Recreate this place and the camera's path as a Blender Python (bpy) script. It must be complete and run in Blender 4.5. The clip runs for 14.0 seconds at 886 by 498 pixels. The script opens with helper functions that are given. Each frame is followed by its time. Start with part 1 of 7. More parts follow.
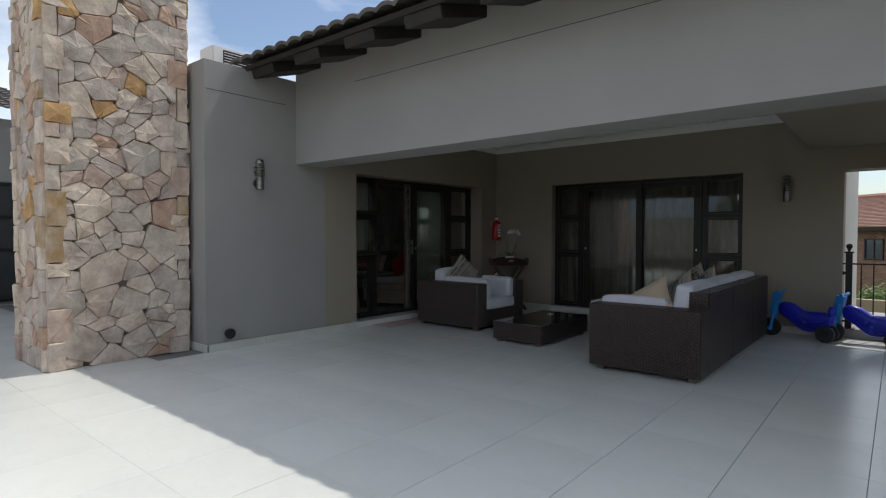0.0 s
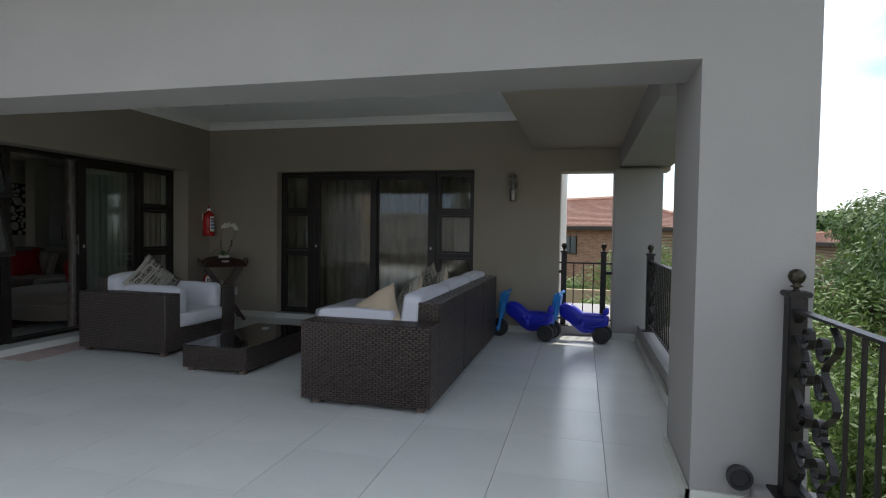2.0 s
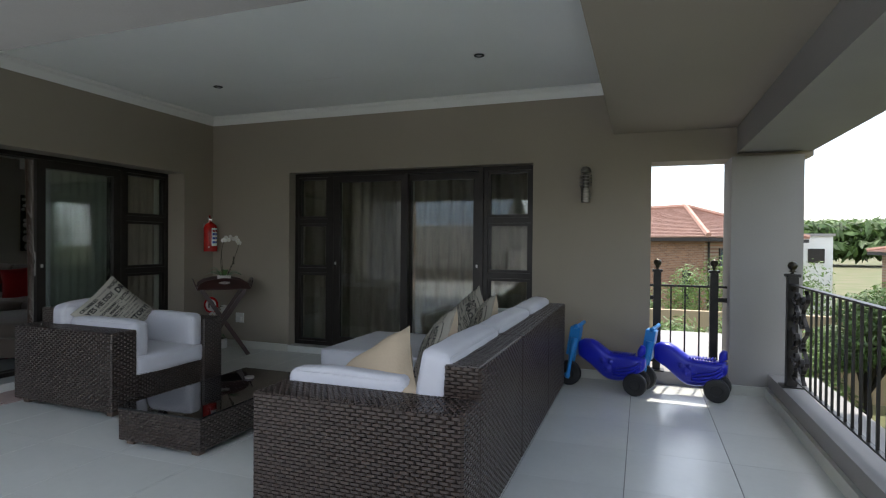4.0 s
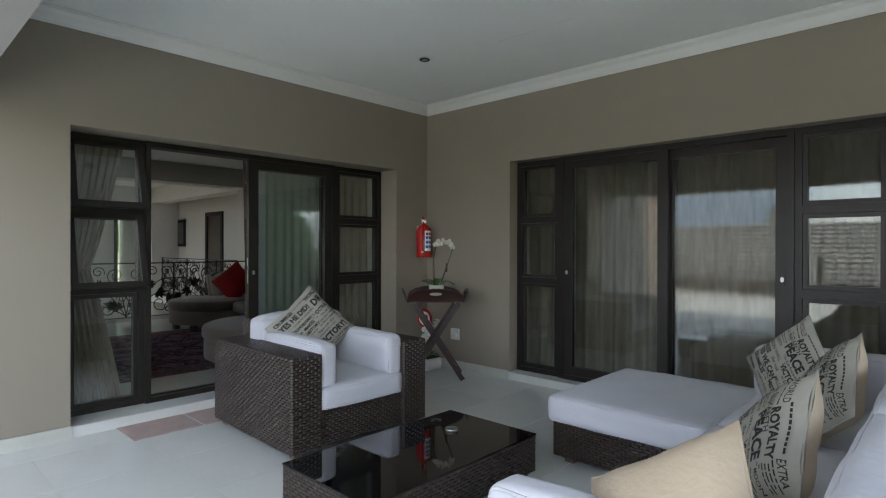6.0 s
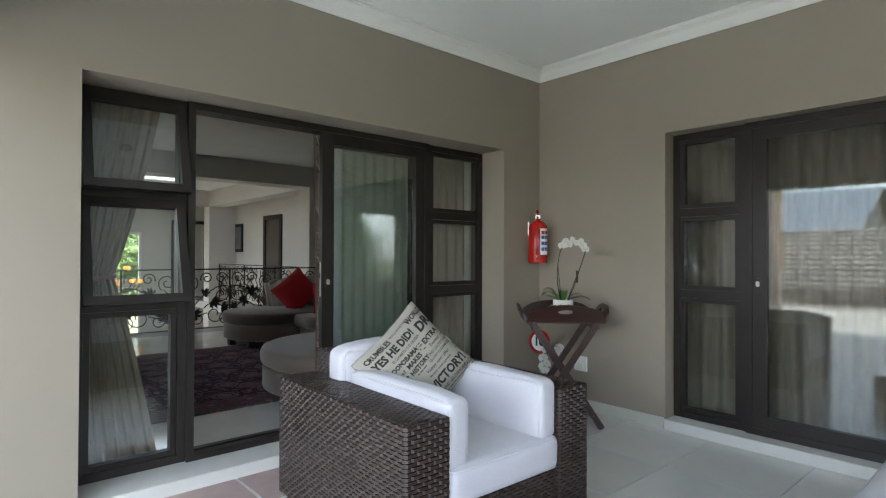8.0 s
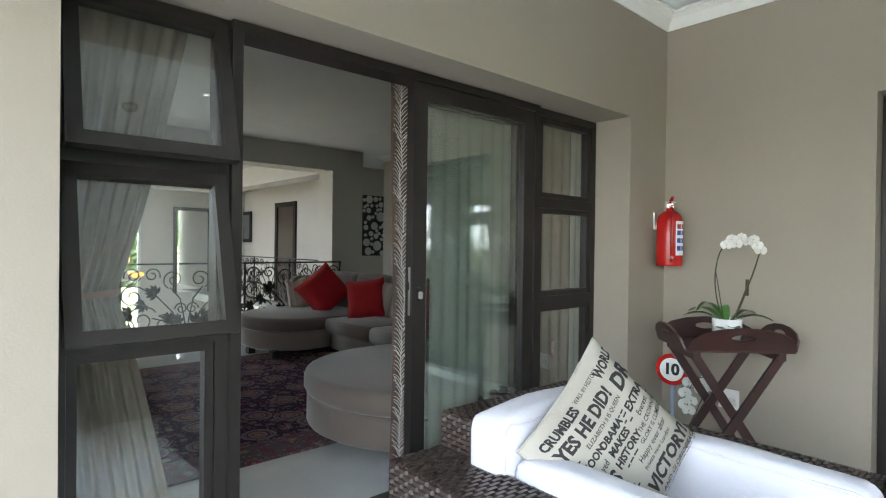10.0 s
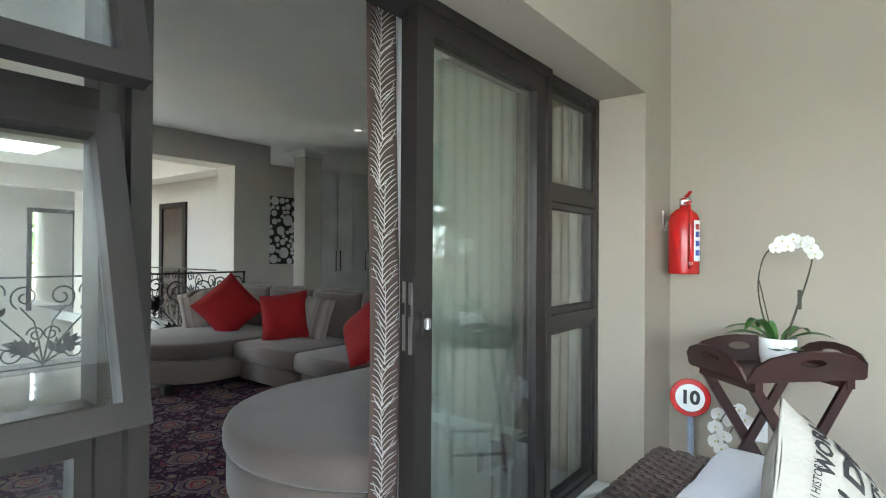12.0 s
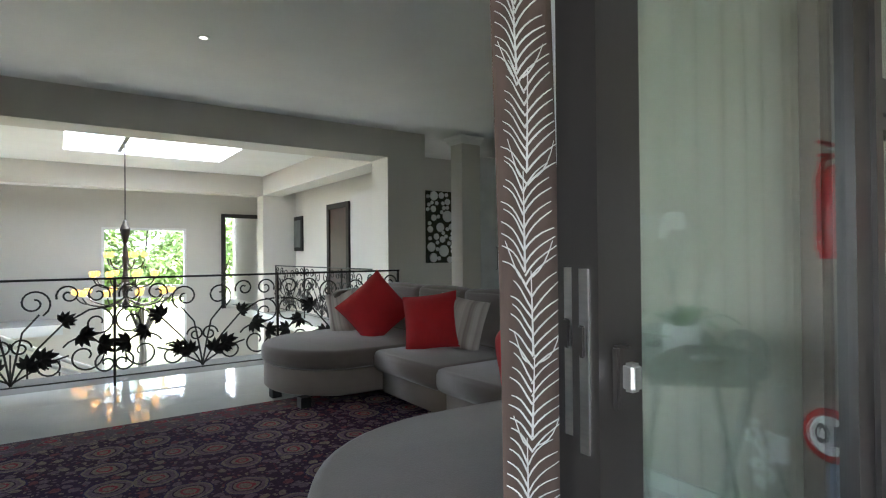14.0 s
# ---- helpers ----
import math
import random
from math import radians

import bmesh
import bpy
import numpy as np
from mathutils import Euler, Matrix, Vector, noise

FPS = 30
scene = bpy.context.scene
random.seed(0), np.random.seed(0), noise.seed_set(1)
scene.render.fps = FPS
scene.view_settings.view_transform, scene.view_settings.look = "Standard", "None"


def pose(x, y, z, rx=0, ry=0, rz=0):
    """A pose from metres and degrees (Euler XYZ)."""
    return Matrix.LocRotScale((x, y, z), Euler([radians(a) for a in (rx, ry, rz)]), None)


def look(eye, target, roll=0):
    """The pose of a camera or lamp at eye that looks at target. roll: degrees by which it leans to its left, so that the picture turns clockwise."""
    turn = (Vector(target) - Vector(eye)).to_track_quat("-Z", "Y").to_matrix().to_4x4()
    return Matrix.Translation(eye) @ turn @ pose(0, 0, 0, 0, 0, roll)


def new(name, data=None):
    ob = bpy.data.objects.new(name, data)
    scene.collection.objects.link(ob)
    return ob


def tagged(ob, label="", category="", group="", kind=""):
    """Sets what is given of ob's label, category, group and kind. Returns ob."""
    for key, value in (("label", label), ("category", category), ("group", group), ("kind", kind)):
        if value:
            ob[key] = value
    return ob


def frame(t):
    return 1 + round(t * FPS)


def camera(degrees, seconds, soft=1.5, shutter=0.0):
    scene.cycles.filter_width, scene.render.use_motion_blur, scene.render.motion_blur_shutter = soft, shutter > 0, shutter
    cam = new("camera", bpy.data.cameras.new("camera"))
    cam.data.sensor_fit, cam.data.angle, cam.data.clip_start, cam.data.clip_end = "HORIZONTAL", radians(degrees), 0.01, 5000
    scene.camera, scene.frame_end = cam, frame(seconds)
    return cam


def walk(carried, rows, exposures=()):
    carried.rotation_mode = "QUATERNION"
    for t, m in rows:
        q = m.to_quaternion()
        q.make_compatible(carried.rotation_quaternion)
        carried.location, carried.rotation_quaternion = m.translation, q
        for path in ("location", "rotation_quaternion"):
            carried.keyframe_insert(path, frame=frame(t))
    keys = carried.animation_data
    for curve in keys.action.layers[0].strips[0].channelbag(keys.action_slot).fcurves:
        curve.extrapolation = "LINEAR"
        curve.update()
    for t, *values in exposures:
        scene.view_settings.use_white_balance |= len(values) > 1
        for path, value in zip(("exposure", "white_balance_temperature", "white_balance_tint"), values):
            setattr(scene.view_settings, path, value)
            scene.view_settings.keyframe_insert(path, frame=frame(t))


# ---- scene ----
cam = camera(77.7, 14.0, soft=1.15)
EXPOSURES = [(0, -0.15, 6500, 10), (1, 0.08, 6500, 10), (2, 0.42, 6500, 10), (4.5, 1.18, 6500, 10), (5, 1.4, 6500, 10), (6, 1.95, 6500, 10), (7.5, 2.5, 6520, 10),
             (9, 3.08, 6520, 9.5), (11.3, 3.83, 6380, 8.5), (12.5, 4.14, 6230, 7), (14, 3.91, 6230, 8.5)]
PATH = [
    (0, (0.819, -1.076, 1.291), (-0.458, 0.463, 1.241), 0.1),
    (0.5, (0.799, -0.941, 1.359), (-0.292, 0.734, 1.288), 0.5),
    (1, (0.742, -0.625, 1.33), (-0.166, 1.156, 1.267), 0.2),
    (1.5, (0.634, -0.246, 1.35), (-0.054, 1.631, 1.284), 0.5),
    (2, (0.558, 0.184, 1.326), (0.068, 2.122, 1.261), 0.9),
    (2.2, (0.565, 0.378, 1.34), (0.097, 2.322, 1.276), 0.6),
    (4.3, (0.131, 2.106, 1.32), (-0.654, 3.945, 1.316), 0.4),
    (4.5, (0.098, 2.279, 1.31), (-0.77, 4.081, 1.311), 0.3),
    (5, (-0.061, 2.601, 1.313), (-1.125, 4.294, 1.303), 0.2),
    (5.5, (-0.253, 2.866, 1.304), (-1.519, 4.414, 1.293), 0.1),
    (6, (-0.567, 3.06, 1.309), (-1.939, 4.516, 1.303), 0.1),
    (6.5, (-0.902, 3.227, 1.271), (-2.311, 4.647, 1.276), 0.1),
    (7, (-1.236, 3.373, 1.274), (-2.681, 4.755, 1.285), 0.1),
    (7.5, (-1.599, 3.499, 1.272), (-3.069, 4.854, 1.291), 0.1),
    (8, (-1.901, 3.607, 1.263), (-3.398, 4.933, 1.285), 0.2),
    (8.5, (-2.235, 3.713, 1.258), (-3.742, 5.028, 1.284), 0.2),
    (9, (-2.547, 3.733, 1.284), (-4.064, 5.035, 1.297), 0.3),
    (9.2, (-2.692, 3.767, 1.309), (-4.204, 5.077, 1.31), 0.4),
    (11.3, (-3.801, 3.918, 1.323), (-5.183, 5.364, 1.332), 0.2),
    (11.5, (-3.89, 3.967, 1.321), (-5.223, 5.458, 1.327), 0.2),
    (12, (-4.103, 4.125, 1.307), (-5.316, 5.716, 1.32), 0.4),
    (12.5, (-4.289, 4.31, 1.302), (-5.46, 5.931, 1.315), 0.3),
    (13, (-4.443, 4.488, 1.288), (-5.632, 6.097, 1.3), 0.1),
    (13.5, (-4.584, 4.68, 1.285), (-5.945, 6.145, 1.293), -0.1),
    (14, (-4.792, 4.926, 1.23), (-6.43, 6.074, 1.248), -0.5),
]
walk(cam, [(t, look(eye, target, roll)) for t, eye, target, roll in PATH], exposures=EXPOSURES)

# ---- light ----
def sky_and_sun(elevation, azimuth, sky=0.12, sun=4.0):
    """azimuth: degrees from +y towards +x, where the sun stands."""
    world = bpy.data.worlds.new("sky")
    world.use_nodes = True
    scene.world = world
    nt = world.node_tree
    tex = nt.nodes.new("ShaderNodeTexSky")
    tex.sky_type, tex.sun_disc = "NISHITA", False
    tex.sun_elevation, tex.sun_rotation = radians(elevation), radians(azimuth)
    tex.air_density, tex.dust_density, tex.ozone_density = 1.0, 1.2, 1.2
    tc = nt.nodes.new("ShaderNodeTexCoord")
    mp = nt.nodes.new("ShaderNodeMapping")
    mp.inputs["Scale"].default_value = (1, 1, 2.6)
    no = nt.nodes.new("ShaderNodeTexNoise")
    no.inputs["Scale"].default_value, no.inputs["Detail"].default_value = 2.2, 8
    rp = nt.nodes.new("ShaderNodeValToRGB")
    rp.color_ramp.elements[0].position, rp.color_ramp.elements[1].position = 0.40, 0.62
    mx = nt.nodes.new("ShaderNodeMixRGB")
    mx.inputs[2].default_value = (9.0, 9.4, 10.0, 1)
    bg = nt.nodes["Background"]
    bg.inputs[1].default_value = sky
    nt.links.new(tc.outputs["Generated"], mp.inputs[0])
    nt.links.new(mp.outputs[0], no.inputs[0])
    nt.links.new(no.outputs[0], rp.inputs[0])
    nt.links.new(rp.outputs[0], mx.inputs[0])
    nt.links.new(tex.outputs[0], mx.inputs[1])
    nt.links.new(mx.outputs[0], bg.inputs[0])
    lamp = new("sun", bpy.data.lights.new("sun", "SUN"))
    lamp.data.energy, lamp.data.angle, lamp.data.color = sun, radians(0.6), (1, 0.95, 0.88)
    e, a = radians(elevation), radians(azimuth)
    d = Vector((math.sin(a) * math.cos(e), math.cos(a) * math.cos(e), math.sin(e)))
    lamp.matrix_world = look(d * 30, (0, 0, 0))


sky_and_sun(64, 12, sky=0.155, sun=3.2)


# ---- materials ----
def material(name, color, rough=0.6, metal=0.0, color2=None, scale=3.0, amount=1.0, bump=0.0, bump_scale=60.0,
             fine=0.0, spec=0.5, sheen=0.0, stretch=(1, 1, 1), by_object=0.0):
    m = bpy.data.materials.new(name)
    m.use_nodes = True
    nt = m.node_tree
    L = nt.links.new
    b = nt.nodes["Principled BSDF"]
    b.inputs["Roughness"].default_value, b.inputs["Metallic"].default_value = rough, metal
    b.inputs["Specular IOR Level"].default_value = spec
    b.inputs["Sheen Weight"].default_value = sheen
    tc = nt.nodes.new("ShaderNodeTexCoord")
    mp = nt.nodes.new("ShaderNodeMapping")
    mp.inputs["Scale"].default_value = stretch
    L(tc.outputs["Object"], mp.inputs[0])
    n1 = nt.nodes.new("ShaderNodeTexNoise")
    n1.inputs["Scale"].default_value, n1.inputs["Detail"].default_value = scale, 6
    L(mp.outputs[0], n1.inputs[0])
    c2 = color2 or tuple(c * 0.82 for c in color)
    rp = nt.nodes.new("ShaderNodeValToRGB")
    rp.color_ramp.elements[0].position, rp.color_ramp.elements[1].position = 0.35, 0.68
    rp.color_ramp.elements[0].color, rp.color_ramp.elements[1].color = (*color, 1), (*c2, 1)
    L(n1.outputs[0], rp.inputs[0])
    out = rp.outputs[0]
    if fine:
        n2 = nt.nodes.new("ShaderNodeTexNoise")
        n2.inputs["Scale"].default_value, n2.inputs["Detail"].default_value = bump_scale, 4
        L(mp.outputs[0], n2.inputs[0])
        mr = nt.nodes.new("ShaderNodeMapRange")
        mr.inputs["To Min"].default_value, mr.inputs["To Max"].default_value = 1 - fine, 1 + fine
        L(n2.outputs[0], mr.inputs[0])
        mu = nt.nodes.new("ShaderNodeVectorMath")
        mu.operation = "SCALE"
        L(out, mu.inputs[0])
        L(mr.outputs[0], mu.inputs["Scale"])
        out = mu.outputs[0]
    if by_object:
        oi = nt.nodes.new("ShaderNodeObjectInfo")
        mr = nt.nodes.new("ShaderNodeMapRange")
        mr.inputs["To Min"].default_value, mr.inputs["To Max"].default_value = 1 - by_object, 1 + by_object
        L(oi.outputs["Random"], mr.inputs[0])
        mu = nt.nodes.new("ShaderNodeVectorMath")
        mu.operation = "SCALE"
        L(out, mu.inputs[0])
        L(mr.outputs[0], mu.inputs["Scale"])
        out = mu.outputs[0]
    L(out, b.inputs["Base Color"])
    if bump:
        n3 = nt.nodes.new("ShaderNodeTexNoise")
        n3.inputs["Scale"].default_value, n3.inputs["Detail"].default_value = bump_scale, 5
        L(mp.outputs[0], n3.inputs[0])
        bp = nt.nodes.new("ShaderNodeBump")
        bp.inputs["Strength"].default_value, bp.inputs["Distance"].default_value = bump, 0.01
        L(n3.outputs[0], bp.inputs["Height"])
        L(bp.outputs[0], b.inputs["Normal"])
    return m


def glass_material(name, tint=(0.93, 0.96, 0.95), boost=1.5):
    m = bpy.data.materials.new(name)
    m.use_nodes = True
    nt = m.node_tree
    nt.nodes.clear()
    o = nt.nodes.new("ShaderNodeOutputMaterial")
    mix = nt.nodes.new("ShaderNodeMixShader")
    tr = nt.nodes.new("ShaderNodeBsdfTransparent")
    tr.inputs[0].default_value = (*tint, 1)
    gl = nt.nodes.new("ShaderNodeBsdfGlossy")
    gl.inputs["Roughness"].default_value = 0.0
    fr = nt.nodes.new("ShaderNodeFresnel")
    fr.inputs[0].default_value = boost
    mul = nt.nodes.new("ShaderNodeMath")
    mul.operation, mul.use_clamp = "MULTIPLY", True
    mul.inputs[1].default_value = 1.95
    nt.links.new(fr.outputs[0], mul.inputs[0])
    cap = nt.nodes.new("ShaderNodeMath")
    cap.operation, cap.inputs[1].default_value = "MINIMUM", 0.22
    nt.links.new(mul.outputs[0], cap.inputs[0])
    nt.links.new(cap.outputs[0], mix.inputs[0])
    nt.links.new(tr.outputs[0], mix.inputs[1])
    nt.links.new(gl.outputs[0], mix.inputs[2])
    nt.links.new(mix.outputs[0], o.inputs[0])
    return m


PLASTER = material("grey_plaster", (0.31, 0.297, 0.282), 0.85, color2=(0.285, 0.272, 0.258), scale=1.3, bump=0.12, bump_scale=90, fine=0.03)
TAUPE = material("taupe_wall_paint", (0.300, 0.261, 0.207), 0.75, color2=(0.282, 0.246, 0.195), scale=1.1, bump=0.08, bump_scale=110, fine=0.02)
CEIL = material("ceiling_paint", (0.82, 0.84, 0.81), 0.8, color2=(0.78, 0.80, 0.775), scale=0.9, bump=0.04, bump_scale=40)
WHITE = material("white_paint", (0.78, 0.78, 0.75), 0.6, color2=(0.74, 0.74, 0.71), scale=2)
INNER = material("cream_inner_paint", (0.59, 0.56, 0.50), 0.75, color2=(0.565, 0.535, 0.475), scale=1)
TILE = material("porcelain_tile", (0.66, 0.67, 0.63), 0.22, color2=(0.60, 0.615, 0.58), scale=1.7, fine=0.03, bump_scale=25, by_object=0.025, spec=0.5)
GROUT = material("grey_grout", (0.17, 0.17, 0.16), 0.9)
TILE_IN = material("white_inner_tile", (0.66, 0.68, 0.66), 0.08, color2=(0.58, 0.60, 0.59), scale=2.2, by_object=0.02)
BRONZE = material("bronze_aluminium", (0.026, 0.022, 0.019), 0.38, 0.35, color2=(0.021, 0.018, 0.016), scale=8, spec=0.5)
GLASS = glass_material("window_glass")
WICKER = material("dark_brown_wicker", (0.044, 0.029, 0.022), 0.36, color2=(0.026, 0.017, 0.013), scale=40, spec=0.6)
# near-black: the shade in the gaps of the weave is put into this colour
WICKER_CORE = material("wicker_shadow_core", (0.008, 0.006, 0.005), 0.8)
CUSHION = material("white_cushion_canvas", (0.59, 0.59, 0.625), 0.9, color2=(0.54, 0.54, 0.58), scale=3, bump=0.25, bump_scale=35, sheen=0.1)
BEIGE = material("beige_cotton", (0.52, 0.42, 0.30), 0.92, color2=(0.47, 0.375, 0.265), scale=4, bump=0.25, bump_scale=45)
RUBBER = material("black_rubber", (0.012, 0.012, 0.013), 0.6, color2=(0.02, 0.02, 0.02), scale=10)
IRON = material("black_wrought_iron", (0.012, 0.011, 0.011), 0.42, 0.4, color2=(0.02, 0.017, 0.015), scale=20, bump=0.15, bump_scale=80)
MAHOG = material("red_mahogany", (0.040, 0.012, 0.009), 0.36, color2=(0.024, 0.008, 0.006), scale=7, stretch=(1, 6, 1), spec=0.6)
RED = material("red_enamel", (0.45, 0.012, 0.010), 0.25, color2=(0.40, 0.010, 0.010), scale=5)
DARKWOOD = material("dark_roof_timber", (0.013, 0.010, 0.009), 0.7, color2=(0.024, 0.019, 0.015), scale=5, stretch=(1, 5, 1), bump=0.3, bump_scale=30)
ROOFTILE = material("concrete_roof_tile", (0.085, 0.078, 0.070), 0.8, color2=(0.12, 0.11, 0.10), scale=6, bump=0.3, bump_scale=50, by_object=0.15)
TERRACOTTA = material("terracotta_roof_tile", (0.37, 0.235, 0.19), 0.8, color2=(0.30, 0.18, 0.145), scale=3, by_object=0.1)
BRICK = material("face_brick", (0.27, 0.115, 0.06), 0.85, color2=(0.19, 0.075, 0.04), scale=3, by_object=0.25)
LEAF = material("green_foliage", (0.055, 0.11, 0.022), 0.6, color2=(0.085, 0.15, 0.035), scale=3)
GRASS = material("lawn_grass", (0.06, 0.11, 0.022), 0.9, color2=(0.09, 0.13, 0.035), scale=1.5, fine=0.3, bump_scale=60)


# ---- mesh helpers ----
def box(bm, x0, x1, y0, y1, z0, z1, m=None):
    vs = [bm.verts.new((x, y, z)) for z in (z0, z1) for y in (y0, y1) for x in (x0, x1)]
    if m is not None:
        for v in vs:
            v.co = m @ v.co
    for f in ((0, 2, 3, 1), (4, 5, 7, 6), (0, 1, 5, 4), (2, 6, 7, 3), (0, 4, 6, 2), (1, 3, 7, 5)):
        bm.faces.new([vs[i] for i in f])
    return vs


def finish(name, bm, mat, parent=None, label="", smooth=False, bevel=0.0):
    if bevel:
        bmesh.ops.bevel(bm, geom=bm.edges[:], offset=bevel, segments=2, affect="EDGES", clamp_overlap=True)
    me = bpy.data.meshes.new(name)
    bmesh.ops.recalc_face_normals(bm, faces=bm.faces[:])
    bm.to_mesh(me)
    bm.free()
    if smooth:
        for p in me.polygons:
            p.use_smooth = True
    for k in (mat if isinstance(mat, (list, tuple)) else [mat]):
        me.materials.append(k)
    ob = new(name, me)
    if parent is not None:
        ob.parent = parent
    if label:
        ob["label"] = label
    return ob


def part(name, bm, mat, parent, label="", smooth=False, bevel=0.0):
    return finish(name, bm, mat, parent, label, smooth, bevel)


def boxes(name, mat, parent, *dims, label="", bevel=0.0, m=None):
    bm = bmesh.new()
    for d in dims:
        box(bm, *d, m=m)
    return finish(name, bm, mat, parent, label, bevel=bevel)


def structure(name, mat, *dims, label="", category="", bevel=0.0):
    return tagged(boxes(name, mat, None, *dims, bevel=bevel), label, category, kind="structure")


def thing(name, label, category, m=None, group=""):
    ob = new(name)
    if m is not None:
        ob.matrix_basis = m
    return tagged(ob, label, category, group)


# ---- the house, outside ----
WX, NY = -5.0, 7.5
W0, W1, WTOP = 4.05, 7.03, 2.145
N0, N1, NTOP = -3.84, -0.87, 2.165
CEIL_Z = 2.90

structure("wall_west", TAUPE,
          (-5.35, WX, 3.5, W0, 0, 3.0), (-5.35, WX, W1, NY, 0, 3.0), (-5.35, WX, W0, W1, WTOP, 3.0), (-5.35, WX, W0, W1, -0.1, 0.06),
          label="taupe painted porch wall with a wide sliding door opening", category="wall")
structure("wall_west_outer", PLASTER, (-5.35, WX, 1.88, 3.5, 0, 3.2),
          label="grey plastered end pier of the house", category="wall")
structure("wall_north", TAUPE,
          (-5.0, N0, NY, 7.85, 0, 3.0), (N1, 0.27, NY, 7.85, 0, 3.0), (N0, N1, NY, 7.85, NTOP, 3.0), (N0, N1, NY, 7.85, -0.1, 0.06),
          (0.27, 1.6, NY, 7.85, 2.124, 3.0), label="taupe painted porch wall with a glazed door opening", category="wall")
structure("porch_beam", PLASTER, (WX, 1.095, 3.06, 3.5, 2.17, 3.75), (1.095, 1.6, 3.06, 3.8, 2.17, 3.75),
          label="grey plastered front beam of the porch", category="beam")
structure("porch_column", PLASTER, (1.095, 1.6, 3.06, 3.8, 0, 2.17), label="grey plastered square column at the porch corner", category="column")
structure("porch_beam_east", PLASTER, (1.0, 1.6, 3.8, 7.5, 2.17, 3.2), label="grey plastered side beam of the porch", category="beam")
structure("porch_column_far", PLASTER, (0.94, 1.5, 7.36, 7.85, 0, 2.124), label="grey plastered column beside the narrow opening", category="column")
structure("bulkhead", TAUPE, (-0.08, 1.0, 3.5, 7.5, 2.41, 3.0), label="lowered taupe painted ceiling strip along the porch side", category="ceiling")
structure("ceiling", CEIL, (-5.0, -0.08, 3.5, 7.5, CEIL_Z, 3.0), label="pale painted flat porch ceiling", category="ceiling")
structure("kerb", PLASTER, (1.25, 1.62, 3.8, 7.36, 0, 0.2), label="low grey plastered kerb under the porch railing", category="kerb")
structure("kerb_south", PLASTER, (1.36, 1.66, -4.0, 3.05, 0, 0.14), label="low grey plastered kerb under the terrace railing", category="kerb")
floor = structure("floor", GROUT, (-11.8, 1.6, -4.0, 7.5, -0.12, -0.005), label="grouted bed of the terrace tiles", category="floor")
structure("floor_inside", TILE_IN, (-10.9, -5.35, 2.2, 9.2, -0.15, 0.03), (-13.0, -5.35, 9.2, 12.2, -0.15, 0.03), (-19.0, -10.9, 8.45, 9.2, -0.15, 0.03), (-18.0, -16.7, 2.2, 5.0, -0.15, 0.03), label="polished white tiled floor of the sitting room", category="floor")
structure("wall_pier_inside", INNER, (-11.5, -11.06, 8.45, 9.03, 0.03, 2.86), (-11.5, -11.06, 2.2, 8.45, 2.5, 2.86), label="cream painted pier and beam towards the stairwell", category="wall")
structure("ceiling_inside", WHITE, (-11.5, -5.35, 2.2, 12.2, 2.86, 2.95), (-19, -11.5, 8.9, 12.2, 2.86, 2.95), label="white ceiling of the sitting room", category="ceiling")

# ---- more outer structure ----
structure("wall_house_south", PLASTER, (-11.8, -5.35, 1.9, 2.2, 0, 3.2), label="grey plastered parapet wall of the house", category="wall")
structure("roof_slab", PLASTER, (-11.8, -5.36, 2.2, 9.0, 2.96, 3.05), label="flat roof behind the parapet", category="roof")
structure("baseboard", material("cream_skirting_tile", (0.56, 0.56, 0.50), 0.35, color2=(0.50, 0.50, 0.45), scale=4),
          (-4.985, -4.97, 1.9, 2.6, 0, 0.085), (-4.985, -4.97, 2.605, 3.3, 0, 0.085), (-4.985, -4.97, 3.305, W0, 0, 0.085), (-4.985, -4.97, W1, 7.48, 0, 0.085),
          (-5.35, -4.97, 1.865, 1.879, 0, 0.085),
          (-4.97, N0, 7.47, 7.485, 0, 0.085), (N1, 0.27, 7.47, 7.485, 0, 0.085), (0.94, 1.23, 7.33, 7.35, 0, 0.085),
          (1.075, 1.093, 3.04, 3.8, 0, 0.085), (1.075, 1.34, 3.04, 3.058, 0, 0.085), (1.22, 1.249, 3.8, 7.36, 0, 0.085),
          (1.34, 1.359, -3.9, 3.058, 0, 0.085),
          label="cream tiled skirting", category="skirting")
structure("backing_strip", PLASTER, (-5.0, -4.986, 1.9, W0, 0, 0.07), (-5.0, -4.986, W1, 7.485, 0, 0.07), (-4.98, N0, 7.486, 7.5, 0, 0.07), (N1, 0.27, 7.486, 7.5, 0, 0.07))
structure("door_sill", TILE, (-5.34, -4.985, W0 + 0.004, W1 - 0.004, 0.0, 0.075), (N0 + 0.004, N1 - 0.004, 7.47, 7.84, 0.0, 0.075), label="pale tiled door sill", category="sill", bevel=0.004)
structure("sill_opening", PLASTER, (0.27, 0.94, 7.5, 7.85, -0.1, 0.12), label="low plastered kerb under the gate opening", category="kerb")


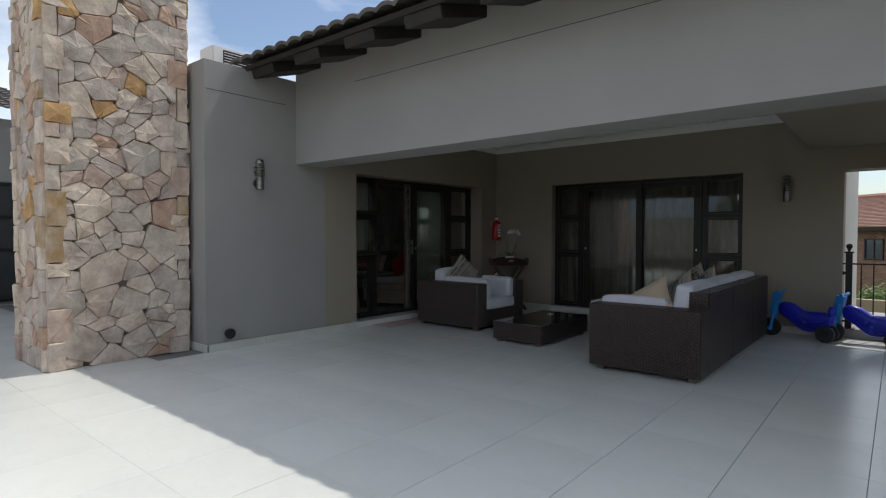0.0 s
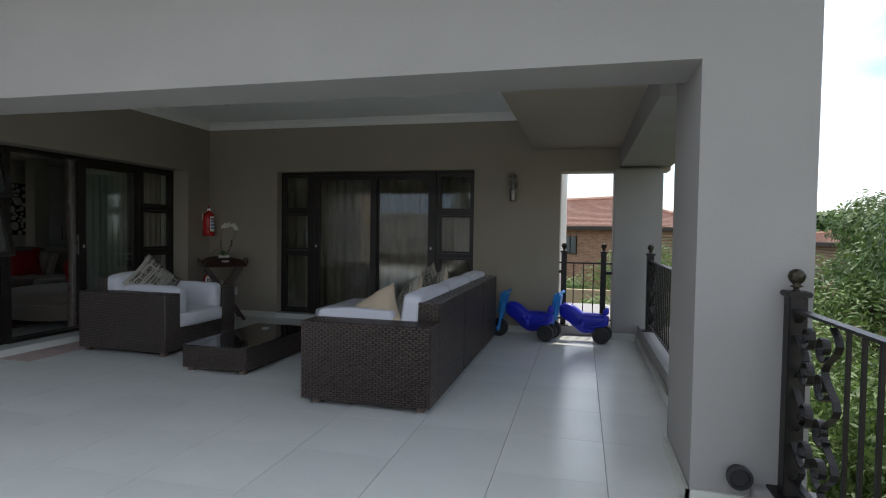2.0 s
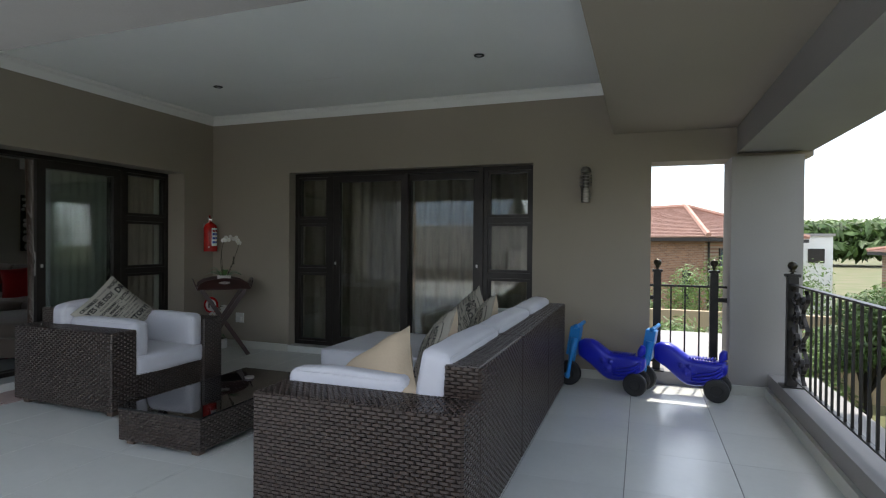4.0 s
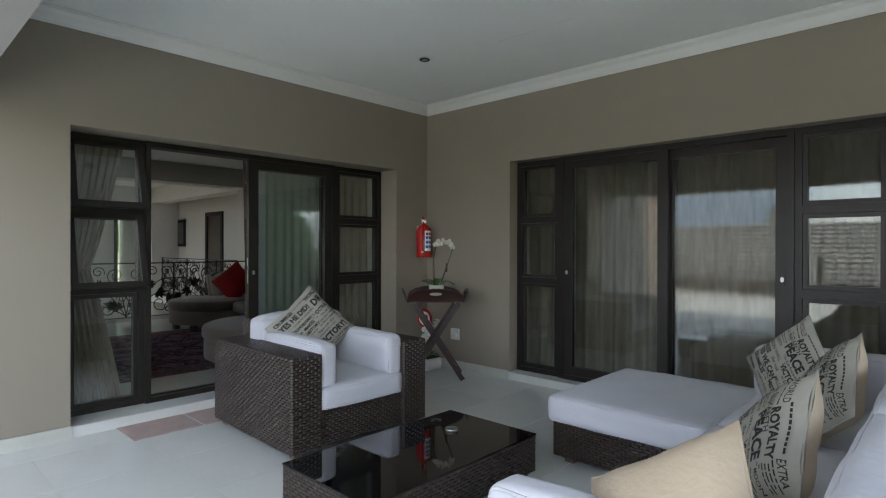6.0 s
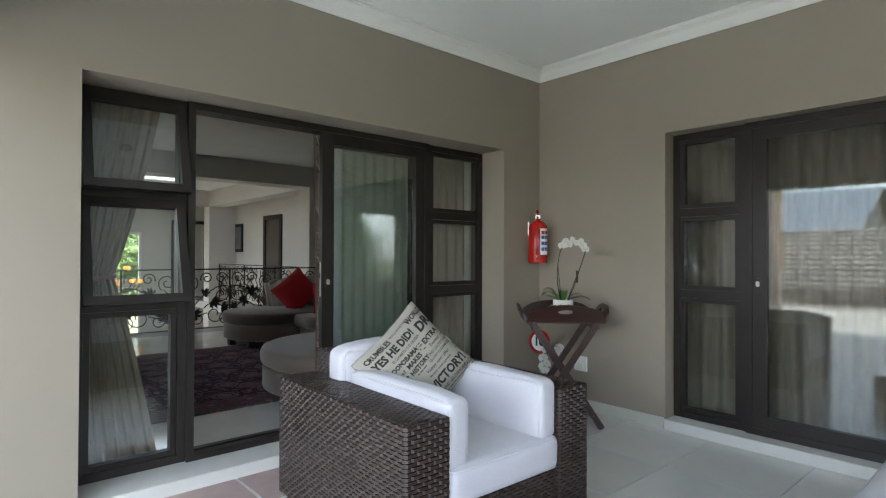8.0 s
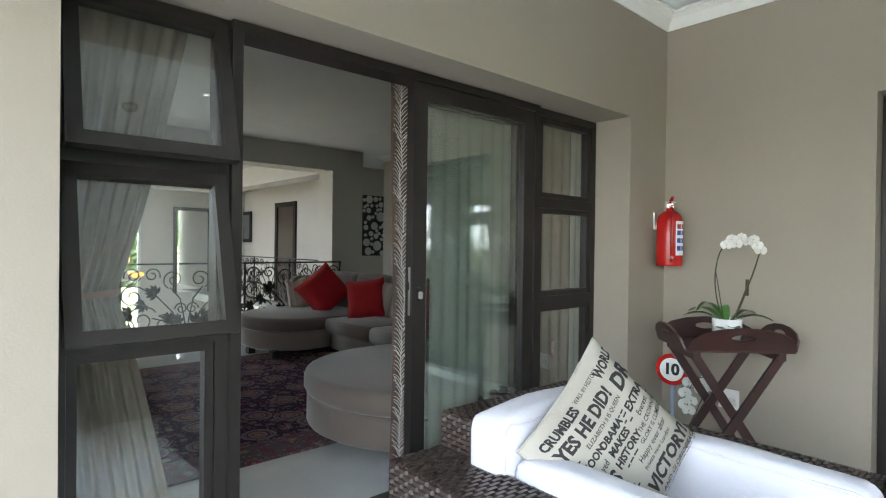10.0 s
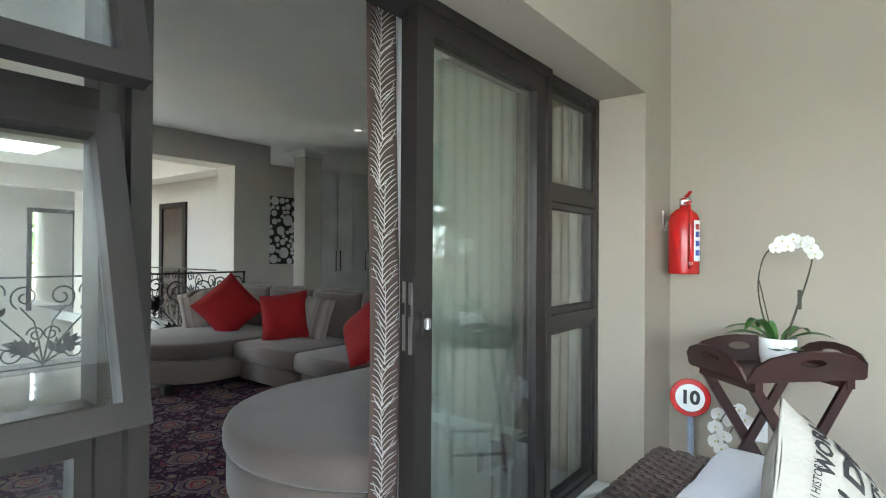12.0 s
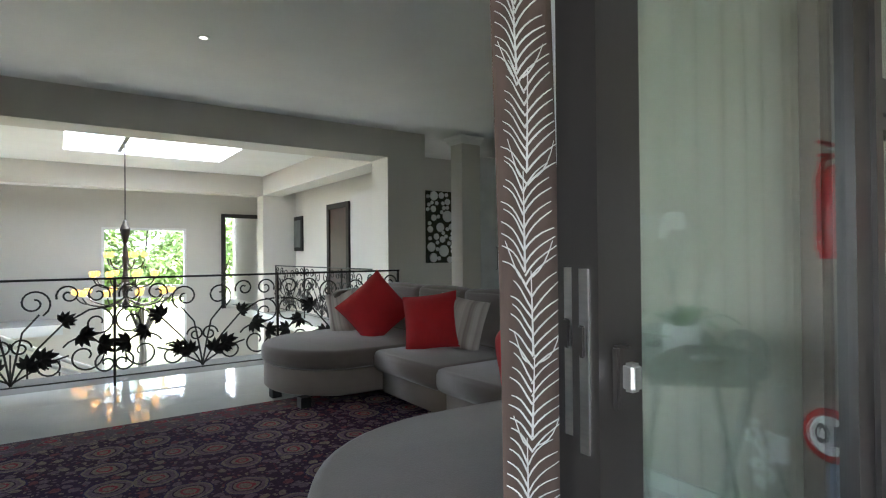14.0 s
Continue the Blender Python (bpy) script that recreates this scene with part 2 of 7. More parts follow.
def cornice(name, pts, z, mat, drop=0.10, out=0.10):
    """pts: a line of plan points along the wall, the room on its right-hand side."""
    prof = [(0.003, -drop), (0.012, -drop), (0.02, -drop * 0.82), (out * 0.35, -drop * 0.62), (out * 0.5, -drop * 0.4), (out * 0.82, -drop * 0.22), (out * 0.86, -drop * 0.1), (out, -0.012), (out, -0.002), (0.003, -0.002)]
    bm = bmesh.new()
    rows = []
    for i, p in enumerate(pts):
        p = Vector(p)
        a = (p - Vector(pts[i - 1])).normalized() if i else None
        b = (Vector(pts[i + 1]) - p).normalized() if i < len(pts) - 1 else None
        n = Vector((0, 0))
        for d in (a, b):
            if d is not None:
                n += Vector((d.y, -d.x))
        if a is not None and b is not None:
            n = n / (1 + a.dot(b))
        rows.append([bm.verts.new((p.x + n.x * o, p.y + n.y * o, z + h)) for o, h in prof])
    for r, q in zip(rows, rows[1:]):
        for k in range(len(prof)):
            j = (k + 1) % len(prof)
            bm.faces.new((r[k], r[j], q[j], q[k]))
    for r in (rows[0], rows[-1]):
        bm.faces.new(r)
    return tagged(finish(name, bm, mat), "white moulded plaster cornice", "cornice", kind="structure")


cornice("trim_cornice", [(-5.0, 3.5), (-5.0, 7.5), (-0.08, 7.5)], CEIL_Z, WHITE)

# joint line along the beam and wall, as a shallow groove strip
structure("plaster_crack", material("dark_joint", (0.10, 0.095, 0.085), 0.9), (-3.9, 1.0, 3.056, 3.059, 3.005, 3.011), (-4.999, -4.997, 1.9, 2.9, 2.88, 2.888))


# ---- chimney of rough stone ----
STONE = material("rough_quartzite", (0.60, 0.51, 0.42), 0.85, color2=(0.40, 0.315, 0.255), scale=6, bump=1.0, bump_scale=26, fine=0.22)
nt = STONE.node_tree
oi, rp, mu = nt.nodes.new("ShaderNodeObjectInfo"), nt.nodes.new("ShaderNodeValToRGB"), nt.nodes.new("ShaderNodeMixRGB")
rp.color_ramp.interpolation = "CONSTANT"
for i, (pos, c) in enumerate(((0, (1.0, 1.0, 1.0)), (0.3, (1.12, 1.09, 1.03)), (0.5, (0.98, 0.88, 0.85)), (0.62, (0.86, 0.86, 0.87)), (0.76, (1.16, 1.15, 1.13)), (0.90, (0.90, 0.72, 0.62)), (0.955, (0.98, 0.70, 0.36)))):
    e = rp.color_ramp.elements[i] if i < 2 else rp.color_ramp.elements.new(pos)
    e.position, e.color = pos, (*c, 1)
mu.blend_type = "MULTIPLY"
mu.inputs[0].default_value = 1
src = nt.nodes["Principled BSDF"].inputs["Base Color"].links[0].from_socket
nt.links.new(oi.outputs["Random"], rp.inputs[0])
nt.links.new(src, mu.inputs[1])
nt.links.new(rp.outputs[0], mu.inputs[2])
nt.links.new(mu.outputs[0], nt.nodes["Principled BSDF"].inputs["Base Color"])
OCHRE = material("ochre_stained_quartzite", (0.34, 0.20, 0.08), 0.85, color2=(0.45, 0.36, 0.26), scale=7, bump=0.9, bump_scale=22, fine=0.12)
MORTAR = material("brown_mortar", (0.15, 0.12, 0.095), 0.95, scale=9, bump=0.4, bump_scale=60)


def clip_poly(poly, p, n):
    out = []
    for i, a in enumerate(poly):
        b = poly[(i + 1) % len(poly)]
        da, db = (a - p).dot(n), (b - p).dot(n)
        if da <= 0:
            out.append(a)
        if da * db < 0:
            out.append(a + (b - a) * (da / (da - db)))
    return out


def stone_face(parent, rnd, origin, u, w, width, height, quoin_phase):
    """Irregular stones on one upright face: u runs along it, w points out."""
    cells = []
    z, k = 0.0, quoin_phase
    for side in (0, 1):
        z, k = 0.0, quoin_phase + side
        while z < height - 0.05:
            h = min(rnd.uniform(0.13, 0.36), height - z)
            q = (0.19 if k % 2 else 0.13) * rnd.uniform(0.85, 1.2)
            x0, x1 = (0, q) if side == 0 else (width - q, width)
            cells.append([Vector(c) for c in ((x0, z), (x1, z), (x1, z + h), (x0, z + h))])
            z += h
            k += 1
    quoins = list(cells)
    seeds = []
    tries = 0
    tall = 1.22     # the bed is laid out stretched and then pressed flat, so that stones lie long
    while tries < 5000 and len(seeds) < 420:
        p = Vector((rnd.uniform(0.1, width - 0.1), rnd.uniform(0.0, height * tall)))
        r = rnd.choice((0.13, 0.17, 0.24, 0.30, 0.36, 0.42))
        if all((p - s).length > (r + t) * 0.5 for s, t in seeds):
            seeds.append((p, r))
        tries += 1
    for s, r in seeds:
        poly = [Vector(c) for c in ((0.12, 0), (width - 0.12, 0), (width - 0.12, height * tall), (0.12, height * tall))]
        for t, r2 in seeds:
            if t is not s and (t - s).length < 0.95:
                d = t - s
                mid = s + d * (0.5 + 0.5 * (r - r2) / (r + r2) * 0.6)
                ang = random.Random(round((s.x + t.x) * 1e4) * 31 + round((s.y + t.y) * 1e4)).uniform(-0.30, 0.30)
                poly = clip_poly(poly, mid, Vector((d.x * math.cos(ang) - d.y * math.sin(ang), d.x * math.sin(ang) + d.y * math.cos(ang))).normalized())
                if len(poly) < 3:
                    break
        if len(poly) >= 3:
            flat = []
            for v in poly:
                z = v.y / tall
                k = math.sin(math.pi * min(1, max(0, (v.x - 0.12) / (width - 0.24))))
                flat.append(Vector((v.x + 0.028 * k * math.sin(z * 7.3 + 1.1), min(height, max(0, z + k * (0.035 * math.sin(v.x * 8.1 + z * 2.7) + 0.03 * math.sin(z * 3.1 + v.x * 4)) * min(1, z * 3, (height - z) * 3))))))
            cells.append(flat)
    for poly in cells:
        c = sum(poly, Vector((0, 0))) / len(poly)
        big = max((p - c).length for p in poly)
        if big < 0.025:
            continue
        is_q = any(poly is q for q in quoins)
        depth = rnd.uniform(0.030, 0.045) + (0.012 if is_q else 0)
        bm = bmesh.new()
        tilt = Vector((rnd.uniform(-0.05, 0.05), rnd.uniform(-0.05, 0.05)))
        def ring(shrink, d, jig):
            vs = []
            n = len(poly)
            for i, p in enumerate(poly):
                q = poly[(i + 1) % n]
                for a in (p.lerp(q, 0.06), p.lerp(q, 0.5), p.lerp(q, 0.94)):
                    v = a - c
                    L = max(v.length, 0.001)
                    v = v * max(0.1, (L - shrink) / L)
                    v += Vector((rnd.uniform(-jig, jig), rnd.uniform(-jig, jig)))
                    o = c + v
                    vs.append(bm.verts.new(origin + u * o.x + Vector((0, 0, o.y)) + w * (d + v.dot(tilt) + rnd.uniform(-1.3, 1.3) * jig)))
            return vs
        r0, r1, r2 = ring(0.001, 0.0, 0), ring(0.002, depth * 0.8, 0.0022), ring(0.008, depth + rnd.uniform(0, 0.018), 0.0065)
        mid = bm.verts.new(origin + u * c.x + Vector((0, 0, c.y)) + w * (depth + rnd.uniform(0.004, 0.028)))
        m = len(r0)
        for a, b in ((r0, r1), (r1, r2)):
            for i in range(m):
                bm.faces.new((a[i], a[(i + 1) % m], b[(i + 1) % m], b[i]))
        for i in range(m):
            bm.faces.new((r2[i], r2[(i + 1) % m], mid))
        ob = part("stone", bm, OCHRE if is_q and rnd.random() < 0.12 else STONE, parent)


def chimney():
    t = thing("stone_chimney", "square chimney clad in rough cream and ochre stone", "chimney")
    x0, x1, y0, y1, h = -6.22, -5.315, 0.525, 1.80, 4.5
    boxes("core", MORTAR, t, (x0, x1, y0, y1, 0, h))
    boxes("cap", PLASTER, t, (x0 - 0.08, x1 + 0.08, y0 - 0.08, y1 + 0.08, h, h + 0.12), bevel=0.01)
    rnd = random.Random(5)
    e = 0.028
    stone_face(t, rnd, Vector((x1, y0 - e, 0)), Vector((0, 1, 0)), Vector((1, 0, 0)), y1 - y0 + 2 * e, h, 0)
    stone_face(t, rnd, Vector((x0 - e, y0, 0)), Vector((1, 0, 0)), Vector((0, -1, 0)), x1 - x0 + 2 * e, h, 1)
    stone_face(t, rnd, Vector((x1, y1, 0)), Vector((-1, 0, 0)), Vector((0, 1, 0)), x1 - x0, h, 1)


chimney()


# ---- windows and doors ----
def frame_rect(name, parent, mat, axis, at, a0, a1, z0, z1, w, depth, label="", m=None):
    """A rectangular frame of bars in the plane axis = at."""
    def d(p0, p1, q0, q1):
        return (at - depth / 2, at + depth / 2, p0, p1, q0, q1) if axis == "x" else (p0, p1, at - depth / 2, at + depth / 2, q0, q1)
    return boxes(name, mat, parent, d(a0, a1, z0, z0 + w), d(a0, a1, z1 - w, z1), d(a0, a0 + w, z0 + w, z1 - w), d(a1 - w, a1, z0 + w, z1 - w), label=label, m=m)


def pane(name, parent, axis, at, a0, a1, z0, z1, m=None):
    d = (at - 0.003, at + 0.003, a0, a1, z0, z1) if axis == "x" else (a0, a1, at - 0.003, at + 0.003, z0, z1)
    ob = boxes(name, GLASS, parent, d, m=m)
    ob.visible_shadow = False
    return ob


CHROME = material("brushed_steel", (0.55, 0.54, 0.52), 0.3, 1.0, color2=(0.48, 0.47, 0.46), scale=30, stretch=(1, 1, 8))


def side_light(parent, axis, at, a0, a1, z0, z1, open_out=None):
    """A narrow light of three panes; open_out: the two upper casements swing out by this many degrees towards +x."""
    frame_rect("window_frame", parent, BRONZE, axis, at, a0, a1, z0, z1, 0.045, 0.075)
    zs = (z0 + 0.045, 0.985, 1.58, z1 - 0.045)
    bar = boxes("mullion", BRONZE, parent, *[((at - 0.036, at + 0.036, a0 + 0.045, a1 - 0.045, z - 0.03, z + 0.03) if axis == "x" else (a0 + 0.045, a1 - 0.045, at - 0.036, at + 0.036, z - 0.03, z + 0.03)) for z in zs[1:3]])
    for i in range(3):
        b0, b1 = zs[i] + (0.03 if i else 0), zs[i + 1] - (0.03 if i < 2 else 0)
        m = None
        if open_out and i:
            piv = Vector((at + 0.045, 0, b1))
            m = Matrix.Translation(piv) @ Matrix.Rotation(radians(-open_out), 4, "Y") @ Matrix.Translation(-piv)
            k = at + 0.045
            sash = frame_rect("sash", parent, BRONZE, axis, k, a0 + 0.02, a1 - 0.02, b0 - 0.03, b1 + 0.01, 0.045, 0.04, m=m)
            pane("pane", sash, axis, k, a0 + 0.062, a1 - 0.062, b0 + 0.012, b1 - 0.032, m=m)
            boxes("handle", BRONZE, sash, (k - 0.05, k - 0.02, (a0 + a1) / 2 - 0.05, (a0 + a1) / 2 + 0.05, b0 - 0.01, b0 + 0.005), m=m)
            stay = Matrix.Translation((at + 0.02, a0 + 0.1, b0 + 0.01)) @ Matrix.Rotation(radians(-12), 4, "X")
            boxes("stay", BRONZE, sash, (-0.01, 0.01, 0, 0.2, -0.004, 0.004), m=stay)
        else:
            sash = frame_rect("sash", parent, BRONZE, axis, at, a0 + 0.047, a1 - 0.047, b0 + 0.002, b1 - 0.002, 0.03, 0.05)
            pane("pane", sash, axis, at, a0 + 0.077, a1 - 0.077, b0 + 0.03, b1 - 0.03)


def sliding_leaf(parent, axis, at, a0, a1, z0, z1, knob_side):
    leaf = frame_rect("leaf", parent, BRONZE, axis, at, a0, a1, z0, z1, 0.085, 0.042)
    pane("pane", leaf, axis, at, a0 + 0.085, a1 - 0.085, z0 + 0.085, z1 - 0.085)
    b = a0 + 0.037 if knob_side < 0 else a1 - 0.037
    o = 1 if axis == "x" else -1
    d = (at + 0.02, at + 0.032, b - 0.014, b + 0.014, 1.035, 1.115) if axis == "x" else (b - 0.014, b + 0.014, at - 0.032, at - 0.02, 1.035, 1.115)
    boxes("lock_plate", BRONZE, leaf, d, bevel=0.003)
    d = (at + 0.032, at + 0.05, b - 0.01, b + 0.01, 1.06, 1.095) if axis == "x" else (b - 0.01, b + 0.01, at - 0.05, at - 0.032, 1.06, 1.095)
    boxes("knob", CHROME, leaf, d, bevel=0.004)
    if axis == "x":
        boxes("lock_faceplate", CHROME, leaf, (at - 0.007, at + 0.007, a0 - 0.003, a0, 0.98, 1.21))
        boxes("latch", BRONZE, leaf, (at - 0.005, at + 0.005, a0 - 0.009, a0 - 0.003, 1.10, 1.14), bevel=0.002)
    return leaf


def door_west():
    t = tagged(new("door_west"), "open bronze aluminium sliding door with glazed side lights", "sliding door", kind="structure")
    x = -5.285
    z0, z1 = 0.076, WTOP - 0.005
    side_light(t, "x", x, W0 + 0.004, 4.60, z0, z1, open_out=15)
    side_light(t, "x", x, 6.40, W1 - 0.004, z0, z1)
    frame_rect("door_frame", t, BRONZE, "x", x, 4.60, 6.40, z0, z1, 0.04, 0.13)
    boxes("track", BRONZE, t, (x - 0.01, x + 0.01, 4.64, 6.36, z0 + 0.03, z0 + 0.05))
    boxes("keeper", CHROME, t, (x + 0.03, x + 0.05, 4.637, 4.645, 1.0, 1.2))
    sliding_leaf(t, "x", x + 0.033, 5.463, 6.36, z0 + 0.04, z1 - 0.035, -1)
    sliding_leaf(t, "x", x - 0.030, 5.505, 6.36, z0 + 0.04, z1 - 0.035, -1)
    return t


def door_north():
    t = tagged(new("door_north"), "closed bronze aluminium sliding door with glazed side lights", "sliding door", kind="structure")
    y = 7.66
    z0, z1 = 0.076, NTOP - 0.005
    side_light(t, "y", y, N0 + 0.004, -3.33, z0, z1)
    side_light(t, "y", y, -1.43, N1 - 0.004, z0, z1)
    frame_rect("door_frame", t, BRONZE, "y", y, -3.33, -1.43, z0, z1, 0.045, 0.13)
    sliding_leaf(t, "y", y - 0.033, -3.285, -2.32, z0 + 0.04, z1 - 0.035, -1)
    sliding_leaf(t, "y", y + 0.033, -2.39, -1.475, z0 + 0.04, z1 - 0.035, 1)
    return t


door_west()
door_north()


# ---- curtains ----
def fabric(name, color, color2, trans=0.25, scale=30):
    m = material(name, color, 0.95, color2=color2, scale=scale, bump=0.15, bump_scale=160, stretch=(1, 1, 0.2))
    nt = m.node_tree
    b = nt.nodes["Principled BSDF"]
    tl = nt.nodes.new("ShaderNodeBsdfTranslucent")
    tl.inputs[0].default_value = (*color, 1)
    mix = nt.nodes.new("ShaderNodeMixShader")
    mix.inputs[0].default_value = trans
    nt.links.new(b.outputs[0], mix.inputs[1])
    nt.links.new(tl.outputs[0], mix.inputs[2])
    nt.links.new(mix.outputs[0], nt.nodes["Material Output"].inputs[0])
    return m


DRAPE = fabric("grey_beige_drape", (0.33, 0.278, 0.225), (0.235, 0.196, 0.158), 0.28)
SHEER = fabric("pale_sheer", (0.66, 0.68, 0.60), (0.56, 0.59, 0.52), 0.5)


def curtain_mesh(name, mat, parent, axis, a0, a1, at, z0, z1, folds, deep, waist=None, seed=1, label=""):
    """waist: (height, a0, a1), to which the curtain is gathered by a tie."""
    rnd = random.Random(seed)
    ph = [rnd.uniform(0, 6.28) for _ in range(4)]
    bm = bmesh.new()
    nu, nv = int(folds * 10), 26
    grid = []
    for j in range(nv + 1):
        z = z1 + (z0 - z1) * j / nv
        b0, b1 = a0, a1
        f = 1.0
        if waist:
            zw, w0, w1 = waist
            k = abs(z - zw) / (z1 - zw if z > zw else (zw - z0) * 1.3)
            k = min(1, k) ** 0.8
            b0, b1 = w0 + (a0 - w0) * k, w1 + (a1 - w1) * k
        row = []
        for i in range(nu + 1):
            s = i / nu
            wob = 0.25 * math.sin(z * 2.1 + ph[2] + s * 5)
            a = b0 + (b1 - b0) * s
            d = deep * (math.sin(2 * math.pi * folds * s + ph[0] + wob) * 0.7 + 0.3 * math.sin(2 * math.pi * folds * 0.37 * s + ph[1] + z * 0.8))
            d *= 0.75 + 0.25 * (z1 - z) / (z1 - z0)
            row.append(bm.verts.new((at + d, a, z) if axis == "x" else (a, at + d, z)))
        grid.append(row)
    for j in range(nv):
        for i in range(nu):
            bm.faces.new((grid[j][i], grid[j][i + 1], grid[j + 1][i + 1], grid[j + 1][i]))
    ob = finish(name, bm, mat, parent, label, smooth=True)
    return ob


def tie(parent, axis, a0, a1, at, z, mat):
    bm = bmesh.new()
    n = 20
    rows = []
    for i in range(n + 1):
        th = 2 * math.pi * i / n
        a, d = (a0 + a1) / 2 + (a1 - a0) / 2 * math.cos(th), 0.055 * math.sin(th)
        zz = z + 0.01 * math.cos(th)
        rows.append([bm.verts.new((at + d, a, zz + h) if axis == "x" else (a, at + d, zz + h)) for h in (-0.012, 0.012)])
    for r, q in zip(rows, rows[1:]):
        bm.faces.new((r[0], r[1], q[1], q[0]))
    part("tieback", bm, mat, parent)


# drapes and sheers of the bedroom behind the north door
for nm, a0, a1, lab in (("curtain", -3.95, -3.38, "grey beige drape drawn behind a narrow window"), ("curtain", -3.34, -2.45, "grey beige drape drawn behind the glass door"),
                        ("curtain", -2.36, -1.5, "grey beige drape drawn behind the glass door"), ("curtain", -1.45, -0.8, "grey beige drape drawn behind a narrow window")):
    t = thing(nm, lab, "curtain", group="drapes of the bedroom door")
    curtain_mesh("cloth", DRAPE, t, "y", a0, a1, 7.94, 0.04, 2.35, (a1 - a0) * 6.5, 0.048, seed=int(a0 * -100))
    boxes("rail", WHITE, t, (a0, a1, 7.92, 7.96, 2.35, 2.38))
structure("wall_bedroom", INNER, (-5.0, -4.9, 7.85, 10.5, 0, 2.8), (0.2, 0.27, 7.85, 10.5, 0, 2.8), (-5.0, 0.27, 10.5, 10.6, 0, 2.8), (-4.9, 0.2, 7.85, 10.5, 2.75, 2.85), (-4.9, 0.2, 7.85, 10.5, -0.1, 0.03),
          label="plain walls of the bedroom behind the drapes", category="wall")

# curtains of the sitting room
t = thing("curtain", "grey beige drape tied back beside the open door", "curtain")
curtain_mesh("cloth", DRAPE, t, "x", 4.02, 4.56, -5.42, 0.045, 2.42, 9, 0.03, waist=(1.13, 4.02, 4.26), seed=4)
tie(t, "x", 4.02, 4.28, -5.42, 1.13, material("pink_rope", (0.35, 0.18, 0.14), 0.9))
boxes("rail", WHITE, t, (-5.45, -5.39, 3.9, 4.9, 2.42, 2.45))
t = thing("curtain", "pale sheer curtain drawn behind the sliding leaf", "curtain")
curtain_mesh("cloth", SHEER, t, "x", 5.735, 7.35, -5.425, 0.045, 2.42, 17, 0.018, seed=9)
boxes("rail", WHITE, t, (-5.45, -5.40, 5.7, 7.35, 2.42, 2.45))
t = thing("curtain", "grey beige drape behind the narrow window", "curtain")
curtain_mesh("cloth", DRAPE, t, "x", 6.44, 6.93, -5.375, 0.045, 2.42, 5, 0.012, seed=10)
boxes("rail", WHITE, t, (-5.385, -5.365, 6.4, 6.95, 2.42, 2.45))

LEAFCLOTH = fabric("brown_leaf_print_cloth", (0.085, 0.055, 0.042), (0.07, 0.045, 0.035), 0.1)
LINING = fabric("white_lining_cloth", (0.78, 0.77, 0.80), (0.70, 0.69, 0.73), 0.35)
LEAFLINE = material("silver_leaf_print", (0.62, 0.59, 0.55), 0.35, color2=(0.50, 0.47, 0.44), scale=20)


def leaf_curtain():
    t = thing("curtain", "narrow brown curtain with a pale silver leaf print", "curtain")
    a0, a1 = 5.592, 5.702
    def surf(s, z):
        return Vector((-5.555 + 0.05 * (s - 0.5) + 0.007 * math.sin(9 * s + 0.3) + 0.012 * math.sin(z * 1.7), a0 + (a1 - a0) * s + 0.008 * math.sin(z * 2.3), z))
    bm = bmesh.new()
    g = [[bm.verts.new(surf(i / 12, 0.05 + 2.35 * j / 40)) for i in range(13)] for j in range(41)]
    for j in range(40):
        for i in range(12):
            bm.faces.new((g[j][i], g[j][i + 1], g[j + 1][i + 1], g[j + 1][i]))
    part("cloth", bm, LEAFCLOTH, t, smooth=True)
    bm = bmesh.new()
    rnd = random.Random(3)

    def line(p, q, w, bend=0.0):
        n = 5
        pr = None
        d = Vector((q[0] - p[0], (q[1] - p[1])))
        nn = Vector((-d.y, d.x * 0.12)).normalized()
        for i in range(n + 1):
            f = i / n
            s, z = p[0] + d.x * f, p[1] + d.y * f + bend * math.sin(math.pi * f)
            ww = w * (1 - 0.6 * f)
            c = surf(min(1, max(0, s)), z) + Vector((0.0035, 0, 0))
            tvec = Vector((0, d.x * 0.12, d.y)).normalized()
            side = Vector((0, -tvec.z, tvec.y)) * ww
            cur = (bm.verts.new(c - side), bm.verts.new(c + side))
            if pr:
                bm.faces.new((pr[0], pr[1], cur[1], cur[0]))
            pr = cur
    z = 0.06
    while z < 2.30:
        h = rnd.uniform(0.15, 0.20)
        m0 = 0.48 + rnd.uniform(-0.07, 0.07)
        top = m0 + rnd.uniform(-0.06, 0.06)
        line((m0, z), (top, z + h), 0.0030)
        for sd in (-1, 1):
            zz = z - 0.03
            while zz < z + h - 0.035:
                f = (zz - z) / h
                reach = (0.46 - 0.14 * max(0, f)) * rnd.uniform(0.9, 1.05)
                line((m0, zz + rnd.uniform(0, 0.006)), (max(0.03, min(0.97, m0 + sd * reach)), zz + rnd.uniform(0.045, 0.062)), 0.0024, 0.008)
                zz += rnd.uniform(0.019, 0.025)
            line((m0 + sd * 0.06, z - 0.015), (max(0.06, min(0.94, m0 + sd * 0.38)), z + h * 0.30), 0.0024, -0.015)
        z += h
    tagged(part("leaf_print", bm, LEAFLINE, t, "silver leaf veins"), kind="stuff")
    curtain_mesh("lining", LINING, t, "x", 5.700, 5.800, -5.530, 0.05, 2.40, 1.0, 0.010, seed=12)
    boxes("rail", WHITE, t, (-5.60, -5.51, 5.58, 5.80, 2.42, 2.45))


leaf_curtain()


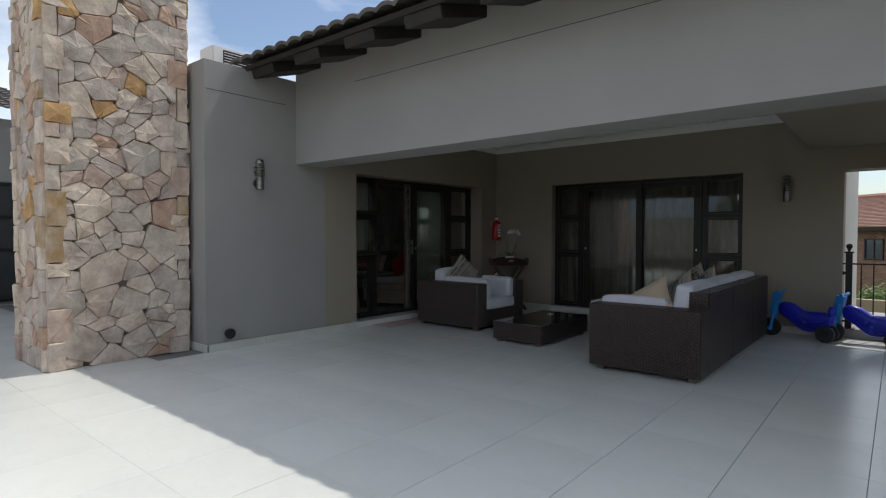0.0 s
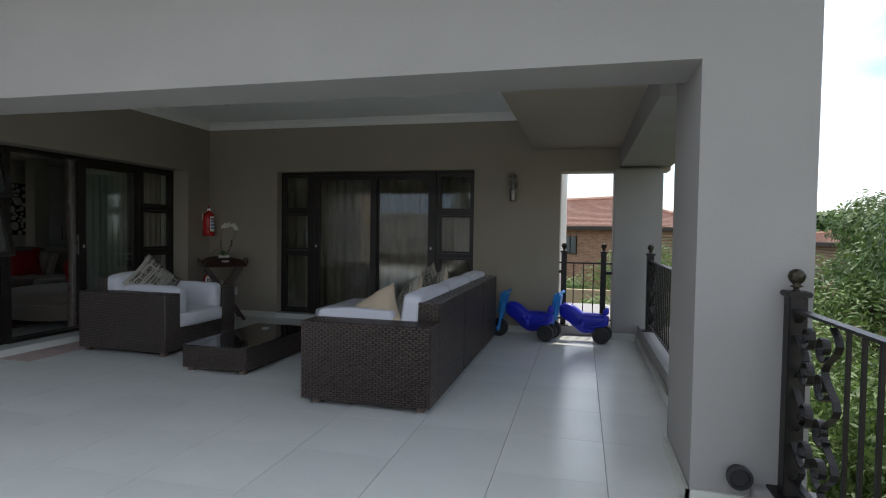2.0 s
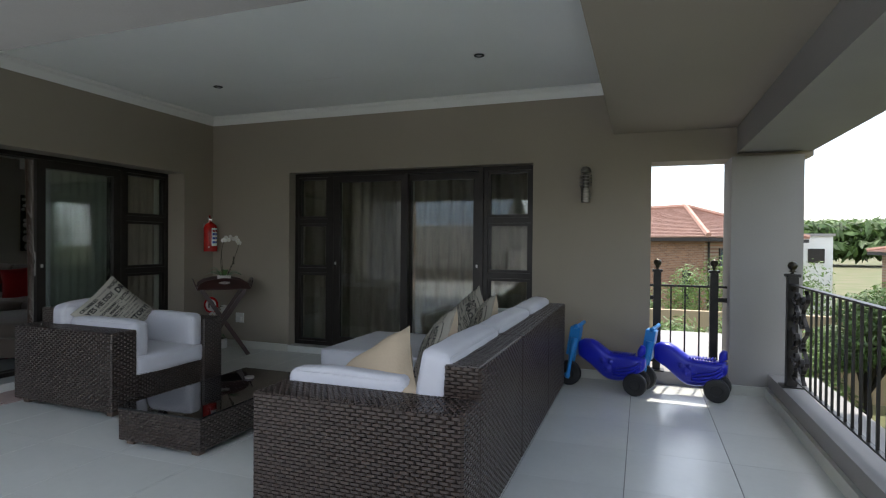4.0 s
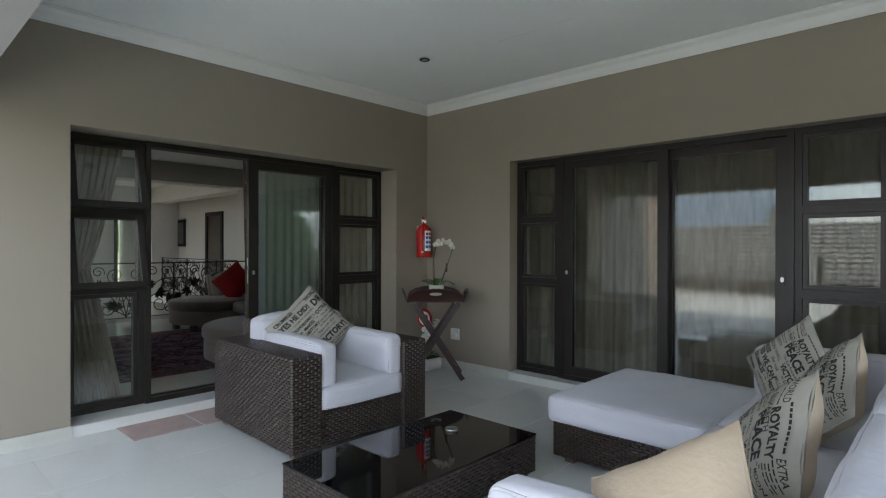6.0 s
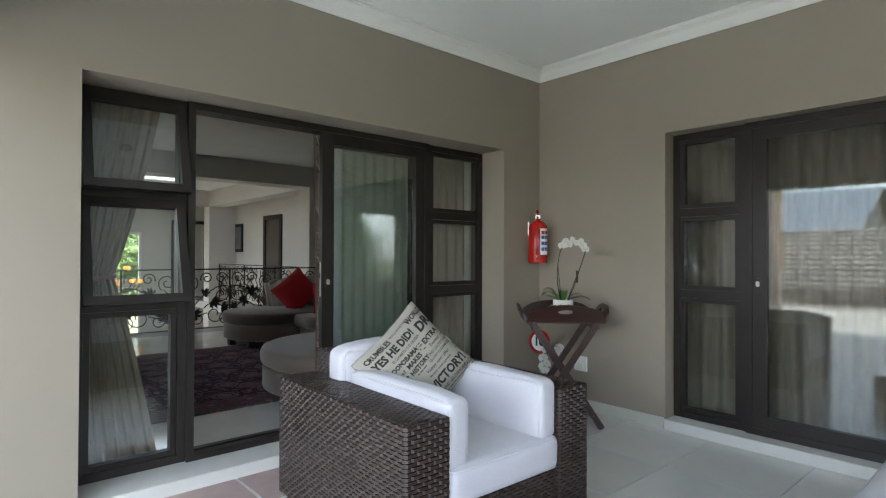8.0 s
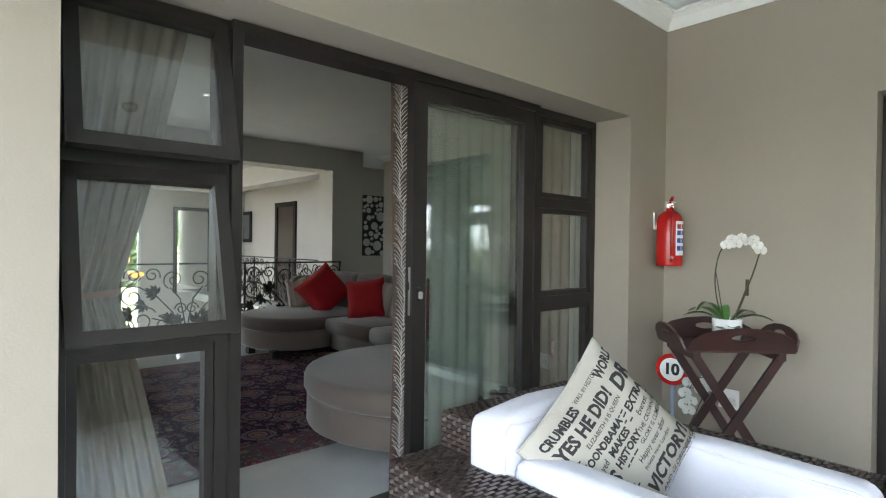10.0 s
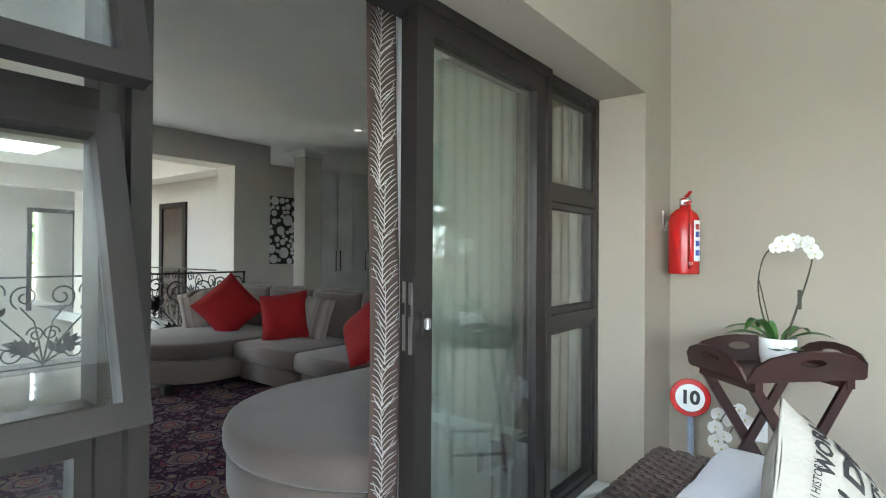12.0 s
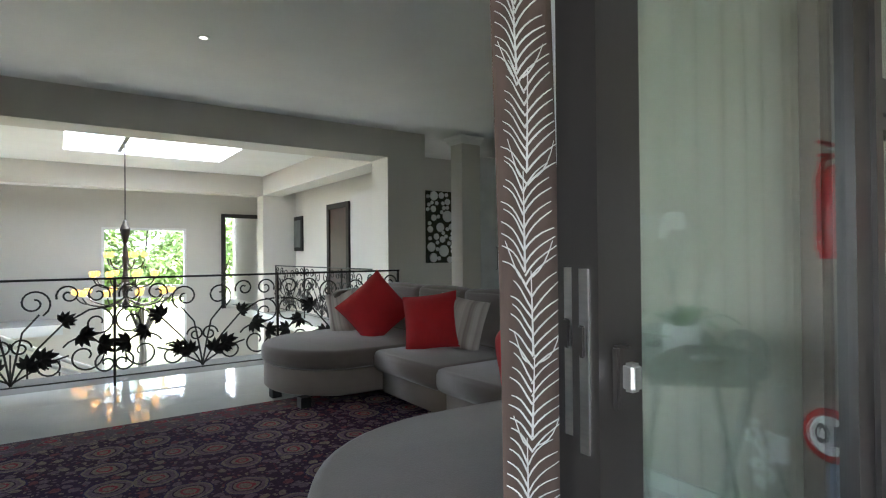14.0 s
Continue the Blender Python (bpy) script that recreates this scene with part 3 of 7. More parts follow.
# ---- wicker ----
def weave(bm, o, u, v, n, lu, lv, cu=0.050, cv=0.0165, h=0.0060):
    """Woven strands on the rectangle o + u*[0,lu] + v*[0,lv]; strands run along u, n points out."""
    nu, nv = max(1, round(lu / cu)), max(1, round(lv / cv))
    cu, cv = lu / nu, lv / nv
    for j in range(nv):
        off = 0.5 if j % 2 else 0.0
        for i in range(-1 if j % 2 else 0, nu):
            x0, x1 = max(0, (i + off) * cu + 0.0015), min(lu, (i + 1 + off) * cu - 0.0015)
            if x1 - x0 < 0.006:
                continue
            y0, y1 = j * cv + 0.0008, (j + 1) * cv - 0.0008
            e = min(0.007, (x1 - x0) * 0.3)
            q = [o + u * x0 + v * y0 - n * 0.002, o + u * x1 + v * y0 - n * 0.002, o + u * x1 + v * y1 - n * 0.002, o + u * x0 + v * y1 - n * 0.002]
            r = [o + u * (x0 + e) + v * (y0 + 0.0015) + n * h, o + u * (x1 - e) + v * (y0 + 0.0015) + n * h, o + u * (x1 - e) + v * (y1 - 0.0015) + n * h, o + u * (x0 + e) + v * (y1 - 0.0015) + n * h]
            a, b = [bm.verts.new(p) for p in q], [bm.verts.new(p) for p in r]
            bm.faces.new(b)
            for k in range(4):
                bm.faces.new((a[k], a[(k + 1) % 4], b[(k + 1) % 4], b[k]))


X, Y, Z = Vector((1, 0, 0)), Vector((0, 1, 0)), Vector((0, 0, 1))


def wicker_box(name, parent, x0, x1, y0, y1, z0, z1, faces="nsewt", label=""):
    """A core with woven sides: n, s, e, w and t(op)."""
    e = 0.004
    # core painted as dark as the shade between the strands
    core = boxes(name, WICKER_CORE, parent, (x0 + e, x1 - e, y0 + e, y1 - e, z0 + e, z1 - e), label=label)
    bm = bmesh.new()
    c, d, g = Vector((x0, y0, z0)), Vector((x1, y1, z0)), 0.001
    if "s" in faces:
        weave(bm, Vector((x0, y0 + g, z0)), X, Z, -Y, x1 - x0, z1 - z0)
    if "n" in faces:
        weave(bm, Vector((x1, y1 - g, z0)), -X, Z, Y, x1 - x0, z1 - z0)
    if "w" in faces:
        weave(bm, Vector((x0 + g, y1, z0)), -Y, Z, -X, y1 - y0, z1 - z0)
    if "e" in faces:
        weave(bm, Vector((x1 - g, y0, z0)), Y, Z, X, y1 - y0, z1 - z0)
    if "t" in faces:
        if x1 - x0 > y1 - y0:
            weave(bm, Vector((x0, y0, z1 - g)), Y, X, Z, y1 - y0, x1 - x0)
        else:
            weave(bm, Vector((x0, y0, z1 - g)), X, Y, Z, x1 - x0, y1 - y0)
    w = part("weave", bm, WICKER, core, "glossy dark brown woven strands")
    w["kind"] = "stuff"
    return core


def cushion_mesh(bm, sx, sy, sz, r=0.035, puff=0.02, n=9, m=None, seed=0):
    """A soft box cushion centred on the origin."""
    rnd = random.Random(seed)
    ph = [rnd.uniform(0, 6.28) for _ in range(6)]
    made = {}

    def vert(p):
        key = tuple(round(c, 4) for c in p)
        if key in made:
            return made[key]
        h = Vector((sx / 2, sy / 2, sz / 2))
        q = Vector((p[0] * h.x, p[1] * h.y, p[2] * h.z))
        inner = Vector([max(-h[k] + r, min(h[k] - r, q[k])) for k in range(3)])
        d = q - inner
        if d.length > 1e-6:
            q = inner + d.normalized() * r
        a, b, c = (1 - p[0] ** 4), (1 - p[1] ** 4), (1 - p[2] ** 4)
        q.z += math.copysign(puff * a * b, p[2]) if abs(p[2]) > 0.99 else 0
        q.x += math.copysign(puff * 0.6 * b * c, p[0]) if abs(p[0]) > 0.99 else 0
        q.y += math.copysign(puff * 0.6 * a * c, p[1]) if abs(p[1]) > 0.99 else 0
        q += Vector((0, 0, 0.003 * math.sin(q.x * 17 + ph[0]) * math.sin(q.y * 14 + ph[1])))
        q += Vector((0.0025 * math.sin(q.y * 21 + ph[2]), 0.0025 * math.sin(q.z * 25 + q.x * 9 + ph[3]), 0))
        made[key] = bm.verts.new(m @ q if m is not None else q)
        return made[key]
    g = [-1 + 2 * i / n for i in range(n + 1)]
    edge = [-1, -0.97, -0.9] + g[1:-1] + [0.9, 0.97, 1]
    g = sorted(set(edge))
    for ax in range(3):
        for s in (-1, 1):
            for i in range(len(g) - 1):
                for j in range(len(g) - 1):
                    c = []
                    for a, b in ((g[i], g[j]), (g[i + 1], g[j]), (g[i + 1], g[j + 1]), (g[i], g[j + 1])):
                        p = [0, 0, 0]
                        p[ax], p[(ax + 1) % 3], p[(ax + 2) % 3] = s, a, b
                        c.append(vert(p))
                    if len(set(c)) > 2:
                        bm.faces.new(c if s > 0 else c[::-1])


def tube(bm, pts, r, closed=False, sides=6):
    rings = []
    n = len(pts)
    for i, p in enumerate(pts):
        a = pts[(i - 1) % n] if closed or i else pts[0]
        b = pts[(i + 1) % n] if closed or i < n - 1 else pts[-1]
        t = (b - a)
        t = t.normalized() if t.length else Vector((0, 0, 1))
        s = t.cross(Z)
        if s.length < 0.2:
            s = t.cross(X)
        s.normalize()
        w = s.cross(t)
        rr = r[i] if isinstance(r, (list, tuple)) else r
        rings.append([bm.verts.new(p + s * rr * math.cos(2 * math.pi * k / sides) + w * rr * math.sin(2 * math.pi * k / sides)) for k in range(sides)])
    for i in range(n if closed else n - 1):
        q, w = rings[i], rings[(i + 1) % n]
        for k in range(sides):
            bm.faces.new((q[k], q[(k + 1) % sides], w[(k + 1) % sides], w[k]))
    if not closed:
        bm.faces.new(rings[0][::-1])
        bm.faces.new(rings[-1])


def cushion(name, parent, x0, x1, y0, y1, z0, z1, mat=None, m=None, piping=True, puff=0.015, seed=0, label=""):
    bm = bmesh.new()
    c = Matrix.Translation(((x0 + x1) / 2, (y0 + y1) / 2, (z0 + z1) / 2))
    c = c @ m if m is not None else c
    sx, sy, sz = x1 - x0, y1 - y0, z1 - z0
    cushion_mesh(bm, sx, sy, sz, m=c, puff=puff, seed=seed)
    ob = part(name, bm, mat or CUSHION, parent, label, smooth=True)
    if piping:
        bm = bmesh.new()
        r = 0.03
        thin = min(range(3), key=lambda k: (sx, sy, sz)[k])
        h = [sx / 2 - 0.008, sy / 2 - 0.008, sz / 2 - 0.008]
        o1, o2 = [k for k in range(3) if k != thin]
        for s in (-1, 1):
            pts = []
            for cx, cy, a0 in ((1, 1, 0), (-1, 1, 90), (-1, -1, 180), (1, -1, 270)):
                for a in range(0, 91, 30):
                    p = [0, 0, 0]
                    th = radians(a0 + a)
                    p[o1] = cx * (h[o1] - r) + r * math.cos(th)
                    p[o2] = cy * (h[o2] - r) + r * math.sin(th)
                    p[thin] = s * (h[thin] - 0.004)
                    pts.append(c @ Vector(p))
            tube(bm, pts, 0.0045, closed=True, sides=5)
        part("piping", bm, mat or CUSHION, ob, smooth=True)
    return ob


def feet(parent, spots, h=0.045):
    FOOT = material("brown_foot", (0.14, 0.10, 0.075), 0.5)
    for x, y in spots:
        boxes("foot", FOOT, parent, (x - 0.03, x + 0.03, y - 0.03, y + 0.03, 0, h), bevel=0.004)


def armchair():
    t = thing("armchair", "dark brown wicker armchair with white cushions on the tiled porch", "armchair",
              pose(-4.035, 5.412, 0, 0, 0, -1.5))
    w, d, a = 1.11, 1.10, 0.215     # across y, along x, arm width
    h0, h1 = 0.045, 0.63
    wicker_box("arm", t, -d / 2, d / 2, -w / 2, -w / 2 + a, h0, h1, "nsewt")
    wicker_box("arm", t, -d / 2, d / 2, w / 2 - a, w / 2, h0, h1, "nsewt")
    wicker_box("seat_base", t, -d / 2 + 0.15, d / 2 - 0.03, -w / 2 + a, w / 2 - a, h0, 0.27, "et")
    wicker_box("backrest", t, -d / 2, -d / 2 + 0.15, -w / 2 + a, w / 2 - a, h0, 0.75, "nsewt")
    feet(t, [(sx * (d / 2 - 0.07), sy * (w / 2 - 0.07)) for sx in (-1, 1) for sy in (-1, 1)])
    cushion("seat_cushion", t, -d / 2 + 0.17, d / 2 + 0.01, -w / 2 + a + 0.005, w / 2 - a - 0.005, 0.27, 0.42, seed=1)
    cushion("back_cushion", t, -d / 2 + 0.16, -d / 2 + 0.32, -w / 2 + a - 0.02, w / 2 - a + 0.02, 0.40, 0.785, seed=2, puff=0.03)
    cushion("side_cushion", t, -d / 2 + 0.33, d / 2 - 0.02, -w / 2 + a - 0.0, -w / 2 + a + 0.13, 0.40, 0.685, seed=3)
    cushion("side_cushion", t, -d / 2 + 0.33, d / 2 - 0.02, w / 2 - a - 0.13, w / 2 - a, 0.40, 0.68, seed=4)
    return t


armchair()


def corner_sofa():
    t = thing("sofa", "long dark brown wicker corner sofa with white cushions", "sofa")
    xb, xf, h0 = -0.475, -1.49, 0.045
    ys = (3.94, 5.10, 6.08, 7.02)
    top = 0.775
    for i, (a, b) in enumerate(zip(ys, ys[1:])):
        wicker_box("backrest", t, xb - 0.17, xb, a + (0.25 if i == 0 else 0.010), b - 0.010, h0, top, "nsewt")
        y0 = a + 0.25 if i == 0 else a + 0.006
        wicker_box("seat_base", t, xf + 0.02, xb - 0.15, y0, b - 0.006, h0, 0.26, "wst")
        feet(t, [(xf + 0.1, a + 0.08), (xf + 0.1, b - 0.08), (xb - 0.08, a + 0.08), (xb - 0.08, b - 0.08)])
        cushion("seat_cushion", t, xf, xb - 0.16, y0 + 0.004, b - 0.008, 0.26, 0.41, seed=20 + i)
        tilt = Matrix.Rotation(radians(9), 4, "Y")
        cushion("back_cushion", t, xb - 0.32, xb - 0.165, y0 + 0.002, b - 0.008, 0.39, 0.83, m=tilt, seed=30 + i, puff=0.02)
    wicker_box("arm", t, xf, xb, ys[0], ys[0] + 0.248, h0, 0.63, "newst")
    cushion("side_cushion", t, xf + 0.01, xb - 0.37, ys[0] + 0.25, ys[0] + 0.375, 0.40, 0.69, seed=41)
    wicker_box("chaise_base", t, -2.38, xf, 5.97, 7.02, h0, 0.25, "nswt")
    feet(t, [(-2.3, 6.05), (-2.3, 6.94)])
    cushion("chaise_cushion", t, -2.41, xf + 0.01, 5.94, 7.03, 0.25, 0.41, seed=42, puff=0.012)
    cushion("end_cushion", t, -1.50, -0.64, 6.86, 7.02, 0.40, 0.70, seed=43)
    return t


corner_sofa()


def coffee_table():
    t = thing("coffee_table", "low dark wicker coffee table with a black glass top", "coffee table", pose(-2.665, 5.10, 0))
    w, d = 0.66, 1.22
    wicker_box("base", t, -w / 2, w / 2, -d / 2, d / 2, 0.035, 0.235, "nsew")
    blk = material("black_table_glass", (0.006, 0.006, 0.007), 0.03, spec=0.9)
    boxes("tabletop", blk, t, (-w / 2 - 0.004, w / 2 + 0.004, -d / 2 - 0.004, d / 2 + 0.004, 0.236, 0.246), bevel=0.002)
    feet(t, [(sx * (w / 2 - 0.06), sy * (d / 2 - 0.06)) for sx in (-1, 1) for sy in (-1, 1)], 0.035)
    dish = thing("ashtray", "small round glass ashtray on the coffee table", "ashtray", pose(-2.72, 5.42, 0.246))
    bm = bmesh.new()
    lathe(bm, [(0.0, 0.0), (0.035, 0.0), (0.038, 0.014), (0.033, 0.014), (0.030, 0.006), (0.0, 0.006)], 20)
    part("bowl", bm, CHROME, dish, smooth=True)


def lathe(bm, prof, n=20, m=None):
    rings = []
    for r, z in prof:
        if r < 1e-5:
            v = Vector((0, 0, z))
            rings.append([bm.verts.new(m @ v if m is not None else v)])
        else:
            ring = []
            for k in range(n):
                v = Vector((r * math.cos(2 * math.pi * k / n), r * math.sin(2 * math.pi * k / n), z))
                ring.append(bm.verts.new(m @ v if m is not None else v))
            rings.append(ring)
    for a, b in zip(rings, rings[1:]):
        if len(a) == 1 and len(b) == 1:
            continue
        for k in range(n):
            j = (k + 1) % n
            if len(a) == 1:
                bm.faces.new((a[0], b[j], b[k]))
            elif len(b) == 1:
                bm.faces.new((a[k], a[j], b[0]))
            else:
                bm.faces.new((a[k], a[j], b[j], b[k]))


coffee_table()


# ---- throw pillows ----
INK = material("black_print_ink", (0.018, 0.017, 0.017), 0.8)
NEWS = material("newsprint_linen", (0.36, 0.34, 0.285), 0.9, color2=(0.31, 0.29, 0.245), scale=6, bump=0.2, bump_scale=70)
REDCLOTH = material("red_cotton", (0.30, 0.006, 0.008), 0.9, color2=(0.24, 0.005, 0.006), scale=4, bump=0.2, bump_scale=60)


def pillow_surface(w, t, u, v, side=1):
    """The surface of a square pillow: u, v from -1 to 1."""
    pinch = 1 - 0.07 * (1 - abs(u) ** 2) if abs(v) > abs(u) else 1 - 0.07 * (1 - abs(v) ** 2)
    p = max(0.0, (1 - u ** 4)) * max(0.0, (1 - v ** 4))
    return Vector((u * w / 2 * (1 - 0.07 * (1 - v * v)) , v * w / 2 * (1 - 0.07 * (1 - u * u)), side * (0.004 + t / 2 * p ** 0.55 + 0.003 * math.sin(u * 7 + v * 5))))


def fine_print(bm, w, t, words):
    """Bars for the lines of type that are too small to read, between the larger words."""
    rnd = random.Random(len(words))
    v = -0.94
    while v < 0.95:
        u = -0.95 + rnd.uniform(0, 0.05)
        while u < 0.93:
            l = rnd.uniform(0.04, 0.13)
            if all(abs(u + l / 2 - a) > l / 2 + size * 0.40 * len(text) * stretch / w * 1.7 or abs(v - b) > size * 1.25 / w + 0.02 for text, a, b, size, turn, stretch in words):
                k = max(1, round(l / 0.05))
                q = [[bm.verts.new(pillow_surface(w, t, min(0.97, u + l * i / k), v + dv, 1) + Vector((0, 0, 0.0018))) for i in range(k + 1)] for dv in (0, 0.022)]
                for i in range(k):
                    bm.faces.new((q[0][i], q[0][i + 1], q[1][i + 1], q[1][i]))
            u += l + 0.025
        v += 0.058


def pillow(name, label, mat, m, w=0.45, t=0.16, words=(), category="throw pillow", group="", back=None):
    ob = thing(name, label, category, m, group)
    bm = bmesh.new()
    n = 14
    for side in (1, -1):
        g = [[bm.verts.new(pillow_surface(w, t, -1 + 2 * i / n, -1 + 2 * j / n, side)) for i in range(n + 1)] for j in range(n + 1)]
        for j in range(n):
            for i in range(n):
                f = (g[j][i], g[j][i + 1], g[j + 1][i + 1], g[j + 1][i])
                face = bm.faces.new(f if side > 0 else f[::-1])
                face.material_index = 1 if back and side < 0 else 0
    bmesh.ops.remove_doubles(bm, verts=bm.verts[:], dist=0.0005)
    part("cover", bm, [mat, back] if back else mat, ob, smooth=True)
    bm = bmesh.new()
    pts = [pillow_surface(w, t, math.copysign(1, a) if abs(a) > 0.99 else a, b, 1) * 1 for a, b in
           [(-1 + 0.2 * k, -1) for k in range(10)] + [(1, -1 + 0.2 * k) for k in range(10)] + [(1 - 0.2 * k, 1) for k in range(10)] + [(-1, 1 - 0.2 * k) for k in range(10)]]
    for p in pts:
        p.z = 0
    tube(bm, pts, 0.004, closed=True, sides=5)
    part("piping", bm, mat, ob, smooth=True)
    if words:
        bm = bmesh.new()
        for text, u, v, size, turn, stretch in words:
            cu = bpy.data.curves.new("text", "FONT")
            cu.body, cu.align_x, cu.align_y = text, "CENTER", "CENTER"
            cu.size = size * 1.05
            cu.resolution_u = 2
            cu.offset = size * (0.045 if size > 0.03 else 0.01)
            tmp = bpy.data.objects.new("text", cu)
            scene.collection.objects.link(tmp)
            bpy.context.view_layer.update()
            me = bpy.data.meshes.new_from_object(tmp)
            b2 = bmesh.new()
            b2.from_mesh(me)
            bmesh.ops.triangulate(b2, faces=b2.faces[:])
            if size > 0.03:
                bmesh.ops.subdivide_edges(b2, edges=[e for e in b2.edges if e.calc_length() > 0.02], cuts=2)
            rot = Matrix.Rotation(radians(turn), 2)
            for vtx in b2.verts:
                q = rot @ Vector((vtx.co.x * stretch, vtx.co.y)) + Vector((u, v)) * w / 2
                a, b = max(-0.97, min(0.97, q.x * 2 / w)), max(-0.97, min(0.97, q.y * 2 / w))
                s = pillow_surface(w, t, a, b, 1)
                vtx.co = s + Vector((0, 0, 0.0022))
            b2.to_mesh(me)
            b2.free()
            bm.from_mesh(me)
            bpy.data.objects.remove(tmp)
            bpy.data.meshes.remove(me)
            bpy.data.curves.remove(cu)
        fine_print(bm, w, t, words)
        part("print", bm, INK, ob, "black printed words")
    return ob


WORDS = [("WORLD", 0.72, 0.80, 0.040, 0, 0.9), ("CRUMBLES", -0.50, 0.82, 0.036, 0, 0.95), ("WALL IN HISTORY", 0.22, 0.86, 0.018, 0, 0.9), ("YES HE DID!", -0.22, 0.60, 0.056, 0, 0.92),
         ("DR", 0.72, 0.52, 0.072, 0, 1.0), ("ELIZABETH II IS QUEEN", -0.02, 0.42, 0.020, 0, 1.0), ("TO MOON", -0.66, 0.27, 0.032, 0, 1.0), ("OBAMA", -0.10, 0.26, 0.034, 0, 1.0), ("EXTRA", 0.62, 0.22, 0.040, 0, 0.95),
         ("Destroyed", -0.66, 0.11, 0.028, 0, 0.9), ("MAKES", -0.10, 0.10, 0.034, 0, 1.0), ("Everest", 0.60, 0.06, 0.026, 0, 1.0), ("HISTORY", -0.08, -0.06, 0.034, 0, 1.0), ("THE CROWNING", 0.60, -0.07, 0.022, 0, 1.0),
         ("YES", -0.66, -0.10, 0.060, 0, 1.0), ("GLORY IS CLIMBED", 0.52, -0.18, 0.021, 0, 1.0), ("WE", -0.66, -0.36, 0.064, 0, 1.0), ("Happy ever after", 0.30, -0.30, 0.026, 0, 1.0), ("Private view London", 0.25, -0.42, 0.020, 0, 1.0),
         ("CAN", -0.64, -0.62, 0.050, 0, 1.0), ("VICTORY!", 0.30, -0.64, 0.064, 0, 0.9), ("AND GLORIOUS", 0.32, -0.84, 0.026, 0, 1.0), ("HAPPY", -0.55, -0.86, 0.036, 0, 1.0), ("PEACE", 0.80, -0.84, 0.03, 0, 0.9)]


def stand(eye, facing, spin, lean=0):
    """A pillow standing at eye: facing = direction in plan of its printed side (degrees), lean back, spin = turn in its own plane."""
    return Matrix.Translation(eye) @ Matrix.Rotation(radians(facing), 4, "Z") @ Matrix.Rotation(radians(90 - lean), 4, "Y") @ Matrix.Rotation(radians(90 + spin), 4, "Z")


pillow("throw_pillow", "off-white throw pillow printed with black headlines on an armchair", NEWS, stand((-4.12, 5.39, 0.70), -21, 43, 22), 0.475, 0.15, WORDS)
WORDS2 = [("PEACE", 0.05, 0.42, 0.065, 0, 0.95), ("ROYALTY", 0.10, 0.74, 0.040, 0, 1.0), ("VICTORY", 0.45, 0.08, 0.043, 0, 0.9), ("BERLIN WALL", -0.50, 0.06, 0.029, 0, 0.95), ("YES WE CAN", -0.30, -0.30, 0.042, 0, 0.95),
          ("MILLIONS", 0.55, -0.22, 0.029, 0, 1.0), ("WORLD", -0.62, 0.86, 0.027, 0, 1.0), ("The first Everest", 0.2, 0.24, 0.022, 0, 1.0), ("HISTORY", 0.55, -0.44, 0.033, 0, 1.0), ("CRUMBLES", -0.45, -0.52, 0.033, 0, 1.0),
          ("first day", -0.7, 0.55, 0.03, 0, 1), ("in London", 0.6, -0.04, 0.026, 0, 1), ("the wall", -0.1, -0.10, 0.03, 0, 1), ("ELIZABETH", -0.3, 0.6, 0.03, 0, 1), ("DESTROYED", 0.05, -0.42, 0.028, 0, 1), ("MAKES", -0.75, -0.12, 0.036, 0, 1), ("HAPPY EVER AFTER", 0.30, -0.66, 0.024, 0, 1.0), ("OBAMA", -0.60, -0.76, 0.032, 0, 1.0), ("GLORIOUS", 0.35, -0.86, 0.027, 0, 1.0), ("EXTRA", 0.72, 0.9, 0.026, 0, 1.0), ("QUEEN", -0.68, 0.24, 0.026, 0, 1.0), ("MOON", 0.80, 0.48, 0.024, 0, 0.9)]
pillow("throw_pillow", "plain beige cotton throw pillow leaning on the sofa", BEIGE, stand((-1.06, 4.36, 0.625), 243, 42, 36), 0.46, 0.16)
pillow("throw_pillow", "throw pillow printed with black headlines, beige behind, on the sofa", NEWS, stand((-1.01, 5.05, 0.655), 207, -48, 25), 0.43, 0.15, WORDS2, group="printed pillows of the sofa", back=BEIGE)
pillow("throw_pillow", "throw pillow printed with black headlines, beige behind, on the sofa", NEWS, stand((-0.99, 6.02, 0.66), 205, -48, 22), 0.42, 0.15, WORDS2, group="printed pillows of the sofa", back=BEIGE)
pillow("throw_pillow", "throw pillow printed with black headlines in the sofa corner", NEWS, stand((-1.22, 6.42, 0.67), 236, -46, 22), 0.43, 0.14, WORDS2, group="printed pillows of the sofa", back=BEIGE)


# ---- lamps on the walls, spots in the ceiling, small fittings ----
LAMPSTEEL = material("weathered_steel", (0.30, 0.285, 0.26), 0.38, 1.0, color2=(0.16, 0.15, 0.14), scale=22, stretch=(1, 1, 4))


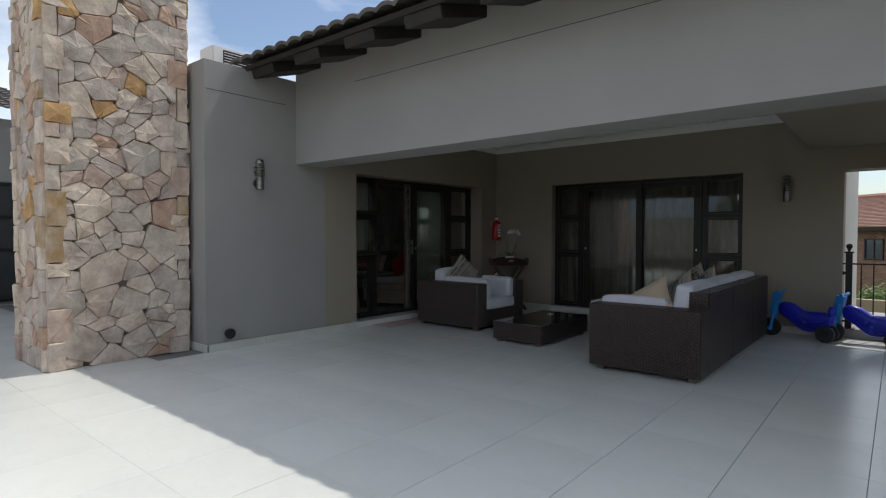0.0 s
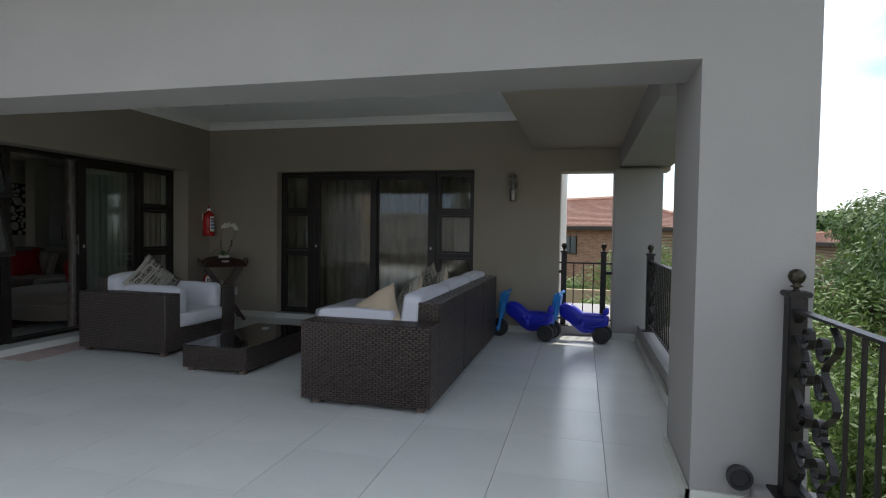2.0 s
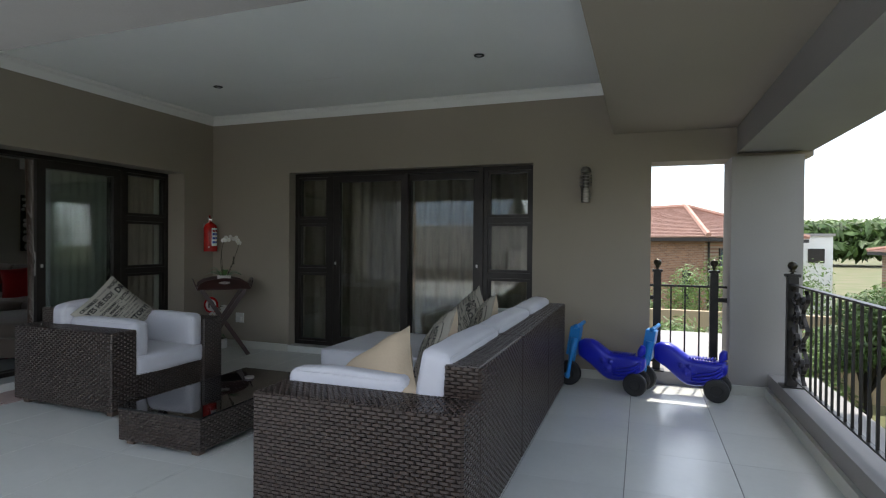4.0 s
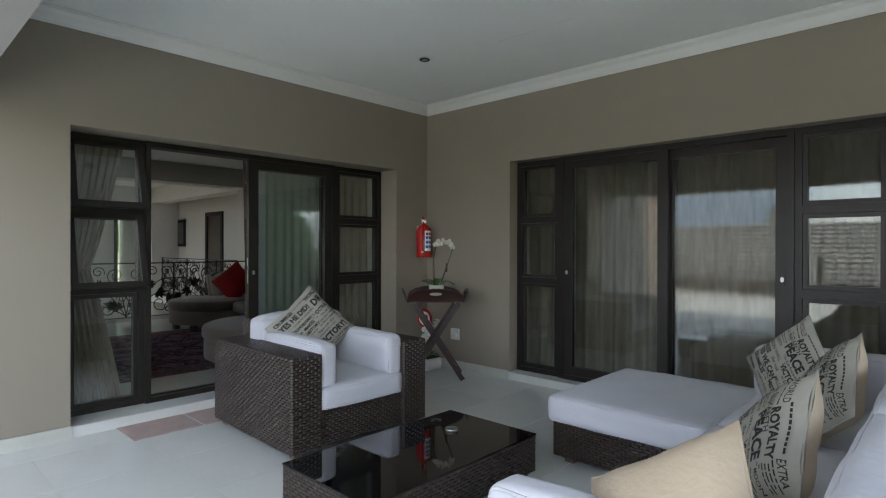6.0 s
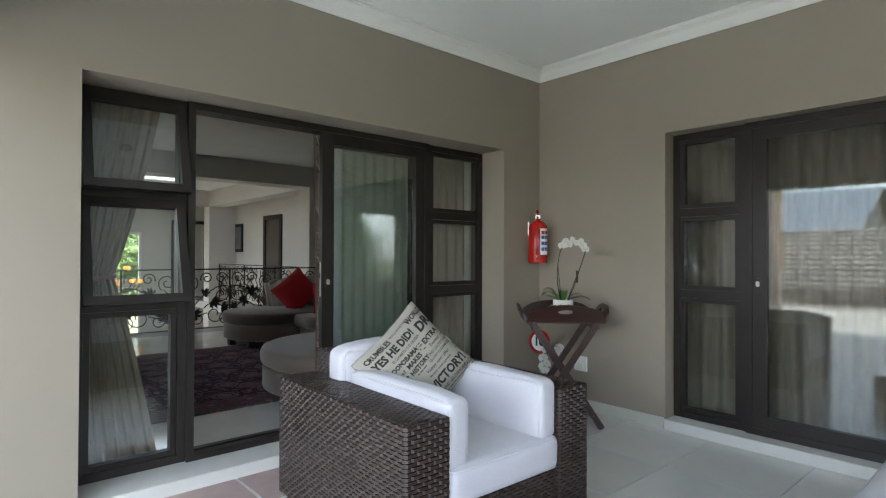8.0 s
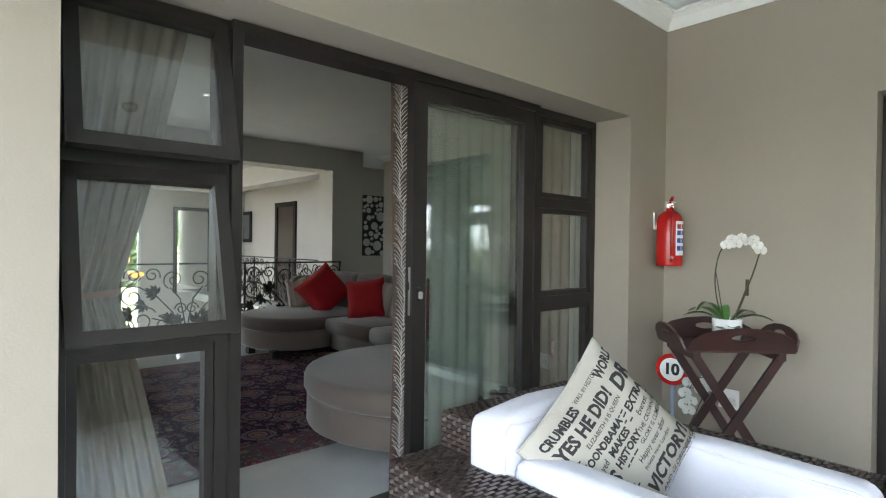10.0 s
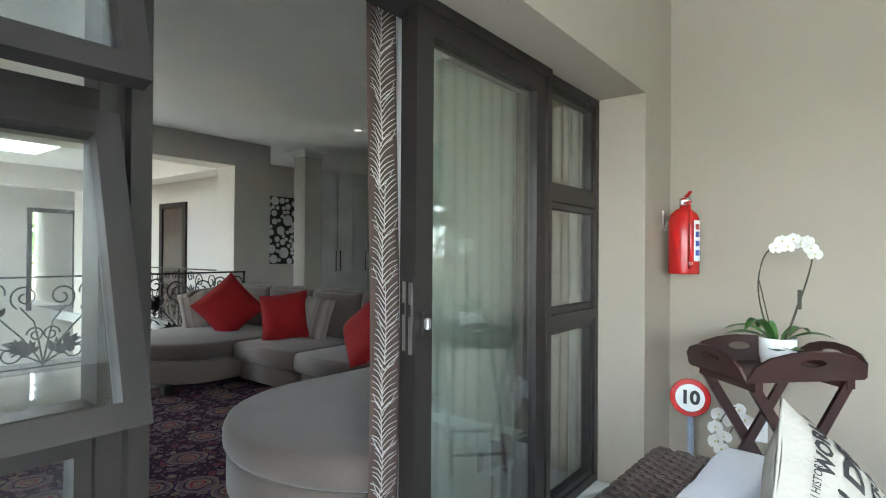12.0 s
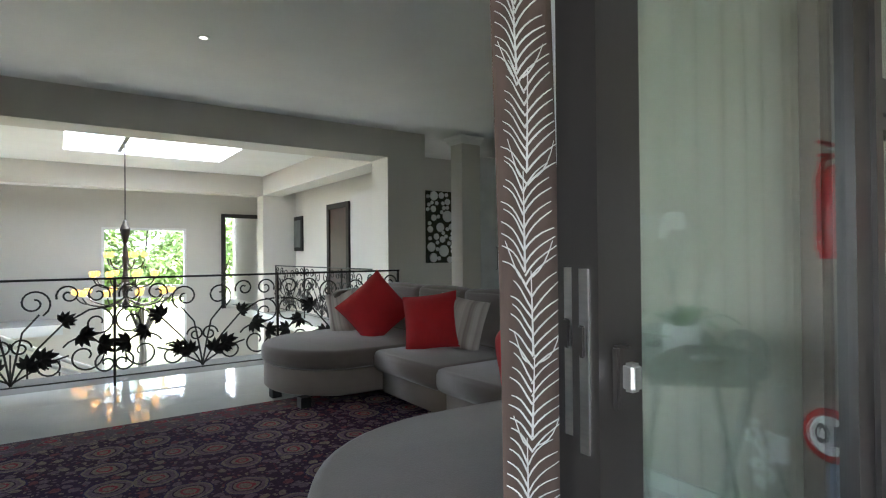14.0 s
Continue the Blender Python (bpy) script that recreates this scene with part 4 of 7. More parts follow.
def wall_lamp(m, label):
    t = thing("wall_lamp", label, "wall lamp", m, group="steel wall lamps")
    bm = bmesh.new()
    lathe(bm, [(0, -0.18), (0.042, -0.18), (0.042, -0.045), (0.036, -0.04), (0, -0.04)], 24)
    part("body", bm, LAMPSTEEL, t, smooth=False)
    bm = bmesh.new()
    lathe(bm, [(0.030, -0.04), (0.030, 0.10), (0, 0.10)], 20)
    part("lens", bm, material("smoked_lens", (0.10, 0.095, 0.085), 0.25), t)
    bm = bmesh.new()
    for k in range(4):
        z = -0.02 + 0.032 * k
        lathe(bm, [(0.03, z + 0.008), (0.060, z), (0.060, z + 0.006), (0.03, z + 0.014)], 24)
    part("louvre", bm, LAMPSTEEL, t)
    bm = bmesh.new()
    lathe(bm, [(0.05, 0.115), (0.05, 0.13), (0.045, 0.15), (0.03, 0.168), (0, 0.175)], 24)
    lathe(bm, [(0, 0.115), (0.05, 0.115)], 24)
    part("cap", bm, LAMPSTEEL, t, smooth=True)
    for k in range(3):
        a = radians(120 * k + 60)
        bm = bmesh.new()
        tube(bm, [Vector((0.045 * math.cos(a), 0.045 * math.sin(a), -0.05)), Vector((0.045 * math.cos(a), 0.045 * math.sin(a), 0.12))], 0.003)
        part("rod", bm, LAMPSTEEL, t)
    bm = bmesh.new()
    lathe(bm, [(0, 0), (0.045, 0), (0.045, 0.03), (0, 0.03)], 20, Matrix.Translation((-0.085, 0, -0.11)) @ Matrix.Rotation(radians(90), 4, "Y"))
    part("bracket", bm, LAMPSTEEL, t)
    return t


wall_lamp(pose(-4.915, 2.5, 2.0), "brushed steel louvred wall lamp on grey plaster")
wall_lamp(pose(-0.335, 7.415, 1.92, 0, 0, -90), "brushed steel louvred wall lamp on the taupe wall")


def downlight(x, y, z, lit=0.0):
    t = thing("downlight", "small round recessed ceiling spot", "downlight", pose(x, y, z), group="ceiling spots inside" if lit else "ceiling spots of the porch")
    bm = bmesh.new()
    lathe(bm, [(0.028, 0), (0.045, 0), (0.043, -0.006), (0.03, -0.008), (0.028, 0)], 24)
    part("ring", bm, WHITE if lit else RUBBER, t, smooth=True)
    bm = bmesh.new()
    lathe(bm, [(0, -0.004), (0.024, -0.004), (0.024, -0.001), (0, -0.001)], 16)
    k = material("spot_glass", (0.5, 0.5, 0.48), 0.2)
    if lit:
        b = k.node_tree.nodes["Principled BSDF"]
        b.inputs["Emission Color"].default_value = (1, 0.9, 0.75, 1)
        b.inputs["Emission Strength"].default_value = lit
    part("bulb", bm, k, t)


for x, y in ((-3.87, 4.61), (-1.105, 6.283), (-3.88, 6.345), (-1.1, 4.6)):
    downlight(x, y, CEIL_Z - 0.001)
for x, y in ((-6.9, 5.82), (-9.15, 5.82), (-9.22, 9.02)):
    downlight(x, y, 2.859, 0.6)
structure("ceiling_scratch", WHITE, (-3.17, -2.52, 6.448, 6.456, CEIL_Z - 0.003, CEIL_Z - 0.001))

for m, lab in ((pose(-4.985, 2.13, 0.185, 0, 90, 0), "round black floor-level wall light on the pier"), (pose(1.30, 3.05, 0.19, 90, 0, 0), "round black floor-level wall light on the column")):
    t = thing("step_light", lab, "step light", m)
    bm = bmesh.new()
    lathe(bm, [(0, 0), (0.045, 0), (0.055, 0.03), (0.058, 0.06), (0.045, 0.064), (0.04, 0.05), (0, 0.05)], 24, None)
    part("housing", bm, RUBBER, t, smooth=False)

t = thing("air_conditioner", "white outdoor air-conditioner unit on the flat roof", "air conditioner", pose(-6.15, 2.92, 3.05))
boxes("body", WHITE, t, (-0.17, 0.17, -0.42, 0.42, 0.28, 0.68), bevel=0.012)
boxes("plinth", PLASTER, t, (-0.17, 0.17, -0.42, 0.42, 0, 0.28))
boxes("grille", RUBBER, t, (0.171, 0.18, -0.28, 0.38, 0.32, 0.64))
for k in range(9):
    boxes("slat", WHITE, t, (0.181, 0.187, -0.27, 0.37, 0.335 + 0.034 * k, 0.342 + 0.034 * k))


# ---- extinguisher, socket, sign, tray table, plants ----
def extinguisher():
    t = thing("fire_extinguisher", "red fire extinguisher with a white label hung on the taupe wall", "fire extinguisher", pose(-4.885, 7.335, 1.20, 0, 0, -55))
    bm = bmesh.new()
    lathe(bm, [(0, 0), (0.078, 0), (0.08, 0.01), (0.08, 0.29), (0.07, 0.325), (0.045, 0.35), (0.022, 0.36), (0.022, 0.375), (0, 0.375)], 32)
    part("cylinder", bm, RED, t, smooth=True)
    boxes("valve", CHROME, t, (-0.02, 0.02, -0.02, 0.02, 0.375, 0.405), bevel=0.004)
    up = Matrix.Translation((0, 0, 0.405)) @ Matrix.Rotation(radians(-18), 4, "Y")
    boxes("lever", RED, t, (-0.02, 0.10, -0.01, 0.01, 0.0, 0.012), m=up, bevel=0.003)
    boxes("carry_handle", RED, t, (-0.02, 0.09, -0.01, 0.01, 0.382, 0.393), bevel=0.003)
    bm = bmesh.new()
    tube(bm, [Vector((0.03, 0, 0.385)), Vector((0.075, 0.0, 0.37)), Vector((0.096, 0.0, 0.30)), Vector((0.094, 0.0, 0.15)), Vector((0.092, 0, 0.03))], [0.009, 0.009, 0.009, 0.009, 0.012], sides=8)
    part("hose", bm, RED, t, smooth=True)
    boxes("nozzle", WHITE, t, (0.082, 0.102, -0.009, 0.009, 0.045, 0.07), bevel=0.003)
    bm = bmesh.new()
    tube(bm, [Vector((0.03 * math.cos(a) + 0.02, 0.03 * math.sin(a), 0.415)) for a in [k * 0.5 for k in range(13)]], 0.0025, sides=5)
    part("pin_ring", bm, CHROME, t)
    bm = bmesh.new()
    for r, z0, z1, a0, a1 in ((0.0812, 0.07, 0.29, 18, 78),):
        n = 10
        g = [[bm.verts.new((r * math.cos(radians(a0 + (a1 - a0) * i / n)), r * math.sin(radians(a0 + (a1 - a0) * i / n)), z)) for i in range(n + 1)] for z in (z0, z1)]
        for i in range(n):
            bm.faces.new((g[0][i], g[0][i + 1], g[1][i + 1], g[1][i]))
    lab = part("label_sheet", bm, WHITE, t)
    for z, col in ((0.255, (0.35, 0.02, 0.02)), (0.215, (0.03, 0.06, 0.3)), (0.165, (0.03, 0.06, 0.3)), (0.115, (0.03, 0.06, 0.3))):
        bm = bmesh.new()
        for a0, a1 in ((24, 46), (50, 72)):
            g = [[bm.verts.new((0.0822 * math.cos(radians(a0 + (a1 - a0) * i / 4)), 0.0822 * math.sin(radians(a0 + (a1 - a0) * i / 4)), zz)) for i in range(5)] for zz in (z - 0.015, z + 0.015)]
            for i in range(4):
                bm.faces.new((g[0][i], g[0][i + 1], g[1][i + 1], g[1][i]))
        part("print", bm, material("label_print", col, 0.4), lab)
    bm = bmesh.new()
    q = pose(-4.885, 7.335, 1.20, 0, 0, -55).inverted()
    tube(bm, [q @ Vector(p) for p in ((-4.955, 7.345, 1.50), (-4.975, 7.345, 1.49), (-4.985, 7.345, 1.44), (-4.999, 7.345, 1.44), (-4.999, 7.345, 1.55))], 0.005)
    part("bracket", bm, CHROME, t)


extinguisher()

t = thing("power_socket", "white double power socket low on the taupe wall", "power socket", pose(-4.56, 7.494, 0.37))
boxes("plate", WHITE, t, (-0.06, 0.06, -0.012, 0.006, -0.06, 0.06), bevel=0.003)
boxes("switch", WHITE, t, (-0.045, -0.02, -0.018, -0.011, 0.01, 0.035))
boxes("plug", WHITE, t, (0.0, 0.045, -0.045, -0.011, -0.035, 0.01), bevel=0.005)


def tray_table():
    t = thing("tray_table", "dark red mahogany tray table with folding crossed legs", "tray table", pose(-4.428, 7.042, 0, 0, 0, 46))
    L, W, z = 0.284, 0.198, 0.772
    tray = boxes("tray", MAHOG, t, (-L, L, -W, W, z, z + 0.016), bevel=0.003)
    for k, (cx, cy, turn, half) in enumerate(((0, -W, 0, L), (L, 0, 90, W), (0, W, 180, L), (-L, 0, 270, W))):
        bm = bmesh.new()
        rise = 0.132 if half == L else 0.125
        hole = [(0.062 * math.cos(2 * math.pi * i / 16), rise * 0.58 + 0.019 * math.sin(2 * math.pi * i / 16)) for i in range(16)]
        M = Matrix.Translation((cx, cy, z + 0.012)) @ Matrix.Rotation(radians(turn), 4, "Z") @ Matrix.Rotation(radians(20), 4, "X")
        outer = []
        for i in range(16):
            a = 2 * math.pi * i / 16
            if math.sin(a) >= -1e-6:
                outer.append((half * math.cos(a), rise * max(0, math.sin(a)) ** 0.75))
            else:
                outer.append((half * math.cos(a), 0.0))
        vs = {}
        for s, y in ((0, -0.006), (1, 0.006)):
            vs[s] = ([bm.verts.new(M @ Vector((p[0], y, p[1]))) for p in outer], [bm.verts.new(M @ Vector((p[0], y, p[1]))) for p in hole])
        for i in range(16):
            j = (i + 1) % 16
            for s in (0, 1):
                a, b = vs[s]
                bm.faces.new((a[i], a[j], b[j], b[i]))
            bm.faces.new((vs[0][0][i], vs[0][0][j], vs[1][0][j], vs[1][0][i]))
            bm.faces.new((vs[0][1][i], vs[0][1][j], vs[1][1][j], vs[1][1][i]))
        part("flap", bm, MAHOG, t)
    for sx in (-0.19, 0.19):
        for s in (-1, 1):
            bm = bmesh.new()
            off = 0.012 * s
            a, b = Vector((-0.22 * s, sx * 0.85 + off, z - 0.02)), Vector((0.27 * s, sx * 0.85 + off, 0.005))
            d = (b - a).normalized()
            w = d.cross(Y).normalized() * 0.023
            e = Y * 0.009
            q = [[bm.verts.new(p + w * i + e * j) for i, j in ((-1, -1), (1, -1), (1, 1), (-1, 1))] for p in (a, b)]
            for k in range(4):
                bm.faces.new((q[0][k], q[0][(k + 1) % 4], q[1][(k + 1) % 4], q[1][k]))
            bm.faces.new(q[0][::-1])
            bm.faces.new(q[1])
            part("leg", bm, MAHOG, t)
    for s in (-1, 1):
        bm = bmesh.new()
        box(bm, -0.22 * s - 0.018, -0.22 * s + 0.018, -0.19, 0.19, z - 0.04, z - 0.001)
        part("rail", bm, MAHOG, t)
        bm = bmesh.new()
        tube(bm, [Vector((0.215 * s, -0.17, 0.10)), Vector((0.215 * s, 0.17, 0.10))], 0.011)
        part("stretcher", bm, MAHOG, t)


tray_table()

PETAL = material("white_petal", (0.66, 0.65, 0.62), 0.6, color2=(0.56, 0.55, 0.47), scale=20)
STEM = material("dark_stem", (0.035, 0.035, 0.015), 0.6)
ORCHIDLEAF = material("waxy_green_leaf", (0.06, 0.16, 0.035), 0.3, color2=(0.045, 0.12, 0.025), scale=9, spec=0.5)
POT = material("white_glazed_pot", (0.78, 0.78, 0.76), 0.18)


def petal(bm, c, n, up, w, l):
    """A cupped round petal from c along up, facing n."""
    s = n.cross(up).normalized()
    k = 6
    rows = []
    for j in range(k + 1):
        f = j / k
        ww = w * math.sin(math.pi * min(0.96, 0.10 + f * 0.86)) ** 0.7
        rows.append([bm.verts.new(c + up * l * f + s * ww * q + n * (0.12 * l * f * f - abs(q) * w * 0.12)) for q in (-1, -0.5, 0, 0.5, 1)])
    for a, b in zip(rows, rows[1:]):
        for i in range(4):
            bm.faces.new((a[i], a[i + 1], b[i + 1], b[i]))


def flower(parent, c, n, r, rnd):
    bm = bmesh.new()
    n = n.normalized()
    up = (Z - n * n.z).normalized()
    s = n.cross(up)
    for a, w, l in ((90, 0.45, 0.9), (0, 0.75, 1.0), (180, 0.75, 1.0), (215, 0.38, 0.85), (325, 0.38, 0.85)):
        a = radians(a + rnd.uniform(-8, 8))
        petal(bm, c, n, (up * math.sin(a) + s * math.cos(a)).normalized(), r * w, r * l)
    f = part("flower", bm, PETAL, parent, smooth=True)
    bm = bmesh.new()
    bmesh.ops.create_icosphere(bm, subdivisions=1, radius=r * 0.16, matrix=Matrix.Translation(c + n * r * 0.12))
    part("lip", bm, material("yellow_lip", (0.5, 0.42, 0.15), 0.6), f)


def strap_leaf(parent, base, yaw, length, width, lift, rnd, mat=None):
    bm = bmesh.new()
    d = Vector((math.cos(yaw), math.sin(yaw), 0))
    s = Vector((-d.y, d.x, 0))
    rows = []
    for j in range(9):
        f = j / 8
        p = base + d * length * f + Z * (lift * math.sin(f * 2.2) - 0.35 * lift * f * f)
        w = width * math.sin(math.pi * (0.08 + 0.90 * f)) ** 0.6
        rows.append([bm.verts.new(p + s * w * q + Z * abs(q) * w * 0.25) for q in (-1, -0.5, 0, 0.5, 1)])
    for a, b in zip(rows, rows[1:]):
        for i in range(4):
            bm.faces.new((a[i], a[i + 1], b[i + 1], b[i]))
    part("leaf", bm, mat or ORCHIDLEAF, parent, smooth=True)


def orchid():
    t = thing("orchid", "white orchid with two arched stems in a white pot", "orchid", pose(-4.408, 7.04, 0.789))
    bm = bmesh.new()
    lathe(bm, [(0, 0), (0.052, 0), (0.066, 0.02), (0.075, 0.065), (0.076, 0.142), (0.07, 0.142), (0.067, 0.115), (0, 0.115)], 36)
    part("pot", bm, POT, t, smooth=True)
    rnd = random.Random(2)
    for yaw, l, lift in ((-2.75, 0.20, 0.045), (-2.3, 0.15, 0.12), (0.15, 0.20, 0.05), (0.75, 0.14, 0.07), (2.2, 0.15, 0.09), (-0.8, 0.13, -0.03), (3.0, 0.21, 0.07), (-1.5, 0.10, -0.04)):
        strap_leaf(t, Vector((0.02 * math.cos(yaw), 0.02 * math.sin(yaw), 0.125)), yaw, l, 0.034, lift, rnd)
    for pts in (((-0.02, 0, 0.12), (-0.065, 0.02, 0.25), (-0.085, 0.045, 0.38), (-0.065, 0.05, 0.50), (-0.02, 0.045, 0.56), (0.03, 0.05, 0.575)),
                ((0.02, 0.01, 0.12), (0.055, 0.045, 0.22), (0.085, 0.065, 0.33), (0.115, 0.09, 0.45), (0.12, 0.11, 0.52), (0.085, 0.10, 0.57))):
        pts = [Vector(p) for p in pts]
        bm = bmesh.new()
        tube(bm, smooth_line(pts, 6), 0.0036, sides=6)
        part("stem", bm, STEM, t, smooth=True)
        bm = bmesh.new()
        tube(bm, [pts[0] + Vector((0.004, 0, 0)), pts[2] + Vector((0.003, 0, 0.02))], 0.0028)
        part("cane", bm, STEM, t)
    boxes("tag", STEM, t, (0.070, 0.086, 0.062, 0.070, 0.27, 0.36))
    for p in ((-0.020, 0.02, 0.550), (0.005, 0.03, 0.580), (0.025, 0.04, 0.555), (0.048, 0.055, 0.590), (0.072, 0.075, 0.568), (0.095, 0.095, 0.580), (0.110, 0.105, 0.548), (0.125, 0.110, 0.522)):
        flower(t, Vector(p) + Vector((0.01, -0.02, 0)), Vector((0.2 + rnd.uniform(-0.5, 0.5), -1, rnd.uniform(-0.4, 0.3))), 0.031, rnd)


def smooth_line(pts, k):
    out = []
    for i in range(len(pts) - 1):
        p0, p1, p2, p3 = pts[max(0, i - 1)], pts[i], pts[i + 1], pts[min(len(pts) - 1, i + 2)]
        for j in range(k):
            f = j / k
            out.append(0.5 * ((2 * p1) + (p2 - p0) * f + (2 * p0 - 5 * p1 + 4 * p2 - p3) * f * f + (3 * p1 - p0 - 3 * p2 + p3) * f ** 3))
    out.append(pts[-1])
    return out


orchid()


def low_orchid():
    t = thing("orchid", "white orchid in a low planter on the tiled floor", "orchid", pose(-4.80, 7.28, 0))
    bm = bmesh.new()
    box(bm, -0.12, 0.14, -0.11, 0.11, 0, 0.12)
    part("planter", bm, POT, t, bevel=0.008)
    boxes("soil", STEM, t, (-0.11, 0.13, -0.10, 0.10, 0.121, 0.126))
    rnd = random.Random(6)
    bm = bmesh.new()
    tube(bm, smooth_line([Vector(p) for p in ((0.05, 0, 0.12), (0.14, 0.02, 0.35), (0.2, 0.0, 0.50), (0.17, -0.06, 0.53), (0.12, -0.10, 0.44), (0.13, -0.12, 0.33))], 5), 0.003)
    part("stem", bm, STEM, t)
    for yaw in (0.2, 1.5, 2.8, -1.0):
        strap_leaf(t, Vector((0.05, 0, 0.125)), yaw, 0.13, 0.025, 0.05, rnd)
    for p in ((0.20, -0.03, 0.52), (0.23, -0.05, 0.48), (0.12, -0.09, 0.50), (0.11, -0.12, 0.44), (0.15, -0.12, 0.40), (0.14, -0.13, 0.34), (0.11, -0.12, 0.37), (0.17, -0.04, 0.46)):
        flower(t, Vector(p), Vector((0.5 + rnd.uniform(-0.5, 0.4), -1, rnd.uniform(-0.3, 0.3))), 0.038, rnd)


low_orchid()


def toy_sign():
    t = thing("toy_speed_sign", "round toy speed limit sign on a grey pole", "toy sign", pose(-4.845, 7.33, 0, 0, 0, 8))
    bm = bmesh.new()
    tube(bm, [Vector((0, 0, 0.12)), Vector((0, 0, 0.47))], 0.016, sides=12)
    pole = part("pole", bm, material("blue_grey_plastic", (0.30, 0.35, 0.44), 0.5), t, smooth=True)
    boxes("base", RUBBER, t, (-0.06, 0.06, -0.06, 0.06, 0, 0.12), bevel=0.01)
    M = Matrix.Translation((0, -0.02, 0.533)) @ Matrix.Rotation(radians(90), 4, "X")
    bm = bmesh.new()
    lathe(bm, [(0, 0), (0.098, 0), (0.102, 0.006), (0.098, 0.012), (0.074, 0.013), (0.074, 0.0)], 40, M)
    disc = part("rim", bm, RED, t)
    bm = bmesh.new()
    lathe(bm, [(0, 0.0125), (0.0735, 0.0125), (0.0735, 0.004), (0, 0.004)], 40, M)
    part("face", bm, WHITE, disc)
    cu = bpy.data.curves.new("digits", "FONT")
    cu.body, cu.size, cu.align_x, cu.align_y, cu.offset, cu.extrude = "10", 0.098, "CENTER", "CENTER", 0.004, 0.001
    tmp = bpy.data.objects.new("digits", cu)
    scene.collection.objects.link(tmp)
    bpy.context.view_layer.update()
    me = bpy.data.meshes.new_from_object(tmp)
    bpy.data.objects.remove(tmp)
    me.transform(Matrix.Translation((0, -0.0345, 0.533)) @ Matrix.Rotation(radians(90), 4, "X"))
    me.materials.clear()
    me.materials.append(INK)
    ob = new("digits", me)
    ob.parent = disc


toy_sign()

# door mats
MAT = material("pink_beige_mat", (0.42, 0.32, 0.29), 0.95, color2=(0.37, 0.28, 0.255), scale=9, bump=0.4, bump_scale=120)
for y0 in (4.32, 4.80):
    t = thing("door_mat", "thin pinkish beige mat on the tiles before the open door", "door mat", pose(-4.84, y0, 0), group="mats before the door")
    boxes("pad", MAT, t, (-0.23, 0.23, 0.005, 0.47, 0, 0.006), bevel=0.002)


# ---- ride-on toys ----
BLUE = material("royal_blue_plastic", (0.010, 0.018, 0.42), 0.32, color2=(0.010, 0.016, 0.38), scale=4)
CYAN = material("light_blue_plastic", (0.02, 0.22, 0.58), 0.32, color2=(0.02, 0.20, 0.53), scale=4)


def blob(bm, rows, n=14, power=2.6):
    """A rounded body through sections (x, z centre, half height, half width)."""
    rings = []
    for x, zc, hz, hy in rows:
        ring = []
        for k in range(n):
            a = 2 * math.pi * k / n
            c, s = math.cos(a), math.sin(a)
            ring.append(bm.verts.new((x, math.copysign(abs(c) ** (2 / power), c) * hy, zc + math.copysign(abs(s) ** (2 / power), s) * hz)))
        rings.append(ring)
    for a, b in zip(rings, rings[1:]):
        for k in range(n):
            bm.faces.new((a[k], a[(k + 1) % n], b[(k + 1) % n], b[k]))
    bm.faces.new(rings[0][::-1])
    bm.faces.new(rings[-1])


def wheel(parent, x, y, r, w, name="wheel"):
    M = Matrix.Translation((x, y, r)) @ Matrix.Rotation(radians(90), 4, "X")
    bm = bmesh.new()
    lathe(bm, [(r * 0.5, -w / 2), (r * 0.9, -w / 2), (r, -w * 0.35), (r, w * 0.35), (r * 0.9, w / 2), (r * 0.5, w / 2), (r * 0.45, w * 0.3), (0, w * 0.3)], 28, M)
    lathe(bm, [(r * 0.5, -w / 2), (r * 0.45, -w * 0.3), (0, -w * 0.3)], 28, M)
    return part(name, bm, RUBBER, parent)


